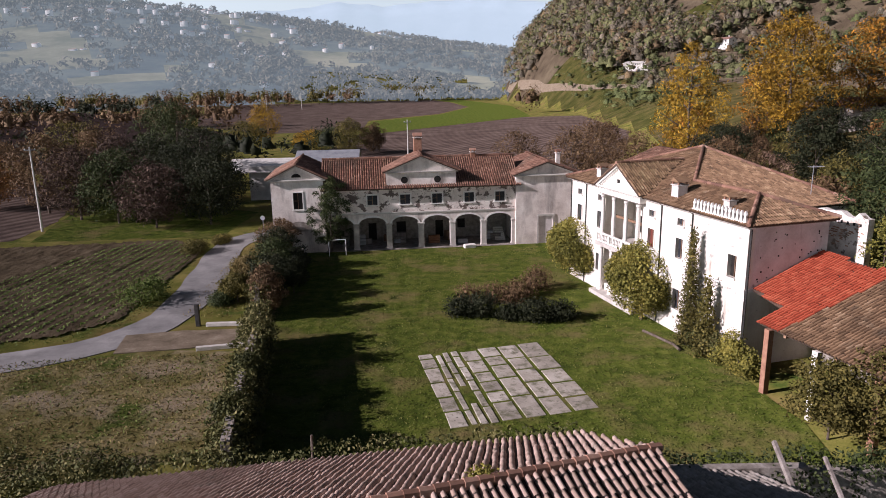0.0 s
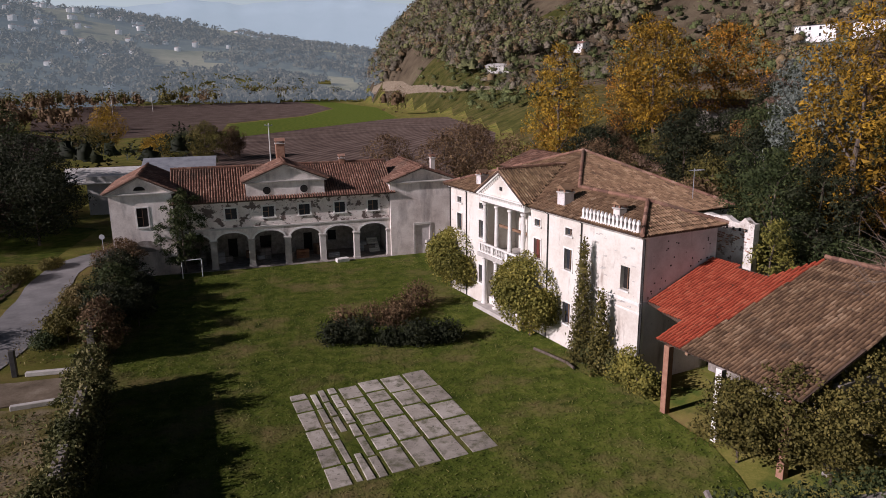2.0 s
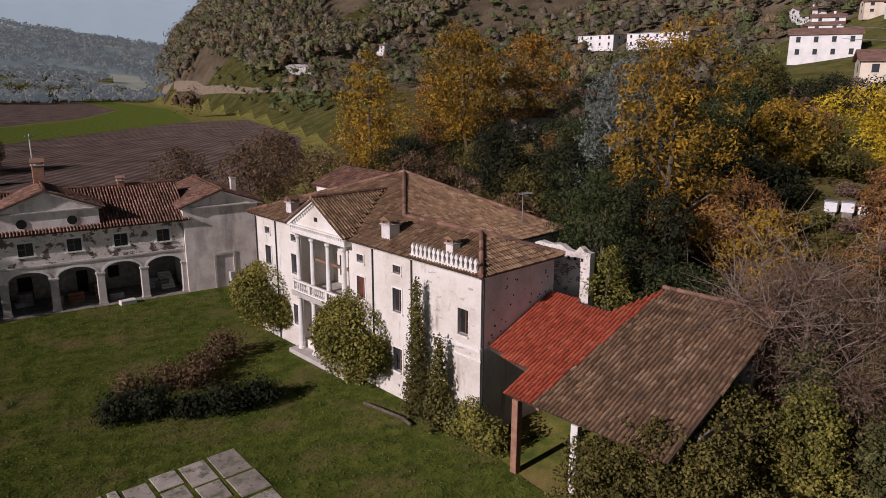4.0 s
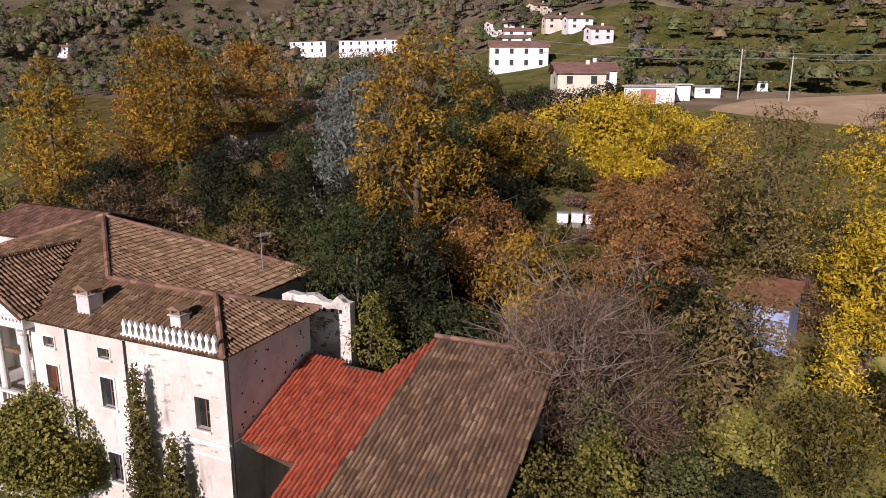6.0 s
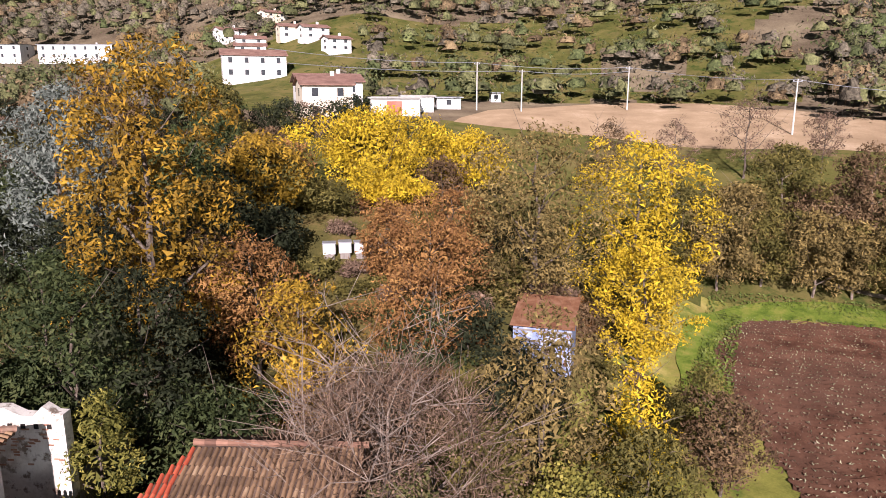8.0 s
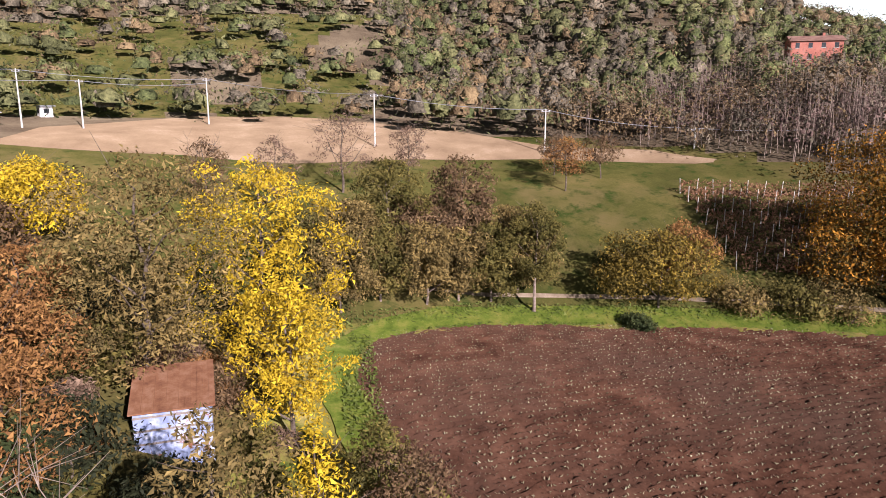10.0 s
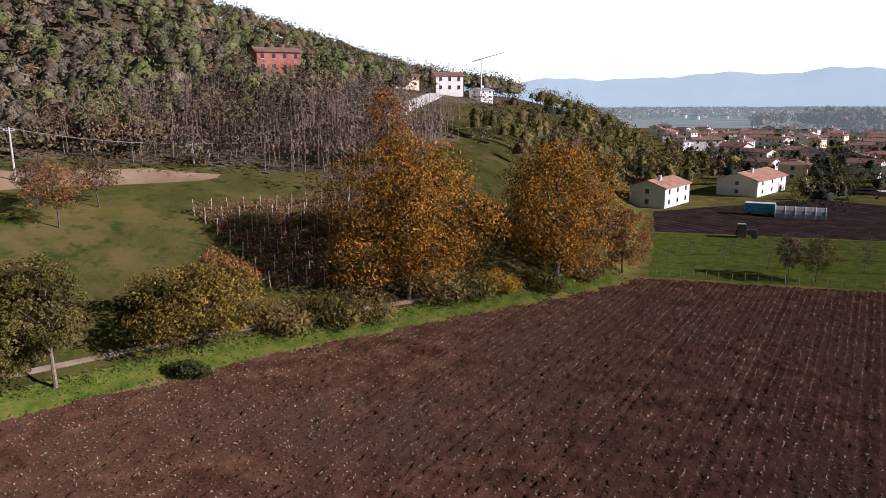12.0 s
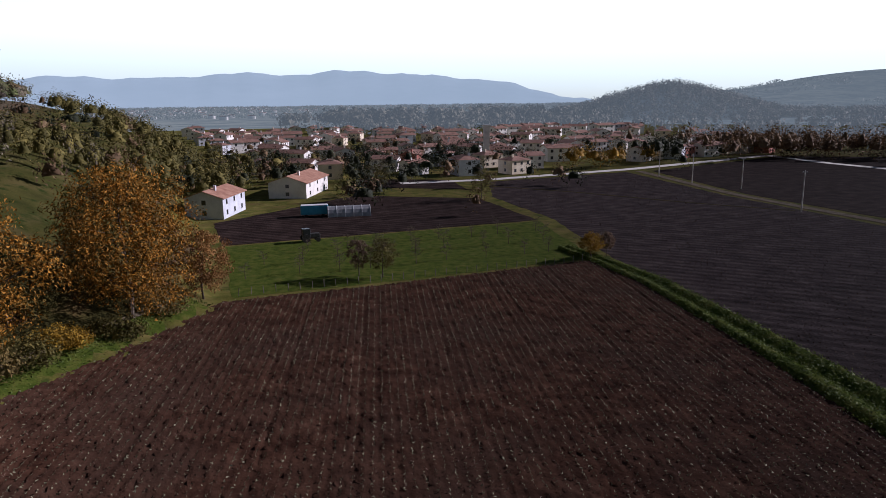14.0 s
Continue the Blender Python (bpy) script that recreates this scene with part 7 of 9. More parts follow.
SLOPE = [
    # x, y, top z, width, leaf, style, label, size
    (42.6, 53.0, 25.5, 10.0, "l_orange", "column", "tall orange-gold autumn tree", 0.34, 9000),
    (50.0, 101.0, 28.0, 15.0, "l_orange", "round", "broad orange autumn tree by the hut", 0.42, 9500),
    (37.5, 106.0, 24.0, 12.0, "l_gold", "round", "golden autumn tree behind the villa", 0.40, 6500),
    (63.0, 104.0, 28.0, 12.0, "l_oak", "round", "rust-brown autumn tree on the slope", 0.42, 6500),
    (77.0, 54.0, 20.5, 17.0, "l_yellow", "round", "broad bright yellow tree", 0.36, 9000),
    (84.0, 46.0, 18.0, 11.0, "l_yellow", "round", "bright yellow tree beside the hives", 0.36, 6000),
    (62.0, 58.5, 18.5, 8.0, "l_gold", "round", "golden tree on the slope", 0.36, 5000),
    (58.0, 64.0, 18.0, 9.0, "l_green", "round", "dark green tree on the slope", 0.36, 5000),
    (62.5, 34.0, 20.0, 11.5, "l_row", "column", "tall brown-olive tree beside the tin hut", 0.32, 8500),
    (70.5, 27.0, 19.0, 11.5, "l_yellow", "column", "tall yellow tree at the field's corner", 0.32, 8000),
    (62.0, 25.5, 11.5, 8.0, "l_yellow", "round", "yellow tree at the field's corner", 0.30, 5500),
    (46.8, 25.0, 9.2, 5.6, "l_yellow", "cone", "small upright yellow tree", 0.24, 3200),
    (64.0, 41.5, 14.5, 6.5, "l_rust", "column", "slim rust-red tree on the slope", 0.28, 3500),
    (46.0, 48.7, 13.4, 8.0, "l_rust", "round", "red-brown shrubby tree behind the villa", 0.28, 4500),
    (42.0, 43.0, 12.4, 7.0, "l_gold", "round", "ochre shrubby tree behind the shed", 0.28, 4200),
    (35.0, 47.5, 14.0, 9.0, "l_dark", "round", "dark evergreen beside the ruined wall", 0.28, 8000),
    (33.5, 42.0, 9.8, 8.5, "l_green", "round", "dark green thicket behind the shed", 0.26, 7000),
    (38.0, 57.0, 13.8, 9.0, "l_green", "round", "dark green tree behind the villa", 0.30, 7000),
    (36.5, 37.5, 9.0, 7.0, "l_brown", "round", "brownish thicket behind the shed", 0.26, 5000),
    (48.5, 66.5, 22.0, 8.5, "l_cedar", "column", "tall blue-grey conifer among autumn trees", 0.34, 5500),
    (53.5, 71.0, 23.0, 7.5, "l_cedar", "column", "blue-grey conifer higher up the slope", 0.34, 4500),
    (50.0, 55.0, 12.5, 7.0, "l_brown", "round", "bare reddish thicket on the slope", 0.28, 4000),
    (36.4, 30.6, 8.2, 4.2, "l_olive", "column", "olive-green tree beside the bare tree", 0.22, 4500),
    (37.6, 27.2, 6.2, 4.6, "l_bush", "round", "yellow-green thicket beside the bare tree", 0.22, 4200),
    (34.6, 26.0, 4.6, 4.4, "l_dark", "round", "dark thicket below the bare tree", 0.22, 4000),
    (57.4, 44.6, 14.0, 5.0, "l_rust", "round", "rust-red tree before the hives", 0.26, 4000),
    (20.8, 34.2, 4.6, 4.6, "l_olive", "round", "yellow-green bush before the shed", 0.18, 6000),
    (24.0, 31.4, 5.0, 5.5, "l_olive", "round", "ivy-grown bush at the shed's corner", 0.18, 7000),
    (32.3, 49.0, 14.2, 7.5, "l_green", "round", "dark green tree leaning over the ruined wall", 0.26, 8000),
    (29.6, 44.8, 10.6, 3.8, "l_bush", "round", "yellow-green climber beside the ruined wall", 0.2, 4500),
    (44.0, 31.0, 9.4, 6.5, "l_dark", "round", "dark tree before the tin hut", 0.26, 5500),
    (72.5, 51.5, 14.5, 10.0, "l_yellow", "round", "yellow tree above the hives", 0.32, 6500),
    (66.5, 55.0, 14.0, 8.0, "l_olive", "round", "olive tree above the hives", 0.32, 4500),
    (40.3, 28.9, 12.2, 7.0, "l_row", "round", "dark green tree by the tin hut", 0.26, 5000),
    (40.5, 24.0, 7.0, 5.5, "l_olive", "round", "thicket at the edge of the field", 0.24, 4500),
    (48.0, 20.3, 6.2, 5.6, "l_brown", "round", "brown-leaved young tree at the field's edge", 0.24, 3800),
    (51.0, 21.5, 6.5, 4.5, "l_olive", "round", "olive shrub at the field's edge", 0.24, 3200),
    (51.0, 39.5, 11.0, 8.5, "l_rust", "round", "rusty shrubby tree below the hives", 0.26, 4200),
    (57.5, 41.0, 13.0, 9.5, "l_rust", "round", "rust-orange tree before the hives", 0.28, 4500),
    (30.2, 30.8, 6.6, 4.0, "l_bush", "round", "yellowing ivy-grown bush beside the shed", 0.2, 4500),
    (33.4, 28.6, 5.4, 4.4, "l_ivy", "round", "tangled ivy thicket beside the shed", 0.2, 4500),
    (32.0, 32.4, 8.0, 3.4, "l_ivy", "column", "ivy-clad trunk beside the shed", 0.2, 4200),
    (27.0, 33.2, 6.6, 6.6, "l_olive", "round", "yellowish climber heaped on the shed's end", 0.2, 6500),
    (22.4, 32.8, 5.8, 4.8, "l_olive", "round", "yellow-green bramble before the shed", 0.18, 4500),
    (31.0, 22.5, 4.5, 6.0, "l_dark", "round", "dark thicket by the near wall", 0.22, 5000),
    (37.0, 19.0, 4.0, 5.5, "l_green", "round", "dark thicket at the field's edge", 0.22, 4000),
    (70.0, 70.0, 20.0, 8.0, "l_green", "round", "green tree below the hillside houses", 0.4, 4000),
    (84.0, 60.0, 19.0, 7.0, "l_gold", "round", "gold tree below the houses", 0.4, 3500),
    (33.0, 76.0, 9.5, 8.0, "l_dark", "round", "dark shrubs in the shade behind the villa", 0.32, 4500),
    (36.0, 88.0, 12.0, 9.0, "l_brown", "round", "brown-leaved tree behind the villa", 0.34, 4500),
    (28.0, 99.0, 12.0, 10.0, "l_brown", "round", "reddish thicket behind the villa", 0.34, 4500),
    (20.0, 106.0, 12.5, 10.0, "l_brown", "round", "reddish thicket behind the farm wing", 0.34, 4000),
    (12.5, 112.0, 11.5, 9.0, "l_brown", "round", "rust-coloured thicket behind the farm wing", 0.34, 4000),
    (26.0, 118.0, 13.0, 11.0, "l_brown", "round", "reddish thicket behind the farm wing", 0.36, 4000),
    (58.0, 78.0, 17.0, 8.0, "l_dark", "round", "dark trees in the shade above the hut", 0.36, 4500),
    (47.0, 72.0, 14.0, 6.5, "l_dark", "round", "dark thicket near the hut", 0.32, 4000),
    (72.0, 86.0, 24.0, 9.0, "l_brown", "round", "brown trees above the hut", 0.40, 4000),
    (82.0, 78.0, 24.0, 8.0, "l_olive", "round", "olive tree on the slope", 0.40, 3500),
    (30.0, 128.0, 12.0, 10.0, "l_brown", "round", "thicket on the slope's foot", 0.40, 3500),
    (42.0, 118.0, 16.0, 10.0, "l_oak", "round", "rusty trees on the slope", 0.40, 4000),
    # dark-leaved trees added to darken the ground around the hut
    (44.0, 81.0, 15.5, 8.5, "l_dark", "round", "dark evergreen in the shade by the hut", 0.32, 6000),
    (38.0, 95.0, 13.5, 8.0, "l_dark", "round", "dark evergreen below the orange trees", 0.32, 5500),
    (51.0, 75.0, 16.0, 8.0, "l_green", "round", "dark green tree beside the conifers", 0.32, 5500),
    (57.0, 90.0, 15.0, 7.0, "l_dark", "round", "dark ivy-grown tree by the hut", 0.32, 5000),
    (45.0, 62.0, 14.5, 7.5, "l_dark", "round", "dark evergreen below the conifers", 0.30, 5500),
    (54.0, 116.0, 21.0, 10.0, "l_oak", "round", "golden trees on the slope", 0.40, 4000),
]
for k, (x, y, top, w, leaf, style, lab, size, n) in enumerate(SLOPE):
    base = ground_at(x, y)
    h = max(top - base, 2.5)
    tree("tree", (x, y, base), h, w, h * (0.10 if style != "cone" else 0.05), leaf, lab, style, int(n * 1.08), size * 0.9, 18, 100 + k)
# undergrowth that closes the slope between the trees
FILL = []
for k, (leaf, lab) in enumerate((("l_brown", "brown leafless thicket on the slope"), ("l_olive", "olive-green thicket on the slope"), ("l_dark", "dark green thicket on the slope"), ("l_rust", "rust-red autumn thicket on the slope"), ("l_green", "green bushy thicket on the slope"), ("l_twig", "grey-brown twiggy thicket on the slope"))):
    FILL.append(tree("thicket", at_ground(40 + k * 4, 72 + k * 3), 6.0, 7.0, 0.4, leaf, lab, "round", 1600, 0.37, 14, 160 + k, group="thickets on the slope", category="thicket", boughs=0))
rg = random.Random(99)
spots = []
while len(spots) < 135:
    x, y = rg.uniform(30, 108), rg.uniform(24, 135)
    sd = float(foot_distance(np.array([x]), np.array([y]))[0])
    if sd < 1.5 or sd > 62 or (y < 48 and x > 60 + (y - 24) * 0.9) or math.hypot(x - 62, y - 49) < 5 or math.hypot(x - 70, y - 51) < 8 or math.hypot(x - 58.9, y - 32.4) < 4.2 or math.hypot(x - 65, y - 105.8) < 6 or (y > 58 and abs((x - 7) * 0.825 - (y - 21) * 0.566) < 5.5):
        continue
    if inside(np.array([x]), np.array([y]), [(50, 40), (56, 36), (66, 49), (58, 52)])[0]:
        continue
    if spots and min(math.hypot(x - a, y - b) for a, b in spots) < 2.7:
        continue
    spots.append((x, y))
    sc = rg.uniform(0.65, 1.25) * (0.8 if sd < 15 or y > 62 else 1.0)
    # beyond y 62 mostly dark leaves: dark foliage, and the shade below it
    pick_leaf = rg.choice((0, 0, 1, 2, 2, 3, 4, 5) if y < 62 else (2, 2, 4, 2, 1, 0, 5))
    copy_thing(FILL[pick_leaf], pose(x, y, ground_at(x, y) - 0.2, 0, 0, rg.uniform(0, 360)) @ Matrix.Diagonal((sc * rg.uniform(0.9, 1.2), sc * rg.uniform(0.9, 1.2), sc, 1)))
rg = random.Random(55)
low = [shrub("low_shrub", at_ground(52.0 + 3 * k, 40.0 + 2.5 * k), [((0, 0, 0.7), (1.3, 1.3, 0.9)), ((1.0, 0.4, 0.5), (0.9, 0.9, 0.7)), ((-0.8, 0.5, 0.5), (1.0, 0.9, 0.7))], lf, lab, 900, 0.22, 560 + k, "low shrubs on the slope") for k, (lf, lab) in enumerate((("l_twig", "low leafless shrub on the slope"), ("l_rust", "low rust-brown shrub on the slope"), ("l_olive", "low olive-green shrub on the slope")))]
for _ in range(70):
    x, y = rg.uniform(44, 72), rg.uniform(22.5, 56)
    if ground_at(x, y) < 0.3 or math.hypot(x - 58.9, y - 32.4) < 3.6 or (x > 62 and y < 30) or (abs((x - 62.2) * 0.9 + (y - 48.6) * 0.44) < 1.4 and abs((x - 62.2) * -0.44 + (y - 48.6) * 0.9) < 4):
        continue
    sc = rg.uniform(0.8, 1.5)
    copy_thing(rg.choice(low), pose(x, y, ground_at(x, y), 0, 0, rg.uniform(0, 360)) @ Matrix.Diagonal((sc, sc, sc * rg.uniform(0.7, 1.0), 1)))
# the bare tree beside the shed
bare = tree("bare_tree", at_ground(34.0, 34.3), 11.5, 12.0, 1.6, "l_twig", "big bare tree with pale spreading branches", "round", 7000, 0.12, 26, 200, "bark_pale", 170, boughs=24)

rngt = np.random.default_rng(202)
pts, nr_ = blob_points(rngt, crown_blobs(rngt, 11.5, 12.0, 1.6, 34, "round"), 13000, 0.9)
way = nr_ * 0.6 + pts * np.array([0.05, 0.05, 0.0]) + np.array([0, 0, 0.35]) + rngt.normal(0, 0.35, pts.shape)
way /= np.linalg.norm(way, axis=1, keepdims=True)
side_ = np.cross(way, rngt.normal(0, 1, pts.shape))
side_ /= np.linalg.norm(side_, axis=1, keepdims=True)
long_ = rngt.uniform(0.25, 0.8, (len(pts), 1))
v = np.stack([pts - side_ * 0.02, pts + side_ * 0.02, pts + way * long_], 1).reshape(-1, 3)
data_object("brushwood", v, np.arange(len(v)).reshape(-1, 3), M["l_twig"], bare)

# rows of trees along the field
ROW = [(90.5, 20.5, 9.0, 7.5, "l_row"), (88.6, 15.0, 8.5, 7.0, "l_olive"), (87.8, 6.5, 8.0, 6.5, "l_row"), (87.6, -0.2, 7.5, 6.5, "l_row"), (91.5, 9.5, 9.5, 7.0, "l_brown"), (87.3, 19.3, 9.0, 7.5, "l_row"), (92.0, 13.5, 13.5, 6.5, "l_olive"), (87.6, 10.2, 9.0, 7.0, "l_row"), (91.5, 5.0, 13.5, 6.5, "l_brown"), (87.2, 3.0, 8.5, 6.5, "l_olive"), (91.0, 17.5, 10.0, 7.0, "l_row"), (88.5, 23.5, 10.0, 7.0, "l_olive"), (90.5, 0.5, 8.5, 6.5, "l_row")]
for k, (x, y, h, w, leaf) in enumerate(ROW):
    tree("field_tree", at_ground(x, y), h, w * 1.3, 0.7, leaf, "brownish tree with a pale leaning trunk along the field", "column", 9500, 0.32, 20, 220 + k, "bark_pale", group="row of trees along the field")
tree("field_tree", at_ground(84.3, -0.9), 12.0, 7.2, 2.4, "l_olive", "grey-green round-headed tree on a pale trunk", "round", 8000, 0.26, 14, 231, "bark_pale")
tree("field_tree", at_ground(81.0, -13.8), 8.6, 13.0, 0.6, "l_hedge", "low spreading olive-gold tree", "round", 9500, 0.32, 20, 232)
tree("field_tree", at_ground(82.5, -17.0), 8.2, 8.5, 1.6, "l_rust", "low brown-leaved tree along the field", "round", 4500, 0.26, 14, 233)
tree("oak", at_ground(73.0, -37.0), 19.8, 20.5, 0.5, "l_oak", "great spreading oak in brown-orange leaf", "round", 27000, 0.32, 36, 234)
tree("oak", at_ground(76.5, -43.5), 13.5, 11.0, 2.0, "l_olive", "olive-leaved oak beside the great oak", "round", 6500, 0.34, 18, 238)
tree("oak", at_ground(62.8, -57.0), 18.0, 18.0, 0.4, "l_oak", "tall orange oak at the field's edge", "round", 21000, 0.32, 34, 235)
tree("oak", at_ground(57.5, -68.5), 9.8, 8.0, 0.8, "l_rust", "rust-red bushy tree at the field's corner", "round", 7000, 0.28, 18, 236)
tree("oak", at_ground(67.5, -63.0), 13.0, 11.0, 1.4, "l_olive", "olive-brown tree behind the oaks", "round", 6500, 0.32, 18, 237)
tree("oak", at_ground(62.0, -64.5), 10.0, 9.0, 1.0, "l_brown", "brown bushy tree behind the oaks", "round", 5000, 0.30, 16, 240)
tree("oak", at_ground(95.0, -62.0), 13.0, 9.0, 1.6, "l_rust", "rust-brown tree on the slope", "round", 4000, 0.34, 14, 239)
for k, (x, y, r, h, lf) in enumerate(((78.0, -21.5, 2.6, 4.2, "l_row"), (75.5, -26.5, 2.8, 4.4, "l_olive"), (68.5, -43.0, 2.8, 3.8, "l_olive"), (66.5, -47.5, 2.2, 2.8, "l_gold"), (74.0, -30.0, 3.0, 4.6, "l_row"), (62.5, -52.5, 2.2, 3.0, "l_olive"), (78.5, -10.0, 1.4, 1.6, "l_green"), (70.5, -39.5, 3.0, 4.2, "l_row"), (60.5, -60.0, 2.6, 3.6, "l_row"), (78.0, -34.0, 3.2, 4.5, "l_row"), (72.0, -50.0, 3.2, 4.5, "l_olive"), (64.0, -62.0, 3.0, 4.5, "l_rust"))):
    shrub("field_shrub", at_ground(x, y), [((0, 0, h * 0.4), (r, r, h * 0.6)), ((r * 0.8, 0.5, h * 0.35), (r * 0.7, r * 0.7, h * 0.5)), ((-r * 0.7, -0.6, h * 0.3), (r * 0.7, r * 0.7, h * 0.45))], lf, "autumn shrub at the field's edge", 2200, 0.24, 250 + k, "shrubs along the field")
# trees above the stubble field
for k, (x, y, h, w, lf) in enumerate(((107.0, -14.5, 7.5, 7.0, "l_rust"), (111.0, -22.0, 6.5, 6.5, "l_brown"), (114.5, -16.0, 6.0, 5.5, "l_brown"), (112.0, 16.0, 11.0, 9.0, "l_twig"), (116.0, 6.0, 8.0, 6.0, "l_twig"), (103.0, 33.0, 9.0, 7.0, "l_brown"), (104.0, 25.0, 10.0, 6.0, "l_twig"))):
    tree("orchard_tree", at_ground(x, y), h, w, 1.6, lf, "thin autumn tree beside the stubble field", "round", 2200, 0.26, 12, 270 + k, twigs=40, group="trees by the stubble field")
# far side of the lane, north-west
NW = [(-33, 97, 10, 9, "l_dark"), (-40, 95, 9, 9, "l_brown_shade"), (-47, 99, 11, 10, "l_green"), (-54, 102, 11, 9, "l_brown_shade"), (-39, 104, 11, 10, "l_dark"), (-45, 109, 12, 11, "l_dark"), (-34, 106, 10.5, 7, "l_dark"), (-52, 112, 12, 10, "l_brown_shade"), (-40, 116, 13, 10, "l_dark"), (-62, 108, 12.5, 10, "l_brown"), (-58, 118, 13, 9, "l_brown"), (-48, 128, 17, 10, "l_green"), (-54, 134, 16, 9, "l_green"), (-66, 126, 14, 10, "l_olive"), (-57, 228, 13.5, 9.5, "l_gold"), (-62, 222, 8, 12, "l_olive"), (-25, 190, 10, 9, "l_olive"), (-31, 200, 7, 14, "l_green"), (-38, 205, 6, 12, "l_gold"), (-19, 196, 8, 7, "l_brown"), (-74, 112, 9, 9, "l_rust"), (-80, 128, 10, 10, "l_brown")]
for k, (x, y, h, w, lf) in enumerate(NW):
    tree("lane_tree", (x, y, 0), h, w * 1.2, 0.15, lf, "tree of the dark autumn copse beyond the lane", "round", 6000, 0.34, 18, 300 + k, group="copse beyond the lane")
for k, (x, y, r, h, lf) in enumerate(((-27.5, 60.5, 2.2, 2.6, "l_weed"), (-29.4, 79.5, 1.5, 1.8, "l_olive"), (-21.6, 72, 1.3, 1.4, "l_olive"), (-20.4, 66, 1.4, 1.5, "l_olive"), (-20.2, 60, 1.2, 1.2, "l_green"), (-27.8, 84.5, 1.1, 1.2, "l_olive"))):
    shrub("lane_shrub", (x, y, 0), [((0, 0, h * 0.4), (r, r * 1.3, h * 0.6)), ((0.4, r * 0.9, h * 0.35), (r * 0.7, r * 0.8, h * 0.5))], lf, "roadside bush by the lane", 2400, 0.17, 330 + k, "bushes by the lane")
# meadow trees
for k, (x, y, h, w, lf) in enumerate(((33.5, -79.2, 6.2, 5.2, "l_olive"), (37.2, -80.5, 5.8, 4.0, "l_twig"), (-1.0, -87.5, 4.6, 4.4, "l_gold"), (-4.5, -90.0, 4.0, 3.2, "l_twig"), (8.5, -160, 8, 7, "l_olive"), (36.0, -178, 9, 8, "l_olive"))):
    tree("meadow_tree", (x, y, 0), h, w, 1.0, lf, "small thin tree at the edge of the meadow", "round", 3800, 0.2, 12, 350 + k, twigs=50, group="meadow trees")
proto = tree("fruit_tree", (28.0, -98.0, 0), 2.6, 2.2, 0.8, "l_twig", "young leafless fruit tree in the meadow", "round", 160, 0.1, 8, 360, twigs=30, group="young fruit trees", boughs=6)
rg = random.Random(6)
for k in range(26):
    x, y = 4 + (k % 9) * 6.2 + rg.uniform(-1, 1), -95 - (k // 9) * 9 - (k % 9) * -1.8 + rg.uniform(-1, 1)
    s = rg.uniform(0.75, 1.2)
    copy_thing(proto, pose(x, y, 0, 0, 0, rg.uniform(0, 360)) @ Matrix.Diagonal((s, s, s, 1)))

# ---- woods on the hill and far copses ----


def woods(name, xs, ys, hs, ws, material, label, quads, size, seed, core=0.27):
    """Trees of a wood: each a lumpy crown, with loose sprays of leaves all over it."""
    rng = np.random.default_rng(seed)
    n = len(xs)
    zs = land(xs, ys)
    wide = np.sqrt(ws / 7.0)
    # the crown: rings of uneven radius below a top
    pol, seg = np.radians([30, 65, 105]), 6
    ph = rng.uniform(0, 6.28, (n, 1, 1))
    an = np.arange(seg)[None, None] * math.tau / seg + ph + np.arange(3)[None, :, None] * 0.45
    lump = rng.uniform(0.5, 1.1, (n, 3, seg)) * core
    rr, zz = np.sin(pol)[None, :, None] * lump, np.cos(pol)[None, :, None] * lump
    ring = np.stack([xs[:, None, None] + ws[:, None, None] * rr * np.cos(an), ys[:, None, None] + ws[:, None, None] * rr * np.sin(an), (zs + hs * 0.46)[:, None, None] + hs[:, None, None] * zz], -1).reshape(n, 3 * seg, 3)
    top = np.stack([xs, ys, zs + hs * (0.46 + core * rng.uniform(0.75, 1.05, n))], -1)[:, None]
    cv = np.concatenate([top, ring], 1)
    j = np.arange(seg)
    fan = [np.stack([np.zeros(seg, int), 1 + j, 1 + (j + 1) % seg], -1)]
    for k in range(2):
        p, q = 1 + k * seg, 1 + (k + 1) * seg
        fan += [np.stack([p + j, q + j, q + (j + 1) % seg], -1), np.stack([p + j, q + (j + 1) % seg, p + (j + 1) % seg], -1)]
    fan = np.concatenate(fan)
    cf = (fan[None] + (np.arange(n) * (1 + 3 * seg))[:, None, None]).reshape(-1, 3)
    # the leaves
    m = max(int(quads * 0.78), 8)
    d = rng.normal(0, 1, (n, m, 3))
    d /= np.linalg.norm(d, axis=2, keepdims=True)
    d[:, :, 2] = np.where(rng.random((n, m)) < 0.6, np.abs(d[:, :, 2]), d[:, :, 2])
    c = np.stack([xs, ys, zs + hs * 0.46], -1)[:, None] + d * rng.uniform(0.66, 1.12, (n, m, 1)) * np.stack([ws, ws, hs], -1)[:, None] * 0.47
    v, q = leaf_tris(rng, c.reshape(-1, 3), d.reshape(-1, 3), (np.repeat(np.maximum(wide, 0.8), m) * size * 1.15)[:, None], 0.4)
    ob = data_object(name, np.concatenate([cv.reshape(-1, 3), v]), np.concatenate([cf, q + len(cv) * (1 + 3 * seg)]), material)
    smooth = np.zeros(len(cf) + len(q), bool)
    smooth[:len(cf)] = True
    ob.data.polygons.foreach_set("use_smooth", smooth)
    return tagged(ob, label, "woods", kind="stuff")


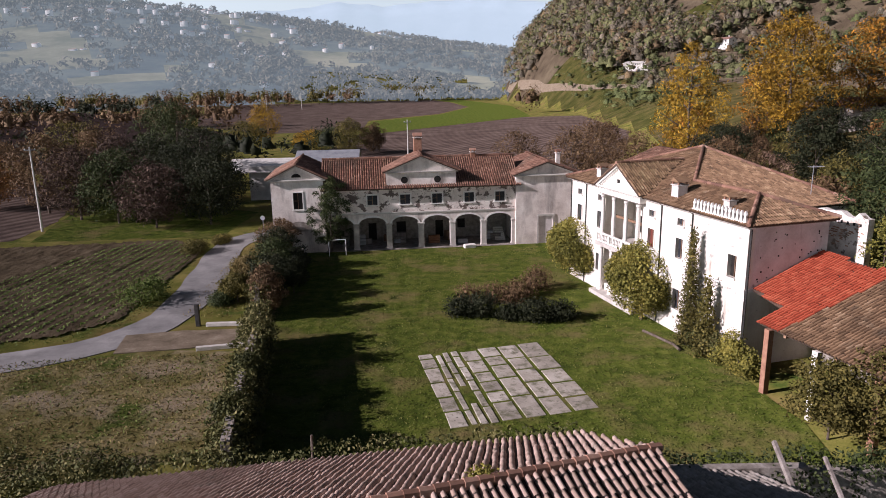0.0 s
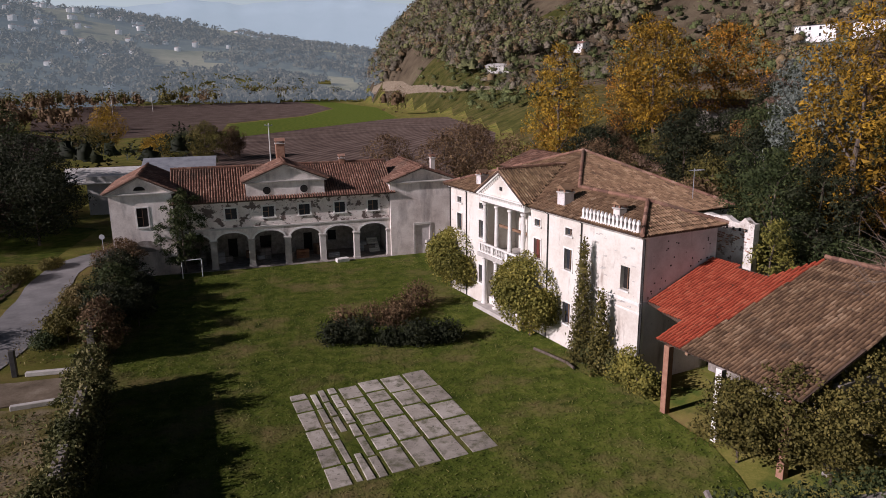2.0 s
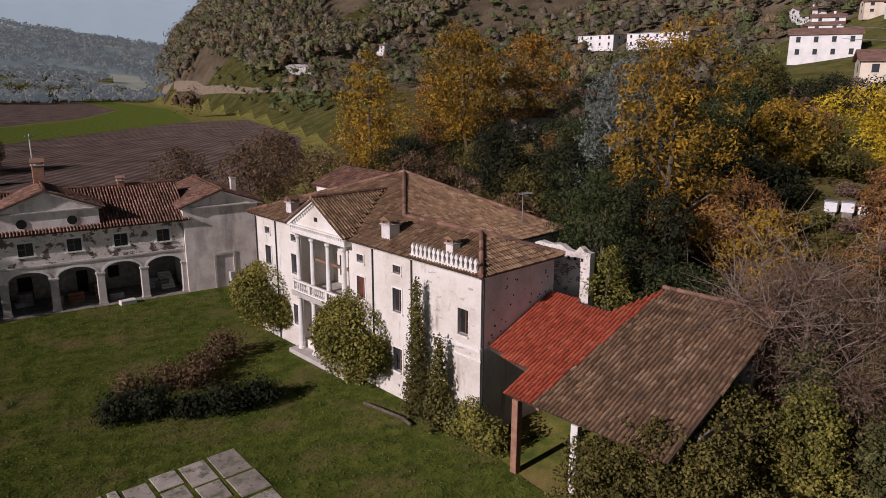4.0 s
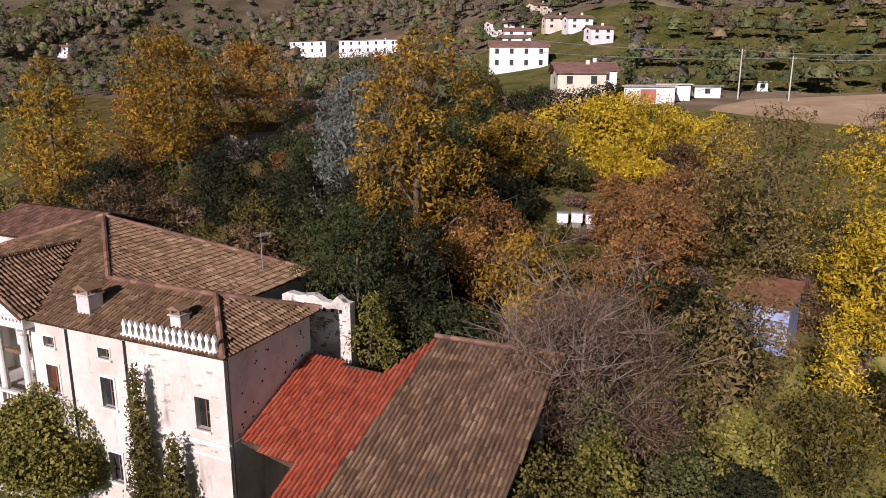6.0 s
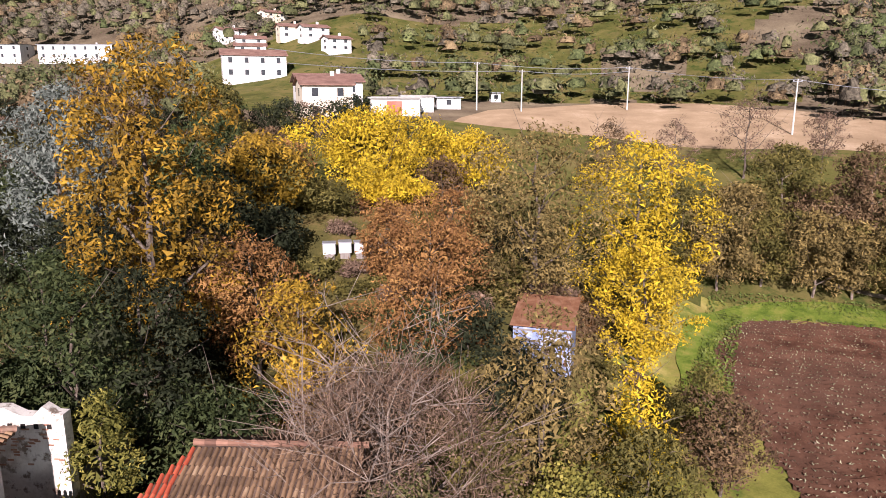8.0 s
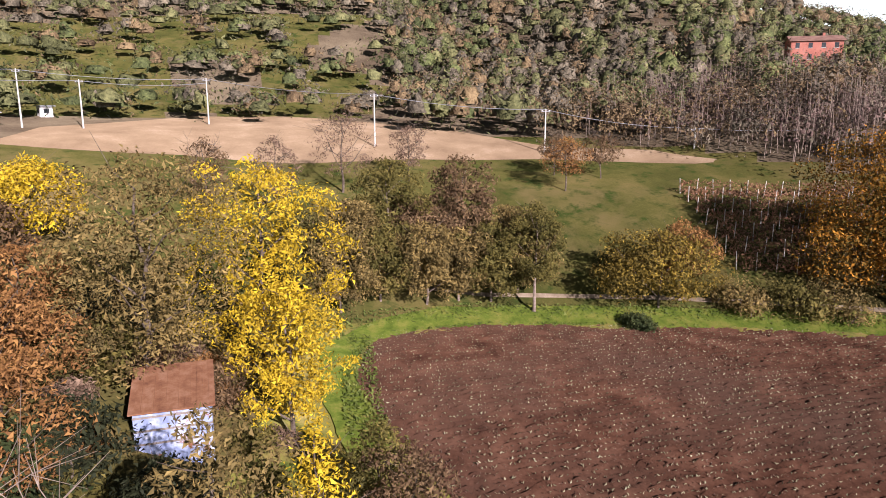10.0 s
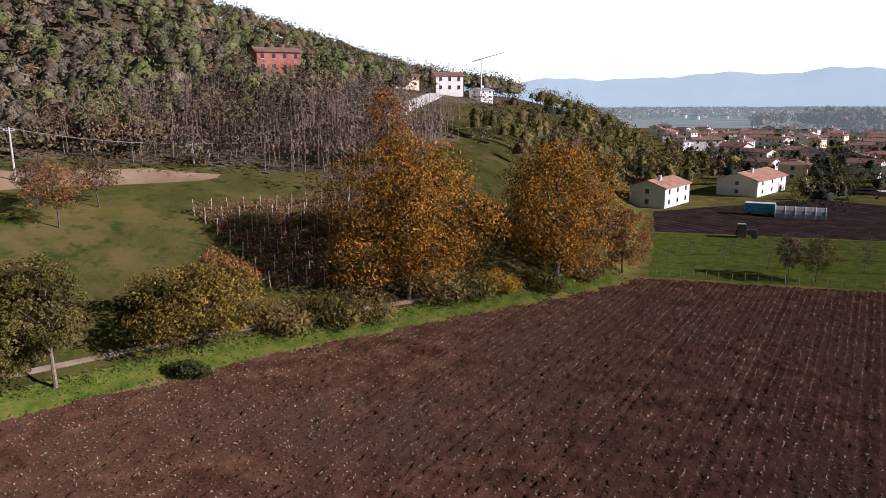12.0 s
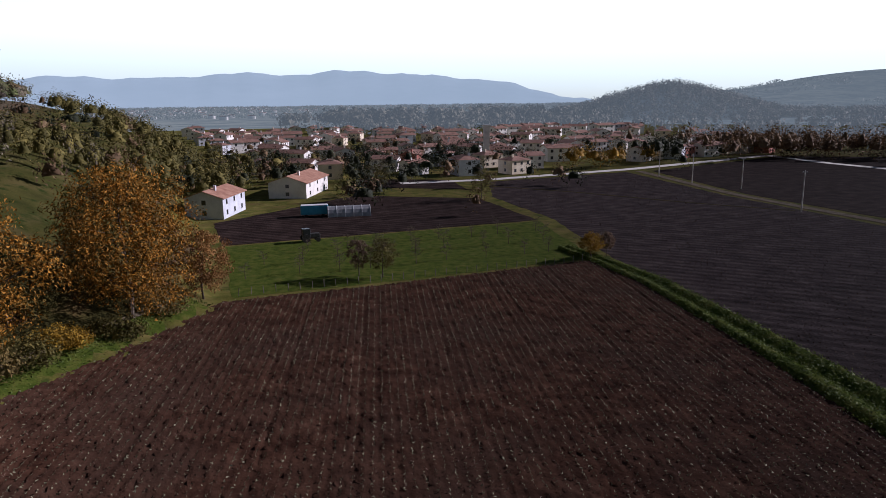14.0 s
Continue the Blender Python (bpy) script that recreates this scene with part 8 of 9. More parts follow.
rngw = np.random.default_rng(77)
N = 62000
wx, wy = rngw.uniform(40, 760, N), rngw.uniform(-420, 1080, N)
ws_ = foot_distance(wx, wy)
wd = np.hypot(wx - 15, wy - 25)
wa = np.degrees(np.arctan2(wx - 15, wy - 25))
wv = waves(wx * 2.3, wy * 2.3)
ok = ((ws_ > 58) | ((ws_ > 6) & (wd > 560)) | ((ws_ > 24) & (wa < 19) & (wd > 220))) & ((wd < 620) | ((wa < 24) & (wd < 1050)))
clear = (ws_ < 190) & (wa > 50) & (wa < 100)
ok &= ~(clear & (rngw.random(N) < np.where(np.abs(((ws_ + 9 * wv) % 36) - 18) < 3.5, 0.12, 0.86)))
ok &= ~(clear & (ws_ < 76)) & ~((wa > 96) & (wd > 400))
ok &= ~((ws_ < 24) & (wa > 0) & (wa < 19) & (wd > 220) & (wd < 560))
ok &= np.hypot((wx - 176) / 14, (wy - 505) / 34) > 1
ok &= ~((ws_ < 50) & (wa > 136) & (wa < 158))
ok &= rngw.random(N) < np.clip(1.25 - wd / 400, 0.13, 1)
for hx, hy, wide, gap in ((118, 84, 34, 60), (131, 73, 26, 60), (172, 133, 24, 60), (206, 146, 40, 60), (236, 270, 48, 70), (179, -118, 16, 55), (157, -175, 24, 75), (140, 425, 14, 40)):
    hd = math.hypot(hx - 15, hy - 25)
    ux, uy = (hx - 15) / hd, (hy - 25) / hd
    lon, lat = (wx - 15) * ux + (wy - 25) * uy - hd, -(wx - 15) * uy + (wy - 25) * ux
    ok &= ~((np.abs(lat) < wide * 0.5) & (lon > -gap) & (lon < 12))
wx, wy, wd, ws_, clear = wx[ok], wy[ok], wd[ok], ws_[ok], clear[ok]
pick = rngw.random(len(wx)) + 0.15 * waves(wx * 3, wy * 3)
for key, lo, hi, mat_, lab in (("woods_brown", -9, 0.34, "w_grey", "leafless brown woodland on the hillside"), ("woods_olive", 0.34, 0.66, "w_olive", "olive-green woodland on the hillside"), ("woods_rust", 0.66, 0.84, "w_brown", "rust-coloured woodland on the hillside"), ("woods_green", 0.84, 9, "w_green", "dark green woodland on the hillside")):
    sel = (pick >= lo) & (pick < hi)
    n = sel.sum()
    woods(key, wx[sel], wy[sel], np.where(clear[sel], 0.8, 1.0) * rngw.uniform(6, 10.5, n) * (1 + wd[sel] / 1500), np.where(clear[sel], 1.2, 1.0) * rngw.uniform(5.5, 9.5, n) * (1 + wd[sel] / 800), M[mat_], lab, 56, 0.8, 5)
rngn = np.random.default_rng(78)
for key, cnt, mat_, lab in (("woods_north", 1900, "w_grey", "leafless woodland on the northern hill"), ("woods_north", 1900, "w_olive", "olive woodland on the northern hill"), ("woods_north", 900, "w_brown", "brown woodland on the northern hill")):
    nx_, ny_ = rngn.uniform(60, 330, cnt * 3), rngn.uniform(430, 800, cnt * 3)
    nf = foot_distance(nx_, ny_)
    go = (nf > 8) & ((ny_ > 600) | (nf > 24)) & (np.hypot((nx_ - 176) / 14, (ny_ - 505) / 34) > 1)
    for hx, hy in ((172, 436), (121, 434)):
        go &= (np.abs(np.degrees(np.arctan2(nx_, ny_) - math.atan2(hx, hy))) > 2.2) | (ny_ > hy + 10)
    nx_, ny_ = nx_[go][:cnt], ny_[go][:cnt]
    woods(key, nx_, ny_, rngn.uniform(11, 17, len(nx_)), rngn.uniform(10, 17, len(nx_)), M[mat_], lab, 18, 1.8, 6)
nx_, ny_ = rngn.uniform(84, 260, 420), rngn.uniform(300, 540, 420)
woods("woods_north", nx_, ny_, rngn.uniform(5, 10, 420), rngn.uniform(5, 11, 420), M["w_green"], "bushes and hedges on the meadow slope", 60, 0.9, 7)
# belts of trees in the valley
def belt(name, line, count, spread, hs, mat_, lab, seed, size=1.4, quads=60, w=(6, 11)):
    rng = np.random.default_rng(seed)
    t = rng.random(count) * (len(line) - 1)
    i = np.minimum(t.astype(int), len(line) - 2)
    ln = np.array(line, float)
    p = ln[i] + (ln[i + 1] - ln[i]) * (t - i)[:, None] + rng.normal(0, spread, (count, 2))
    far = np.zeros(count, bool)
    for hx, hy, wide in ((74.5, -144.5, 9), (59.5, -178, 11), (126, -124, 7)):
        hd = math.hypot(hx - 31, hy - 24)
        ux, uy = (hx - 31) / hd, (hy - 24) / hd
        lon, lat = (p[:, 0] - 31) * ux + (p[:, 1] - 24) * uy, -(p[:, 0] - 31) * uy + (p[:, 1] - 24) * ux
        far |= (np.abs(lat) < wide) & (lon < hd + 14)
    p = p[~far]
    count = len(p)
    return woods(name, p[:, 0], p[:, 1], rng.uniform(*hs, count), rng.uniform(*w, count), M[mat_], lab, quads, size, seed, 0.27 if w[1] > 6 else 0.08)


belt("tree_belt", [(-330, 560), (-180, 600), (-60, 720), (20, 760)], 150, 14, (10, 18), "l_olive", "belt of trees across the valley", 1, 2.0)
belt("tree_belt", [(-400, 470), (-220, 520), (-120, 640), (0, 800)], 130, 22, (10, 17), "l_brown", "belt of brown trees across the valley", 2, 2.0)
belt("tree_belt", [(-420, 330), (-260, 380), (-170, 460)], 110, 16, (9, 15), "l_dark", "dark belt of trees along the fields", 3, 1.8)
belt("tree_belt", [(-300, 230), (-200, 290), (-140, 330), (-100, 330)], 90, 14, (8, 14), "l_brown", "belt of autumn trees beyond the fields", 4, 1.6)
belt("tree_belt", [(48, 420), (52, 430), (58, 424)], 5, 3, (14, 19), "l_brown", "tall dark trees in the fields", 5, 1.2, 120, (8, 11))
belt("tree_belt", [(-90, 148), (-60, 160), (-34, 170)], 26, 8, (7, 12), "l_dark", "dark trees behind the metal barn", 6, 1.0, 90)
belt("tree_belt", [(76, -140), (100, -200), (130, -260), (200, -380)], 120, 16, (7, 12), "l_olive", "trees at the hill's foot by the town", 7, 0.75, 170)
belt("tree_belt", [(80, -160), (60, -240), (0, -300), (-100, -330)], 170, 34, (6, 10), "l_dark", "garden trees between the houses", 8, 0.75, 130)
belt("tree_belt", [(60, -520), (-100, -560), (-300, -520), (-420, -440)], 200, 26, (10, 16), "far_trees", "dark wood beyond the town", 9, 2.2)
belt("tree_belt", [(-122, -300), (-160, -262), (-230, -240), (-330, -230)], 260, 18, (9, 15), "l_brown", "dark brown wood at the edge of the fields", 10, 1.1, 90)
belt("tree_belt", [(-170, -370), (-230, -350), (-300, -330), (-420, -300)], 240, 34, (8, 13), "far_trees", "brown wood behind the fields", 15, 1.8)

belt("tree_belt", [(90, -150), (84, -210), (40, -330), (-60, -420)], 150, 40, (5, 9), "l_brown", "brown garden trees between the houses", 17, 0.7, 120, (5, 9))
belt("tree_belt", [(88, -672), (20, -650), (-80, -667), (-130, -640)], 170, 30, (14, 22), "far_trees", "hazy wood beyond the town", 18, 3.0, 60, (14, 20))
belt("tree_belt", [(-36, -236), (-52, -242), (-72, -256)], 16, 4, (7, 11), "l_orange", "orange trees by the far road", 11, 0.7, 150)
belt("tree_belt", [(-72, -258), (-95, -272)], 14, 5, (9, 13), "l_dark", "dark conifers by the far road", 12, 0.8, 120)
belt("tree_belt", [(112, -46), (118, -70), (112, -90), (104, -110)], 150, 8, (7, 11), "w_grey", "bare slender wood on the slope", 13, 0.7, 80, (3.5, 5.5))
belt("tree_belt", [(134, -26), (126, -44), (122, -62), (118, -84)], 150, 7, (7, 11), "w_brown", "bare brown wood above the stubble field", 19, 0.7, 80, (3.5, 5.5))
belt("tree_belt", [(100, -85), (92, -110), (88, -135)], 40, 7, (6, 10), "l_olive", "trees below the hill houses", 14, 0.6, 150, (4, 7))

rngt = np.random.default_rng(61)
tx, ty = rngt.uniform(90, 160, 2600), rngt.uniform(-96, -30, 2600)
sel = inside(tx, ty, BARE)
tx, ty = tx[sel][:620], ty[sel][:620]
woods("bare_wood", tx, ty, rngt.uniform(6.0, 9.0, len(tx)), rngt.uniform(4.0, 6.5, len(tx)), M["w_bare"], "bare purplish-brown wood of slender trees on the slope", 70, 0.4, 62, 0.08)
vs, fs_ = [], []
for k, (x, y, z) in enumerate(zip(tx, ty, land(tx, ty))):
    h, lx, ly = rngt.uniform(5.5, 9.0), rngt.normal(0, 0.4), rngt.normal(0, 0.4)
    for c in range(3):
        a = c * math.tau / 3
        vs += [(x + 0.09 * math.cos(a), y + 0.09 * math.sin(a), z - 0.3), (x + lx + 0.03 * math.cos(a), y + ly + 0.03 * math.sin(a), z + h)]
    fs_ += [(6 * k, 6 * k + 2, 6 * k + 3, 6 * k + 1), (6 * k + 2, 6 * k + 4, 6 * k + 5, 6 * k + 3), (6 * k + 4, 6 * k, 6 * k + 1, 6 * k + 5)]
tagged(data_object("bare_trunks", vs, fs_, M["bark_pale"]), "slender pale trunks of the bare wood", "woods", kind="stuff")


rng = np.random.default_rng(41)
n = 3400
fa, fr_ = np.radians(rng.uniform(-42, 6, n)), rng.uniform(640, 1650, n)
fx_, fy_ = 15 + np.sin(fa) * fr_, 25 + np.cos(fa) * fr_
ok = waves(fx_ * 1.1, fy_ * 1.4) < 0.55
fx_, fy_ = fx_[ok], fy_[ok]
n = len(fx_)
d3 = rng.normal(0, 1, (n, 26, 3))
d3 /= np.linalg.norm(d3, axis=2, keepdims=True)
d3[:, :, 2] = np.abs(d3[:, :, 2]) * 1.1 - 0.3
hh, ww = rng.uniform(9, 17, n), rng.uniform(10, 20, n)
c3 = np.stack([fx_, fy_, far_land(fx_, fy_) + hh * 0.4], -1)[:, None] + d3 * rng.uniform(0.7, 1.1, (n, 26, 1)) * np.stack([ww, ww, hh], -1)[:, None] * 0.5
v, q = leaf_tris(rng, c3.reshape(-1, 3), d3.reshape(-1, 3), 5.5, 0.35)
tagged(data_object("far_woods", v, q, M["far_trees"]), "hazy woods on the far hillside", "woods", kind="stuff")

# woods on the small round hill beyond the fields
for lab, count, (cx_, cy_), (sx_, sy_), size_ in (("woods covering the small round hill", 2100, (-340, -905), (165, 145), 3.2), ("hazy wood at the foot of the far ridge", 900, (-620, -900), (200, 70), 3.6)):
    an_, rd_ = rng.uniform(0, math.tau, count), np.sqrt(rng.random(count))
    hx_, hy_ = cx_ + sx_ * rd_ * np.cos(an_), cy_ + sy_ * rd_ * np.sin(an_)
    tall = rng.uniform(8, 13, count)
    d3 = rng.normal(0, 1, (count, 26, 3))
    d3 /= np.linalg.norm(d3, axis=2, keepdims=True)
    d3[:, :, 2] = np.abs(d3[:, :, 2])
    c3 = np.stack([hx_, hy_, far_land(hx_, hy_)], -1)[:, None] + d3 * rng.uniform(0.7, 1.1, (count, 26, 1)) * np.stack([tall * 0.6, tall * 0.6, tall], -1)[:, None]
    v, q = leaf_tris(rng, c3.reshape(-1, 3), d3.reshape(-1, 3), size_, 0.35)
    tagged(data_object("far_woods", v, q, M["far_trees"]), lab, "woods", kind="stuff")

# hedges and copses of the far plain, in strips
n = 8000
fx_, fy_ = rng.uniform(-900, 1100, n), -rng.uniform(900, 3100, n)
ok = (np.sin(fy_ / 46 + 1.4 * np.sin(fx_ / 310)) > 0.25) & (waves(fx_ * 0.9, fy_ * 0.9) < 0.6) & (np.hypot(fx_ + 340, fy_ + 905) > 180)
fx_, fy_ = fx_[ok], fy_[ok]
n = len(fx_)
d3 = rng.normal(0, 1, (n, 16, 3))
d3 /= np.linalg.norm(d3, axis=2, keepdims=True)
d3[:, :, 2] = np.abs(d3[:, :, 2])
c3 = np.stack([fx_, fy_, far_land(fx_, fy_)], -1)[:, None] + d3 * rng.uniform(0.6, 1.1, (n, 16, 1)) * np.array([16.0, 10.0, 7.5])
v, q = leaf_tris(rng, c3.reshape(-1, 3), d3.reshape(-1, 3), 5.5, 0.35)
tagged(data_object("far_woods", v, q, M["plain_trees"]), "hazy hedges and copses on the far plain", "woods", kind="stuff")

# ---- houses ----


def house(name, at, turn, w, d, h, wall, roof, label, rise=0.32, rows=2, cols=4, hip=False, group="", category="house", chim=True, over=0.5, gate=False, sills=True):
    ob = empty(name, pose(*at, 0, 0, turn), label, category, group)
    body = bmesh.new()
    if hip:
        box(body, -w / 2, -d / 2, -1.5, w / 2, d / 2, h)
    else:
        prism(body, [(-d / 2, -1.5), (d / 2, -1.5), (d / 2, h), (0, h + rise * d / 2), (-d / 2, h)], "x", -w / 2, w / 2)
    wl = part("wall", body, M[wall], ob)
    top, rd = h + rise * (d / 2), 0.14
    if hip:
        bm = bmesh.new()
        e = [bm.verts.new(p) for p in ((-w / 2 - over, -d / 2 - over, h + 0.003), (w / 2 + over, -d / 2 - over, h + 0.003), (w / 2 + over, d / 2 + over, h + 0.003), (-w / 2 - over, d / 2 + over, h + 0.003))]
        r = [bm.verts.new((-(w - d) / 2 if w > d else 0, 0, top + 0.2)), bm.verts.new(((w - d) / 2 if w > d else 0.01, 0, top + 0.2))]
        for f in ((e[0], e[1], r[1], r[0]), (e[1], e[2], r[1]), (e[2], e[3], r[0], r[1]), (e[3], e[0], r[0]), (e[3], e[2], e[1], e[0])):
            bm.faces.new(f)
        part("roof", bm, M[roof], ob)
    else:
        for s in (-1, 1):
            bm = prism(bmesh.new(), [(s * (d / 2 + over), h - rise * over), (0, top + 0.004), (0, top + rd), (s * (d / 2 + over), h - rise * over + rd)], "x", -w / 2 - over, w / 2 + over)
            part("roof", bm, M[roof], ob)
    sto = h / rows
    for s in (-1, 1):
        for i in range(rows):
            for j in range(cols):
                x = -w / 2 + w * (j + 0.5) / cols
                z = sto * i + sto * 0.35
                if gate and i == 0 and s < 0:
                    continue
                y0 = s * (d / 2)
                win = part("window", boxed(x - 0.5, min(y0 - 0.03, y0 + 0.03), z, x + 0.5, max(y0 - 0.03, y0 + 0.03), z + sto * 0.45), M["pane"], ob)
                if sills:
                    part("sill", boxed(x - 0.6, min(y0, y0 + s * 0.1), z - 0.1, x + 0.6, max(y0, y0 + s * 0.1), z - 0.005), M["concrete"], win)
    for s in (-1, 1):
        for i in range(rows):
            x0 = s * w / 2
            z = sto * i + sto * 0.35
            part("window", boxed(min(x0 - 0.03, x0 + 0.03), -0.5, z, max(x0 - 0.03, x0 + 0.03), 0.5, z + sto * 0.45), M["pane"], ob)
    if gate:
        part("garage_door", boxed(-1.6, -d / 2 - 0.05, 0, 1.2, -d / 2 + 0.02, 2.4), M["house_red"], ob)
    if chim:
        part("chimney", boxed(w * 0.2 - 0.3, d * 0.12 - 0.3, h, w * 0.2 + 0.3, d * 0.12 + 0.3, top + 0.9), M[wall], ob)
    return ob


def g3(x, y, dz=0.0):
    return (x, y, ground_at(x, y) + dz)


# hamlet above the orchard
house("farmhouse", g3(113, 80), -52, 8, 8, 5.6, "house_cream", "roof_far", "cream two-storey farmhouse with a red roof", cols=2)
house("farmhouse", g3(122.5, 84.5), -52, 11, 8, 5.6, "house_white", "roof_far", "white farmhouse with balconies and a red roof", cols=3)
house("farmhouse", g3(172, 133), -52, 16, 10, 6.0, "house_white", "roof_far", "large pale house behind the farmhouse", cols=4)
house("garage", g3(131.5, 75.5), -62, 9, 6, 2.9, "house_white", "concrete", "low white garage with a red door", 0.06, 1, 1, gate=True, chim=False, category="garage")
house("garage", g3(140.5, 74.5), -62, 6, 5, 2.8, "house_white", "concrete", "low white store beside the garage", 0.05, 1, 1, chim=False, category="garage")
house("cabin", g3(149, 71), -60, 5, 3, 2.2, "house_white", "metal_sheet", "small white cabin in the meadow", 0.06, 1, 1, chim=False, category="cabin")
house("cabin", g3(168, 66), -60, 2.2, 2.2, 2.0, "house_white", "metal_sheet", "tiny white box shed in the meadow", 0.06, 1, 1, chim=False, category="cabin")
for k, (px, py, w, d_, h, wm) in enumerate(((196, 150, 9, 6, 3.4, "house_white"), (205, 156, 9, 6, 3.6, "house_white"), (211, 145, 8, 6, 3.6, "house_cream"), (206, 134, 8, 6, 3.4, "house_white"), (194, 120, 7, 5, 3.4, "house_white"), (228, 180, 10, 6, 3.6, "house_white"), (240, 170, 9, 6, 3.6, "house_cream"))):
    house("village_house", g3(px, py, 0.0), -55 + k * 5, w, d_, h, wm, "roof_far", "pale house of the hamlet with a tiled roof", group="hamlet houses", cols=2)
house("modern_house", g3(237, 258), -72, 30, 10, 6.0, "house_white", "metal_sheet", "long white flat-roofed house above the trees", 0.05, 2, 7, chim=True)
house("modern_house", g3(230, 292), -72, 20, 10, 6.0, "house_white", "pane", "white flat-roofed house with dark panels", 0.05, 2, 4, chim=False)
house("hill_house", g3(178.7, -118.2, 0.6), -120, 12.5, 8.5, 5.8, "house_red", "roof_far", "red-painted house on the wooded hillside", cols=4)
house("hill_house", g3(157, -174.7, 0.8), -130, 9.5, 7.5, 5.4, "house_white", "roof_far", "white house at the top of the hill road", cols=3)
house("hill_house", g3(176, -176, 0.5), -120, 9, 7, 4.0, "house_cream", "roof_far", "cream house behind the white one", cols=3)
house("hill_house", g3(150, -186, 0.5), -100, 7, 5, 3.0, "house_white", "metal_sheet", "small pale house beside the crane", cols=2)
house("hill_house", g3(172, 436, 0), -60, 13, 8, 4.5, "house_white", "roof_far", "white farmhouse on the far slope", cols=3)
house("hill_house", g3(121, 434, 0), -60, 20, 7, 3.5, "concrete", "concrete", "low concrete farm store on the slope", cols=3)
# hut in the trees
hut = empty("hut", pose(65.0, 105.8, ground_at(65, 105.8), 0, 0, -38) @ Matrix.Diagonal((1.35, 1.2, 1.0, 1)), "small stone hut with a red tiled roof among the trees", "hut")
part("wall", boxed(-3, -2.2, -1.5, 3, 2.2, 3.4), M["rubble"], hut)
roof_plane(hut, ((-3.5, -2.8, 3.3), (3.5, -2.8, 3.3), (3.5, 0, 4.4), (-3.5, 0, 4.4)), M["tile_red"], seed=81, pitch=0.3)
roof_plane(hut, ((3.5, 2.8, 3.3), (-3.5, 2.8, 3.3), (-3.5, 0, 4.4), (3.5, 0, 4.4)), M["tile_red"], seed=82, pitch=0.3)
# blue tin hut
tin = empty("tin_hut", pose(58.9, 32.4, 3.2, 0, 0, -86), "patched blue-white sheet-metal hut with a rusty roof", "hut")
tb = part("body", boxed(-2.1, -2.0, -1.2, 2.1, 2.0, 2.5), M["blue_sheet"], tin)
for k in range(12):
    part("rib", boxed(-2.1 + k * 0.36, -2.03, -0.8, -2.02 + k * 0.36, -2.003, 2.5), M["blue_sheet"], tb)
for k, z in enumerate((0.5, 1.3, 2.1)):
    part("batten", boxed(-2.12, -2.06, z, 2.12, -2.033, z + 0.12), M["wood_grey"], tb)
for k in range(14):
    x = -2.3 + k * 0.33
    part("roof_sheet", prism(bmesh.new(), [(-2.4, 2.52), (2.4, 3.5), (2.4, 3.56 + 0.03 * (k % 2)), (-2.4, 2.58 + 0.03 * (k % 2))], "x", x, x + 0.327), M["rust"], tin)
# bee hives
proto = None
for k in range(5):
    x, y = 59.0 + k * 0.72, 50.3 - k * 1.05
    m = pose(x, y, ground_at(x, y) + 0.05, 0, 0, -64 + k * 3)
    if proto is None:
        proto = empty("beehive", m, "white-painted wooden beehive on a low stand", "beehive", "row of beehives")
        part("stand", boxed(-0.4, -0.4, -0.4, 0.4, 0.4, 0.3), M["wood_grey"], proto)
        part("box", boxed(-0.5, -0.45, 0.303, 0.5, 0.45, 1.15, bevel=0.02), M["white_paint"], proto)
        part("lid", boxed(-0.56, -0.5, 1.153, 0.56, 0.5, 1.25, bevel=0.02), M["metal_sheet"], proto)
    else:
        copy_thing(proto, m)

# metal barn behind the farm wing
mb = empty("metal_barn", pose(-24, 122, 1.2, 0, 0, 4), "barn with grey sheet-metal roofs behind the farm wing", "barn")
part("wall", boxed(-9, -4, -1.3, 9, 8, 4.6), M["concrete"], mb)
for a, b, z0, z1 in ((-4.4, 2.0, 4.7, 6.4), (2.01, 8.4, 6.4, 4.7)):
    bm = prism(bmesh.new(), [(a, z0), (b, z1), (b, z1 + 0.12), (a, z0 + 0.12)], "x", -1.5, 9.6)
    part("roof", bm, M["metal_sheet"], mb)
    bm = prism(bmesh.new(), [(a, z0 - 1.2), (b, z1 - 1.2), (b, z1 - 1.08), (a, z0 - 1.08)], "x", -13.0, -1.52)
    part("roof", bm, M["concrete"], mb)

# ---- the near houses at the edge of town ----
# bluish walls: the skylit shade on a white house, put into its colour
h1 = house("villa_house", (74.5, -144.5, 0), 83, 15, 9.0, 4.9, "house_blue", "roof_warm", "white house with orange-red gabled roofs", 0.34, 2, 3)
house("villa_house", (59.5, -180.5, 0), 80, 22, 10.8, 4.3, "house_white", "roof_warm", "large white house with a broad gabled roof", 0.34, 2, 3)
rg = random.Random(31)
# caravans and a tractor on the dark field's edge
bus = empty("parked_bus", pose(50.5, -138.5, 0, 0, 0, 8), "turquoise and white van parked by the field", "van")
part("body", boxed(-3.2, -1.1, 0.5, 3.2, 1.1, 2.6, bevel=0.15), M["teal_paint"], bus)
part("roof", boxed(-3.1, -1.05, 2.603, 3.1, 1.05, 2.75, bevel=0.06), M["white_paint"], bus)
for x in (-2.0, 2.0):
    part("wheel", boxed(x - 0.4, -1.13, 0.0, x + 0.4, 1.13, 0.8, bevel=0.2), M["iron"], bus)
gh = empty("greenhouse", pose(42.5, -138.5, 0, 0, 0, 8), "long low plastic greenhouse in the field", "greenhouse")
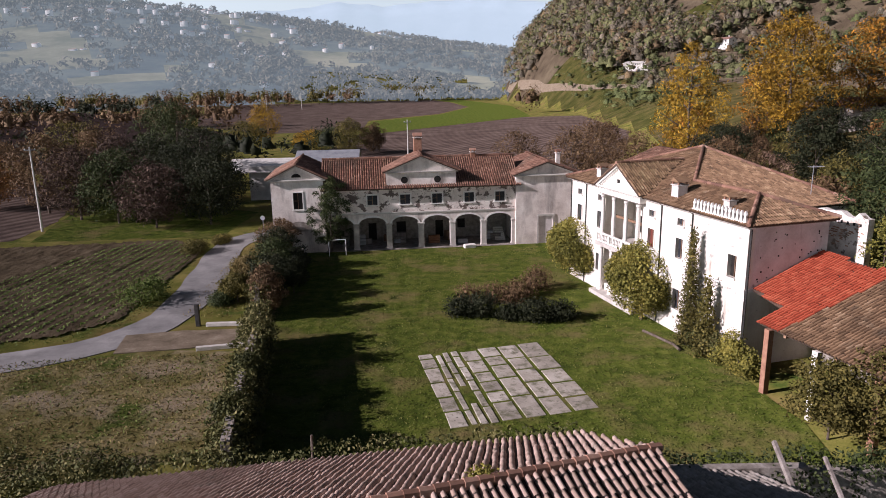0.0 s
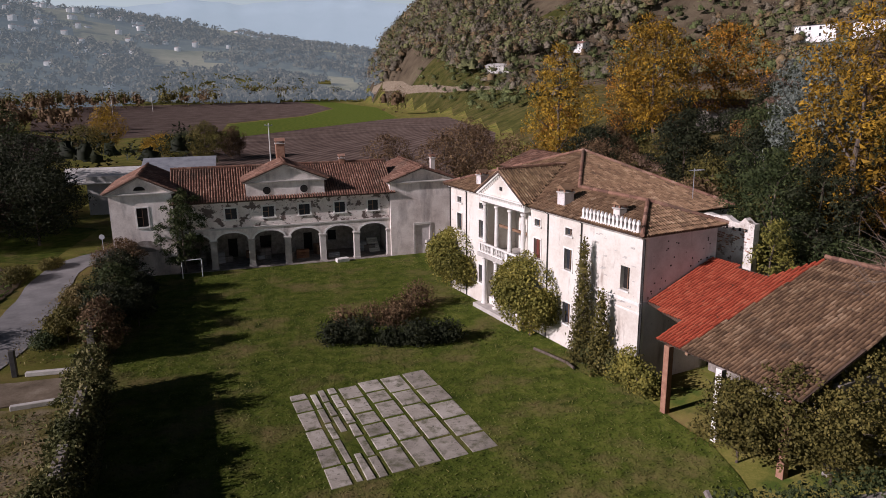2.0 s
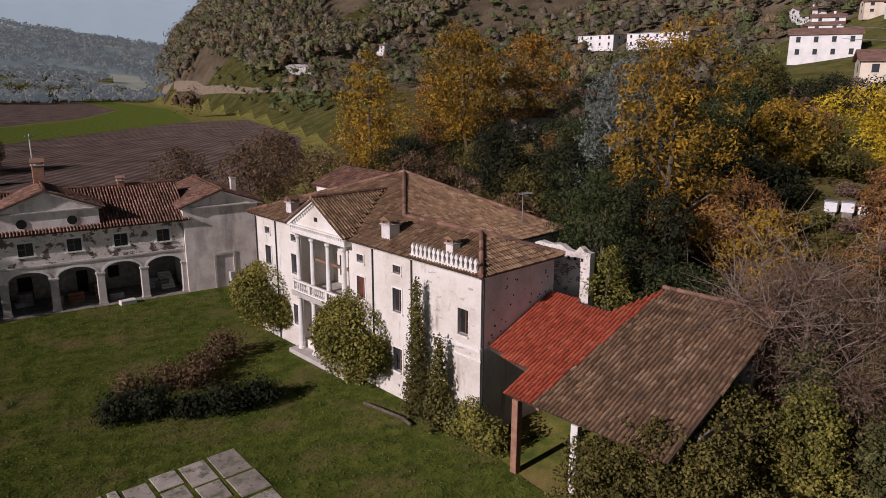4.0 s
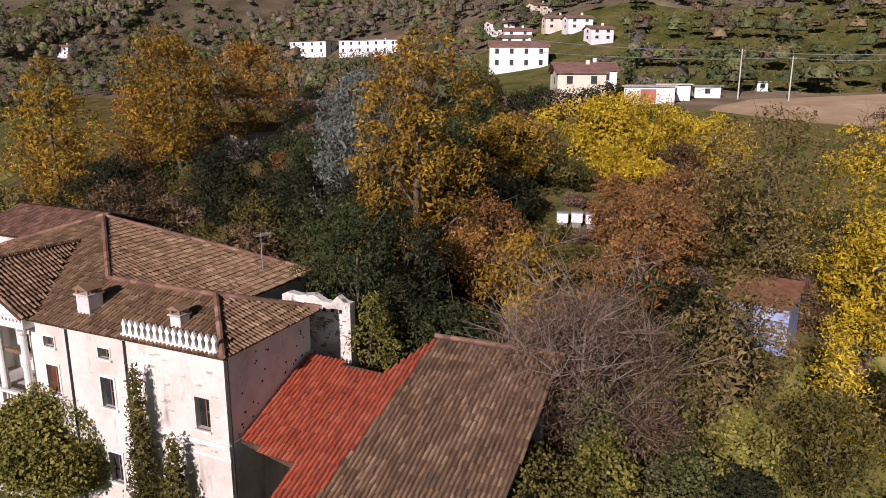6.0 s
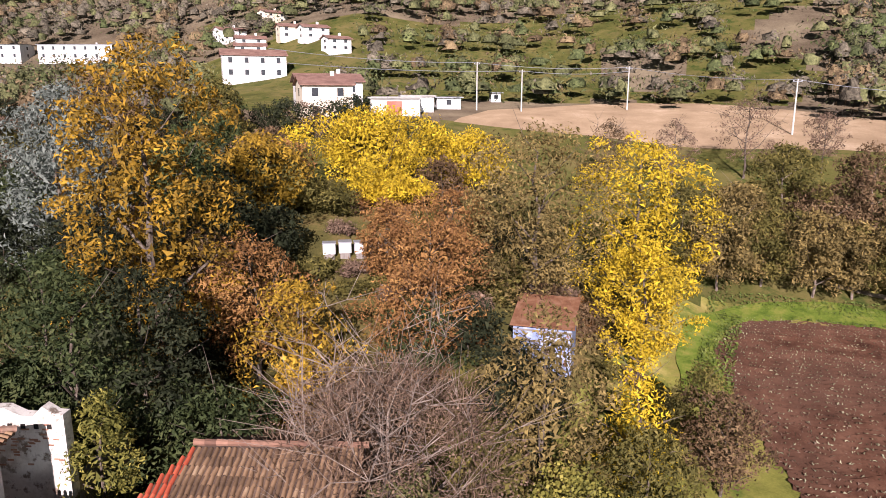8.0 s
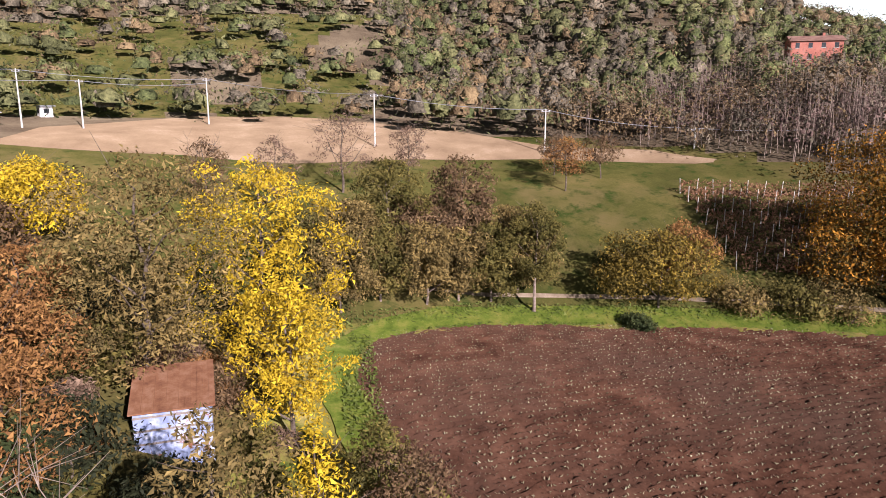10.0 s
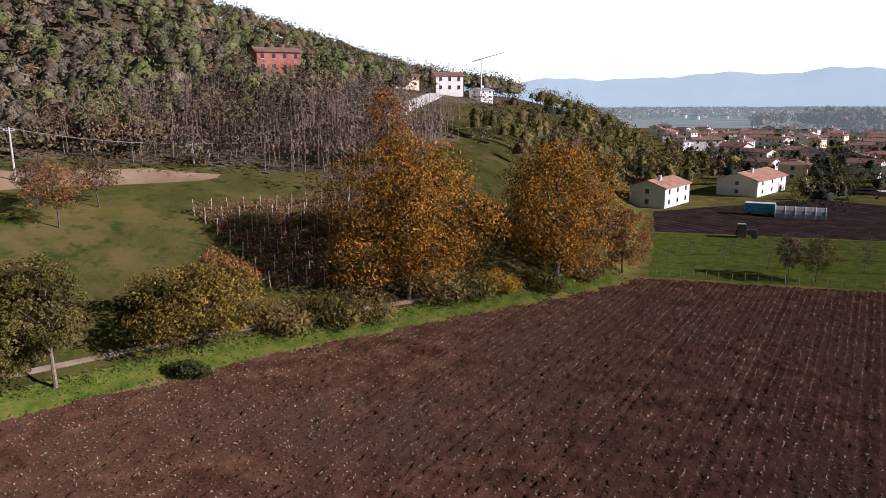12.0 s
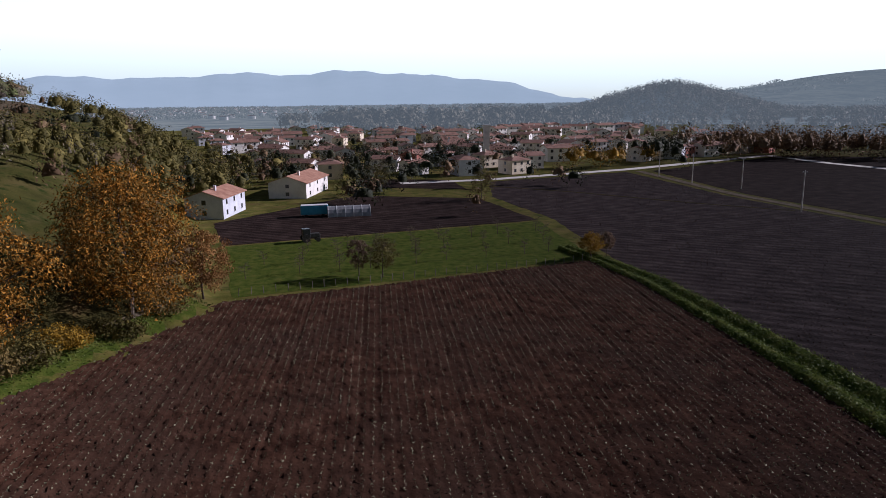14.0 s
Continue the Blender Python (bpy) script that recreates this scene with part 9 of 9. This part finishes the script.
part("frame", prism(bmesh.new(), [(1.8 * math.cos(math.pi * k / 8), 2.4 * math.sin(math.pi * k / 8)) for k in range(9)], "x", -5, 5), M["metal_sheet"], gh)
for k in range(6):
    part("hoop", prism(bmesh.new(), [(1.86 * math.cos(math.pi * j / 8), 2.46 * math.sin(math.pi * j / 8)) for j in range(9)] + [(1.8 * math.cos(math.pi * j / 8), 2.4 * math.sin(math.pi * j / 8)) for j in range(8, -1, -1)], "x", -5.0 + k * 1.95, -4.85 + k * 1.95), M["white_paint"], gh)
trac = empty("tractor", pose(48.0, -108.5, 0, 0, 0, 20), "dark tractor standing at the meadow's end", "tractor")
part("bonnet", boxed(-1.9, -0.5, 0.8, 0.0, 0.5, 1.6, bevel=0.1), M["iron"], trac)
part("cab", boxed(0.0, -0.8, 0.8, 1.5, 0.8, 2.6, bevel=0.1), M["pane"], trac)
for x, r in ((-1.4, 0.45), (0.9, 0.8)):
    for s in (-1, 1):
        bm = lathe(bmesh.new(), [(r, -0.18), (r, 0.18)], (0, 0, 0), 16)
        bmesh.ops.rotate(bm, verts=bm.verts, cent=(0, 0, 0), matrix=Matrix.Rotation(radians(90), 3, "X"))
        bmesh.ops.translate(bm, verts=bm.verts, vec=(x, s * 0.85, r))
        part("wheel", bm, M["iron"], trac)
# the town: a few house types, copied along its lanes
kinds = []
for k, (w, d_, h, wm, rf, hip) in enumerate(((10, 7.5, 5, "house_white", "roof_far", False), (9, 8, 5, "house_cream", "roof_far", True), (11, 7.5, 5.4, "house_blue", "roof_far", True), (8.5, 7, 4.6, "house_red", "roof_far", False), (10, 8, 5, "house_white", "roof_far", False), (15, 8, 5.6, "house_white", "roof_far", False))):
    kinds.append(house("town_house", (-20 + k * 15, -244 - k * 7, 0), 10 + k * 20, w, d_, h, wm, rf, ("white", "cream", "pale blue-white", "red", "white gabled", "big white")[k] + " house with a reddish tiled roof in the town", 0.32, 2, 3, hip, "town houses", sills=False))
placed = [(-20 + k * 15, -244 - k * 7) for k in range(6)] + [(74, -146), (59, -178), (59, -188)]
tries = 0
while len(placed) < 175 and tries < 6000:
    tries += 1
    y = -205 - 360 * rg.random() ** 1.2
    x = rg.uniform(-170, 60 + (-165 - y) * 0.36)
    if (x < -20 and y > -262) or (x < -60 and y > -300) or (x < 50 and y > -222):
        continue
    if min((x - a) ** 2 + (y - b) ** 2 for a, b in placed) < 13.5 ** 2:
        continue
    placed.append((x, y))
    s = rg.uniform(0.85, 1.15)
    copy_thing(rg.choices(kinds, (3, 2, 2, 0.5, 3, 1.2))[0], pose(x, y, ground_at(x, y), 0, 0, rg.choice((12, 102, 30, 75, 160)) + rg.uniform(-8, 8)) @ Matrix.Diagonal((s, s, s, 1)))
for k in range(9):
    x, y = -72 - k * 9 + rg.uniform(-3, 3), -268 - k * 4 + rg.uniform(-3, 3)
    copy_thing(kinds[k % 5], pose(x, y, 0, 0, 0, 40 + rg.uniform(-20, 20)))
# far villages: plain little houses on the hills, too small to tell apart
def specks(name, spots, seed, lab, z_of, big=1.0):
    rng = np.random.default_rng(seed)
    vs, walls, roofs_ = [], [], []
    for x, y in spots:
        w, d_, h, a = rng.uniform(7, 11) * big, rng.uniform(5, 7) * big, rng.uniform(2.6, 4.6) * big, rng.uniform(0, 3)
        z = z_of(x, y)
        c, s = math.cos(a), math.sin(a)
        base = len(vs)
        for px, py, pz in ((-1, -1, -3), (1, -1, -3), (1, 1, -3), (-1, 1, -3), (-1, -1, h), (1, -1, h), (1, 1, h), (-1, 1, h), (-1, 0, h + d_ * 0.22), (1, 0, h + d_ * 0.22)):
            vs.append((x + c * px * w / 2 - s * py * d_ / 2, y + s * px * w / 2 + c * py * d_ / 2, z + pz))
        walls += [[base + i for i in f] for f in ((0, 1, 5), (0, 5, 4), (1, 2, 6), (1, 6, 5), (2, 3, 7), (2, 7, 6), (3, 0, 4), (3, 4, 7), (4, 7, 8), (5, 9, 6))]
        roofs_ += [[base + i for i in f] for f in ((4, 5, 9), (4, 9, 8), (6, 7, 8), (6, 8, 9))]
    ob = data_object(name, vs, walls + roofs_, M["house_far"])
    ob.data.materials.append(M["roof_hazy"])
    for f in ob.data.polygons[len(walls):]:
        f.material_index = 1
    return tagged(ob, lab, "village", kind="stuff")


def hill_z(x, y):
    k = np.argmin((gx - x) ** 2 + (gy - y) ** 2)
    return float(gz.ravel()[k])


rngv = np.random.default_rng(3)
spots = [(rngv.normal(-410, 105), rngv.normal(1150, 140)) for _ in range(150)] + [(rngv.normal(-60, 60), rngv.normal(1500, 120)) for _ in range(30)]
specks("far_village", spots, 1, "pale houses of a village on the far hillside", hill_z)
spots = [(rngv.uniform(-350, 900), rngv.uniform(-2900, -1000)) for _ in range(380)]
specks("far_village", spots, 2, "white houses scattered over the far plain", hill_z, 1.1)

# ---- power lines ----


def power_pole(at, h, label, material="concrete", arms=True, turn=0.0, group="power poles"):
    ob = empty("power_pole", pose(*at, 0, 0, turn), label, "pole", group)
    part("shaft", tube(bmesh.new(), (0, 0, -0.6), (0, 0, h), 0.16, 0.10, 8), M[material], ob)
    if arms:
        part("crossarm", boxed(-0.7, -0.06, h - 0.35, 0.7, 0.06, h - 0.22), M["metal_sheet"], ob)
        for x in (-0.6, 0.0, 0.6):
            part("insulator", lathe(bmesh.new(), [(0.05, 0), (0.08, 0.06), (0.04, 0.14)], (x, 0, h - 0.217 if x else h), 8), M["white_paint"], ob)
    return ob


def cable(points, sag, label="thin power cable hanging between poles", r=0.045):
    bm = bmesh.new()
    for a, b in zip(points, points[1:]):
        a, b = Vector(a), Vector(b)
        prev = a
        for k in range(1, 13):
            f = k / 12
            p = a.lerp(b, f) - Vector((0, 0, sag * 4 * f * (1 - f)))
            tube(bm, prev, p, r, r, 4, False)
            prev = p
    return tagged(mesh_object("power_cable", bm, M["metal_sheet"]), label, "cable")


EAST = [(149.0, 64.7, 28.2), (160.8, 35.8, 27.4), (136.5, 7.5, 24.3), (126.5, -19.5, 21.8), (120.0, -43.6, 18.8)]
tops = []
for x, y, z in EAST + [(149.5, 55.5, 26.6)]:
    b = ground_at(x, y)
    power_pole((x, y, b), z - b, "slim concrete power pole on the slope", turn=70)
cable([(116, 92, 29.5)] + [(x, y, z) for x, y, z in EAST] + [(112.0, -72.0, 19.5), (104, -110, 20)], 0.7)
cable([(113, 88, 27.0), (149.5, 55.5, 26.5), (160.8, 35.8, 26.6)], 0.6)
for x, y, h in ((-62.7, -129.7, 9.5), (-68.8, -170.5, 9.0), (-60.7, -186, 9), (-58.1, -207, 9)):
    power_pole((x, y, 0), h, "grey power pole beside the farm track", turn=15)
power_pole((-55.4, 94, 0), 11.5, "pale power pole in the field", turn=20)
for x, y in ((-134, 430), (-118, 480), (-104, 530), (-6.5, 136)):
    power_pole((x, y, 0), 12.0, "distant power pole in the fields", turn=20)
# crane-like mast by the hill houses
mast = empty("crane", pose(147, -181, ground_at(147, -181)), "thin white building crane beyond the hill houses", "crane")
part("mast", tube(bmesh.new(), (0, 0, -1), (0, 0, 15), 0.28, 0.22, 6), M["white_paint"], mast)
part("jib", tube(bmesh.new(), (3, 1, 13.4), (-7, -3, 16.2), 0.2, 0.12, 6), M["white_paint"], mast)
tw = empty("water_tower", pose(-6, -262, 0), "slim white tower at the edge of the town", "tower")
part("shaft", boxed(-1.2, -1.2, 0, 1.2, 1.2, 15), M["house_white"], tw)
part("cap", boxed(-1.5, -1.5, 15.003, 1.5, 1.5, 16), M["house_white"], tw)

# ---- vineyard posts, fences, crop rows ----
proto = None
rg = random.Random(14)
for r in range(7):
    for k in range(13):
        x, y = 84.0 + r * 2.9 - k * 1.0, -25.5 - k * 1.9 - r * 0.6
        if y < -60:
            continue
        m = pose(x, y, ground_at(x, y), rg.uniform(-4, 4), rg.uniform(-4, 4), 0)
        if proto is None:
            proto = tagged(mesh_object("vine_post", tube(bmesh.new(), (0, 0, -0.3), (0, 0, 2.1), 0.06, 0.05, 6), M["concrete"]), "pale concrete vineyard post on the slope", "post", "vineyard posts")
            proto.matrix_world = m
        else:
            copy_thing(proto, m)
rngx = np.random.default_rng(9)
vp, vn = [], []
for r in range(7):
    t = rngx.random(2200) * 25
    x = 84.0 + r * 2.9 - t * 0.526 + rngx.normal(0, 0.3, 2200)
    y = -25.5 - t - r * 0.6 + rngx.normal(0, 0.3, 2200)
    vp.append(np.stack([x, y, land(x, y) + rngx.uniform(0.1, 1.8, 2200)], -1))
vp = np.concatenate(vp)
v, q = leaf_tris(rngx, vp, rngx.normal(0, 1, vp.shape), 0.42)
tagged(data_object("vine_rows", v, q, M["vine_leaf"]), "brown withered vines in rows", "vines", kind="stuff")
proto = None
for k in range(34):
    x, y = 53.5 - k * 1.65, -71.2 - k * 0.47
    m = pose(x, y, 0, rg.uniform(-5, 5), rg.uniform(-5, 5), 0)
    if proto is None:
        proto = tagged(mesh_object("fence_post", tube(bmesh.new(), (0, 0, -0.2), (0, 0, 1.1), 0.05, 0.045, 6), M["wood_grey"]), "grey wooden fence post along the meadow", "post", "meadow fence posts")
        proto.matrix_world = m
    else:
        copy_thing(proto, m)
# crop rows and clods
def rows_of(name, poly, along, gap, step, size, mat_, lab, seed, z=0.05, limit=60000, jitter=0.08, spread=1.4, bare=None):
    rng = np.random.default_rng(seed)
    ps = np.array(poly)
    a = np.array([math.cos(radians(along)), math.sin(radians(along))])
    b = np.array([-a[1], a[0]])
    ua, ub = ps @ a, ps @ b
    U, V = np.meshgrid(np.arange(ua.min(), ua.max(), step), np.arange(ub.min(), ub.max(), gap))
    U, V = U.ravel() + rng.normal(0, step * 0.4, U.size), V.ravel() + rng.normal(0, jitter, U.size)
    x, y = U * a[0] + V * b[0], U * a[1] + V * b[1]
    ok = inside(x, y, [tuple(p) for p in poly]) & (rng.random(len(x)) < 0.75)
    if bare:
        ok &= ~inside(x, y, bare)
    x, y = x[ok], y[ok]
    if len(x) > limit:
        sel = rng.choice(len(x), limit, replace=False)
        x, y = x[sel], y[sel]
    c = np.stack([x, y, z + land(x, y)], -1)
    up = np.tile([0.0, 0.0, 1.0], (len(x), 1))
    v, q = leaf_tris(rng, c, up, size * 1.25, spread)
    return tagged(data_object(name, v, q, M[mat_]), lab, "plants", kind="stuff")


rows_of("crop_rows", [(-28.8, 79), (-27.9, 57), (-31, 53), (-36, 51.5), (-52, 49), (-46, 66), (-40, 84), (-34, 86)], 86, 1.04, 0.055, 0.23, "l_crop", "rows of young green crop", 1, 0.2, 40000, 0.10, 1.3)
rows_of("crop_rows", [(-46, 66), (-52, 49), (-75, 46.5), (-79, 79), (-52, 83), (-40, 84)], 82, 0.9, 0.35, 0.18, "l_clod", "rows of turned earth beside the crop", 18, 0.06, 12000, 0.12, 1.2)
rows_of("field_sprouts", FIELD, 91.5, 0.75, 0.22, 0.19, "l_stub", "pale sprouts and stubble in rows on the field", 2, 0.2, 60000, 0.06)
rows_of("field_clods", FIELD, 91.5, 0.75, 0.30, 0.17, "l_clod", "brown clods turned up on the field", 3, 0.13, 24000, 0.2)
GREY = [(-14, -5), (-12.6, -40), (-9, -72), (-6, -90), (-4, -126), (5, -165), (1, -200), (-52, -222), (-58, -160), (-68, -113), (-90, -5)]
rows_of("field_stubble", GREY, 150, 1.3, 0.5, 0.24, "l_clod", "rows of stubble on the far field", 4, 0.05, 26000, 0.2)
VERGE = [(87, 20), (86.9, 4), (80, -18), (72, -36), (65.6, -49), (58.6, -66), (55.6, -67), (62.2, -49), (68.8, -36), (76.6, -18), (83.2, 4), (83.2, 17), (62, 19), (62, 22)]
rows_of("verge_weeds", VERGE, 60, 0.22, 0.2, 0.3, "l_weed", "bright green weeds along the field's edge", 5, 0.25, 15000, 0.2)
pick = rngd.integers(0, nd, 15000)
q, z = ditch_spot(dp[pick] + rngd.normal(0, 0.25, (15000, 2)), dn[pick], rngd.uniform(-0.98, 0.98, 15000))
v, f = leaf_tris(rngd, np.concatenate([q, (z + rngd.uniform(0.0, 0.22, 15000))[:, None]], 1), np.tile([0.0, 0.0, 1.0], (15000, 1)), 0.3, 0.9)
tagged(data_object("ditch_weeds", v, f, M["l_weed"]), "rank green weeds on the banks of the ditch", "plants", kind="stuff")
PAVED = [(0.2, 35.9), (9.4, 38.3), (7.1, 49.3), (-2.1, 46.9)]
LAWN = [(-10, 30), (-12.5, 46), (-15, 57), (-17.4, 72), (-17, 79), (12, 80), (15, 66), (18, 50), (20.5, 36), (19, 27), (-8, 27)]
rows_of("grass_tufts", LAWN, 20, 0.2, 0.2, 0.13, "l_lawn", "short grass tufts of the lawn", 7, 0.07, 30000, 0.2, 1.6, PAVED)

rows_of("rough_grass", [(-34, 46), (-28, 47.5), (-15, 48), (-13.4, 44), (-11.5, 33), (-27, 31), (-60, 30), (-60, 37)], 20, 0.22, 0.22, 0.17, "l_dry", "rough dry grass on the bank", 8, 0.1, 24000, 0.2, 1.4)
rows_of("rough_grass", [(-34, 46), (-28, 47.5), (-15, 48), (-13.4, 44), (-11.5, 33), (-27, 31), (-60, 30), (-60, 37)], 60, 0.3, 0.3, 0.17, "l_weed", "green weeds on the bank", 9, 0.12, 11000, 0.2, 1.4)
rows_of("rough_grass", [(-22.5, 56), (-18, 56), (-20, 80), (-24.5, 82)], 60, 0.3, 0.3, 0.18, "l_dry", "dry weeds beside the lane", 10, 0.12, 4000, 0.2)
rows_of("rough_grass", [(-29.5, 84), (-27.2, 62), (-26, 55), (-29, 51), (-60, 44), (-60, 47), (-31, 53), (-28.6, 57), (-29.5, 80)], 60, 0.3, 0.3, 0.18, "l_weed", "weeds between the lane and the field", 11, 0.12, 5000, 0.2)
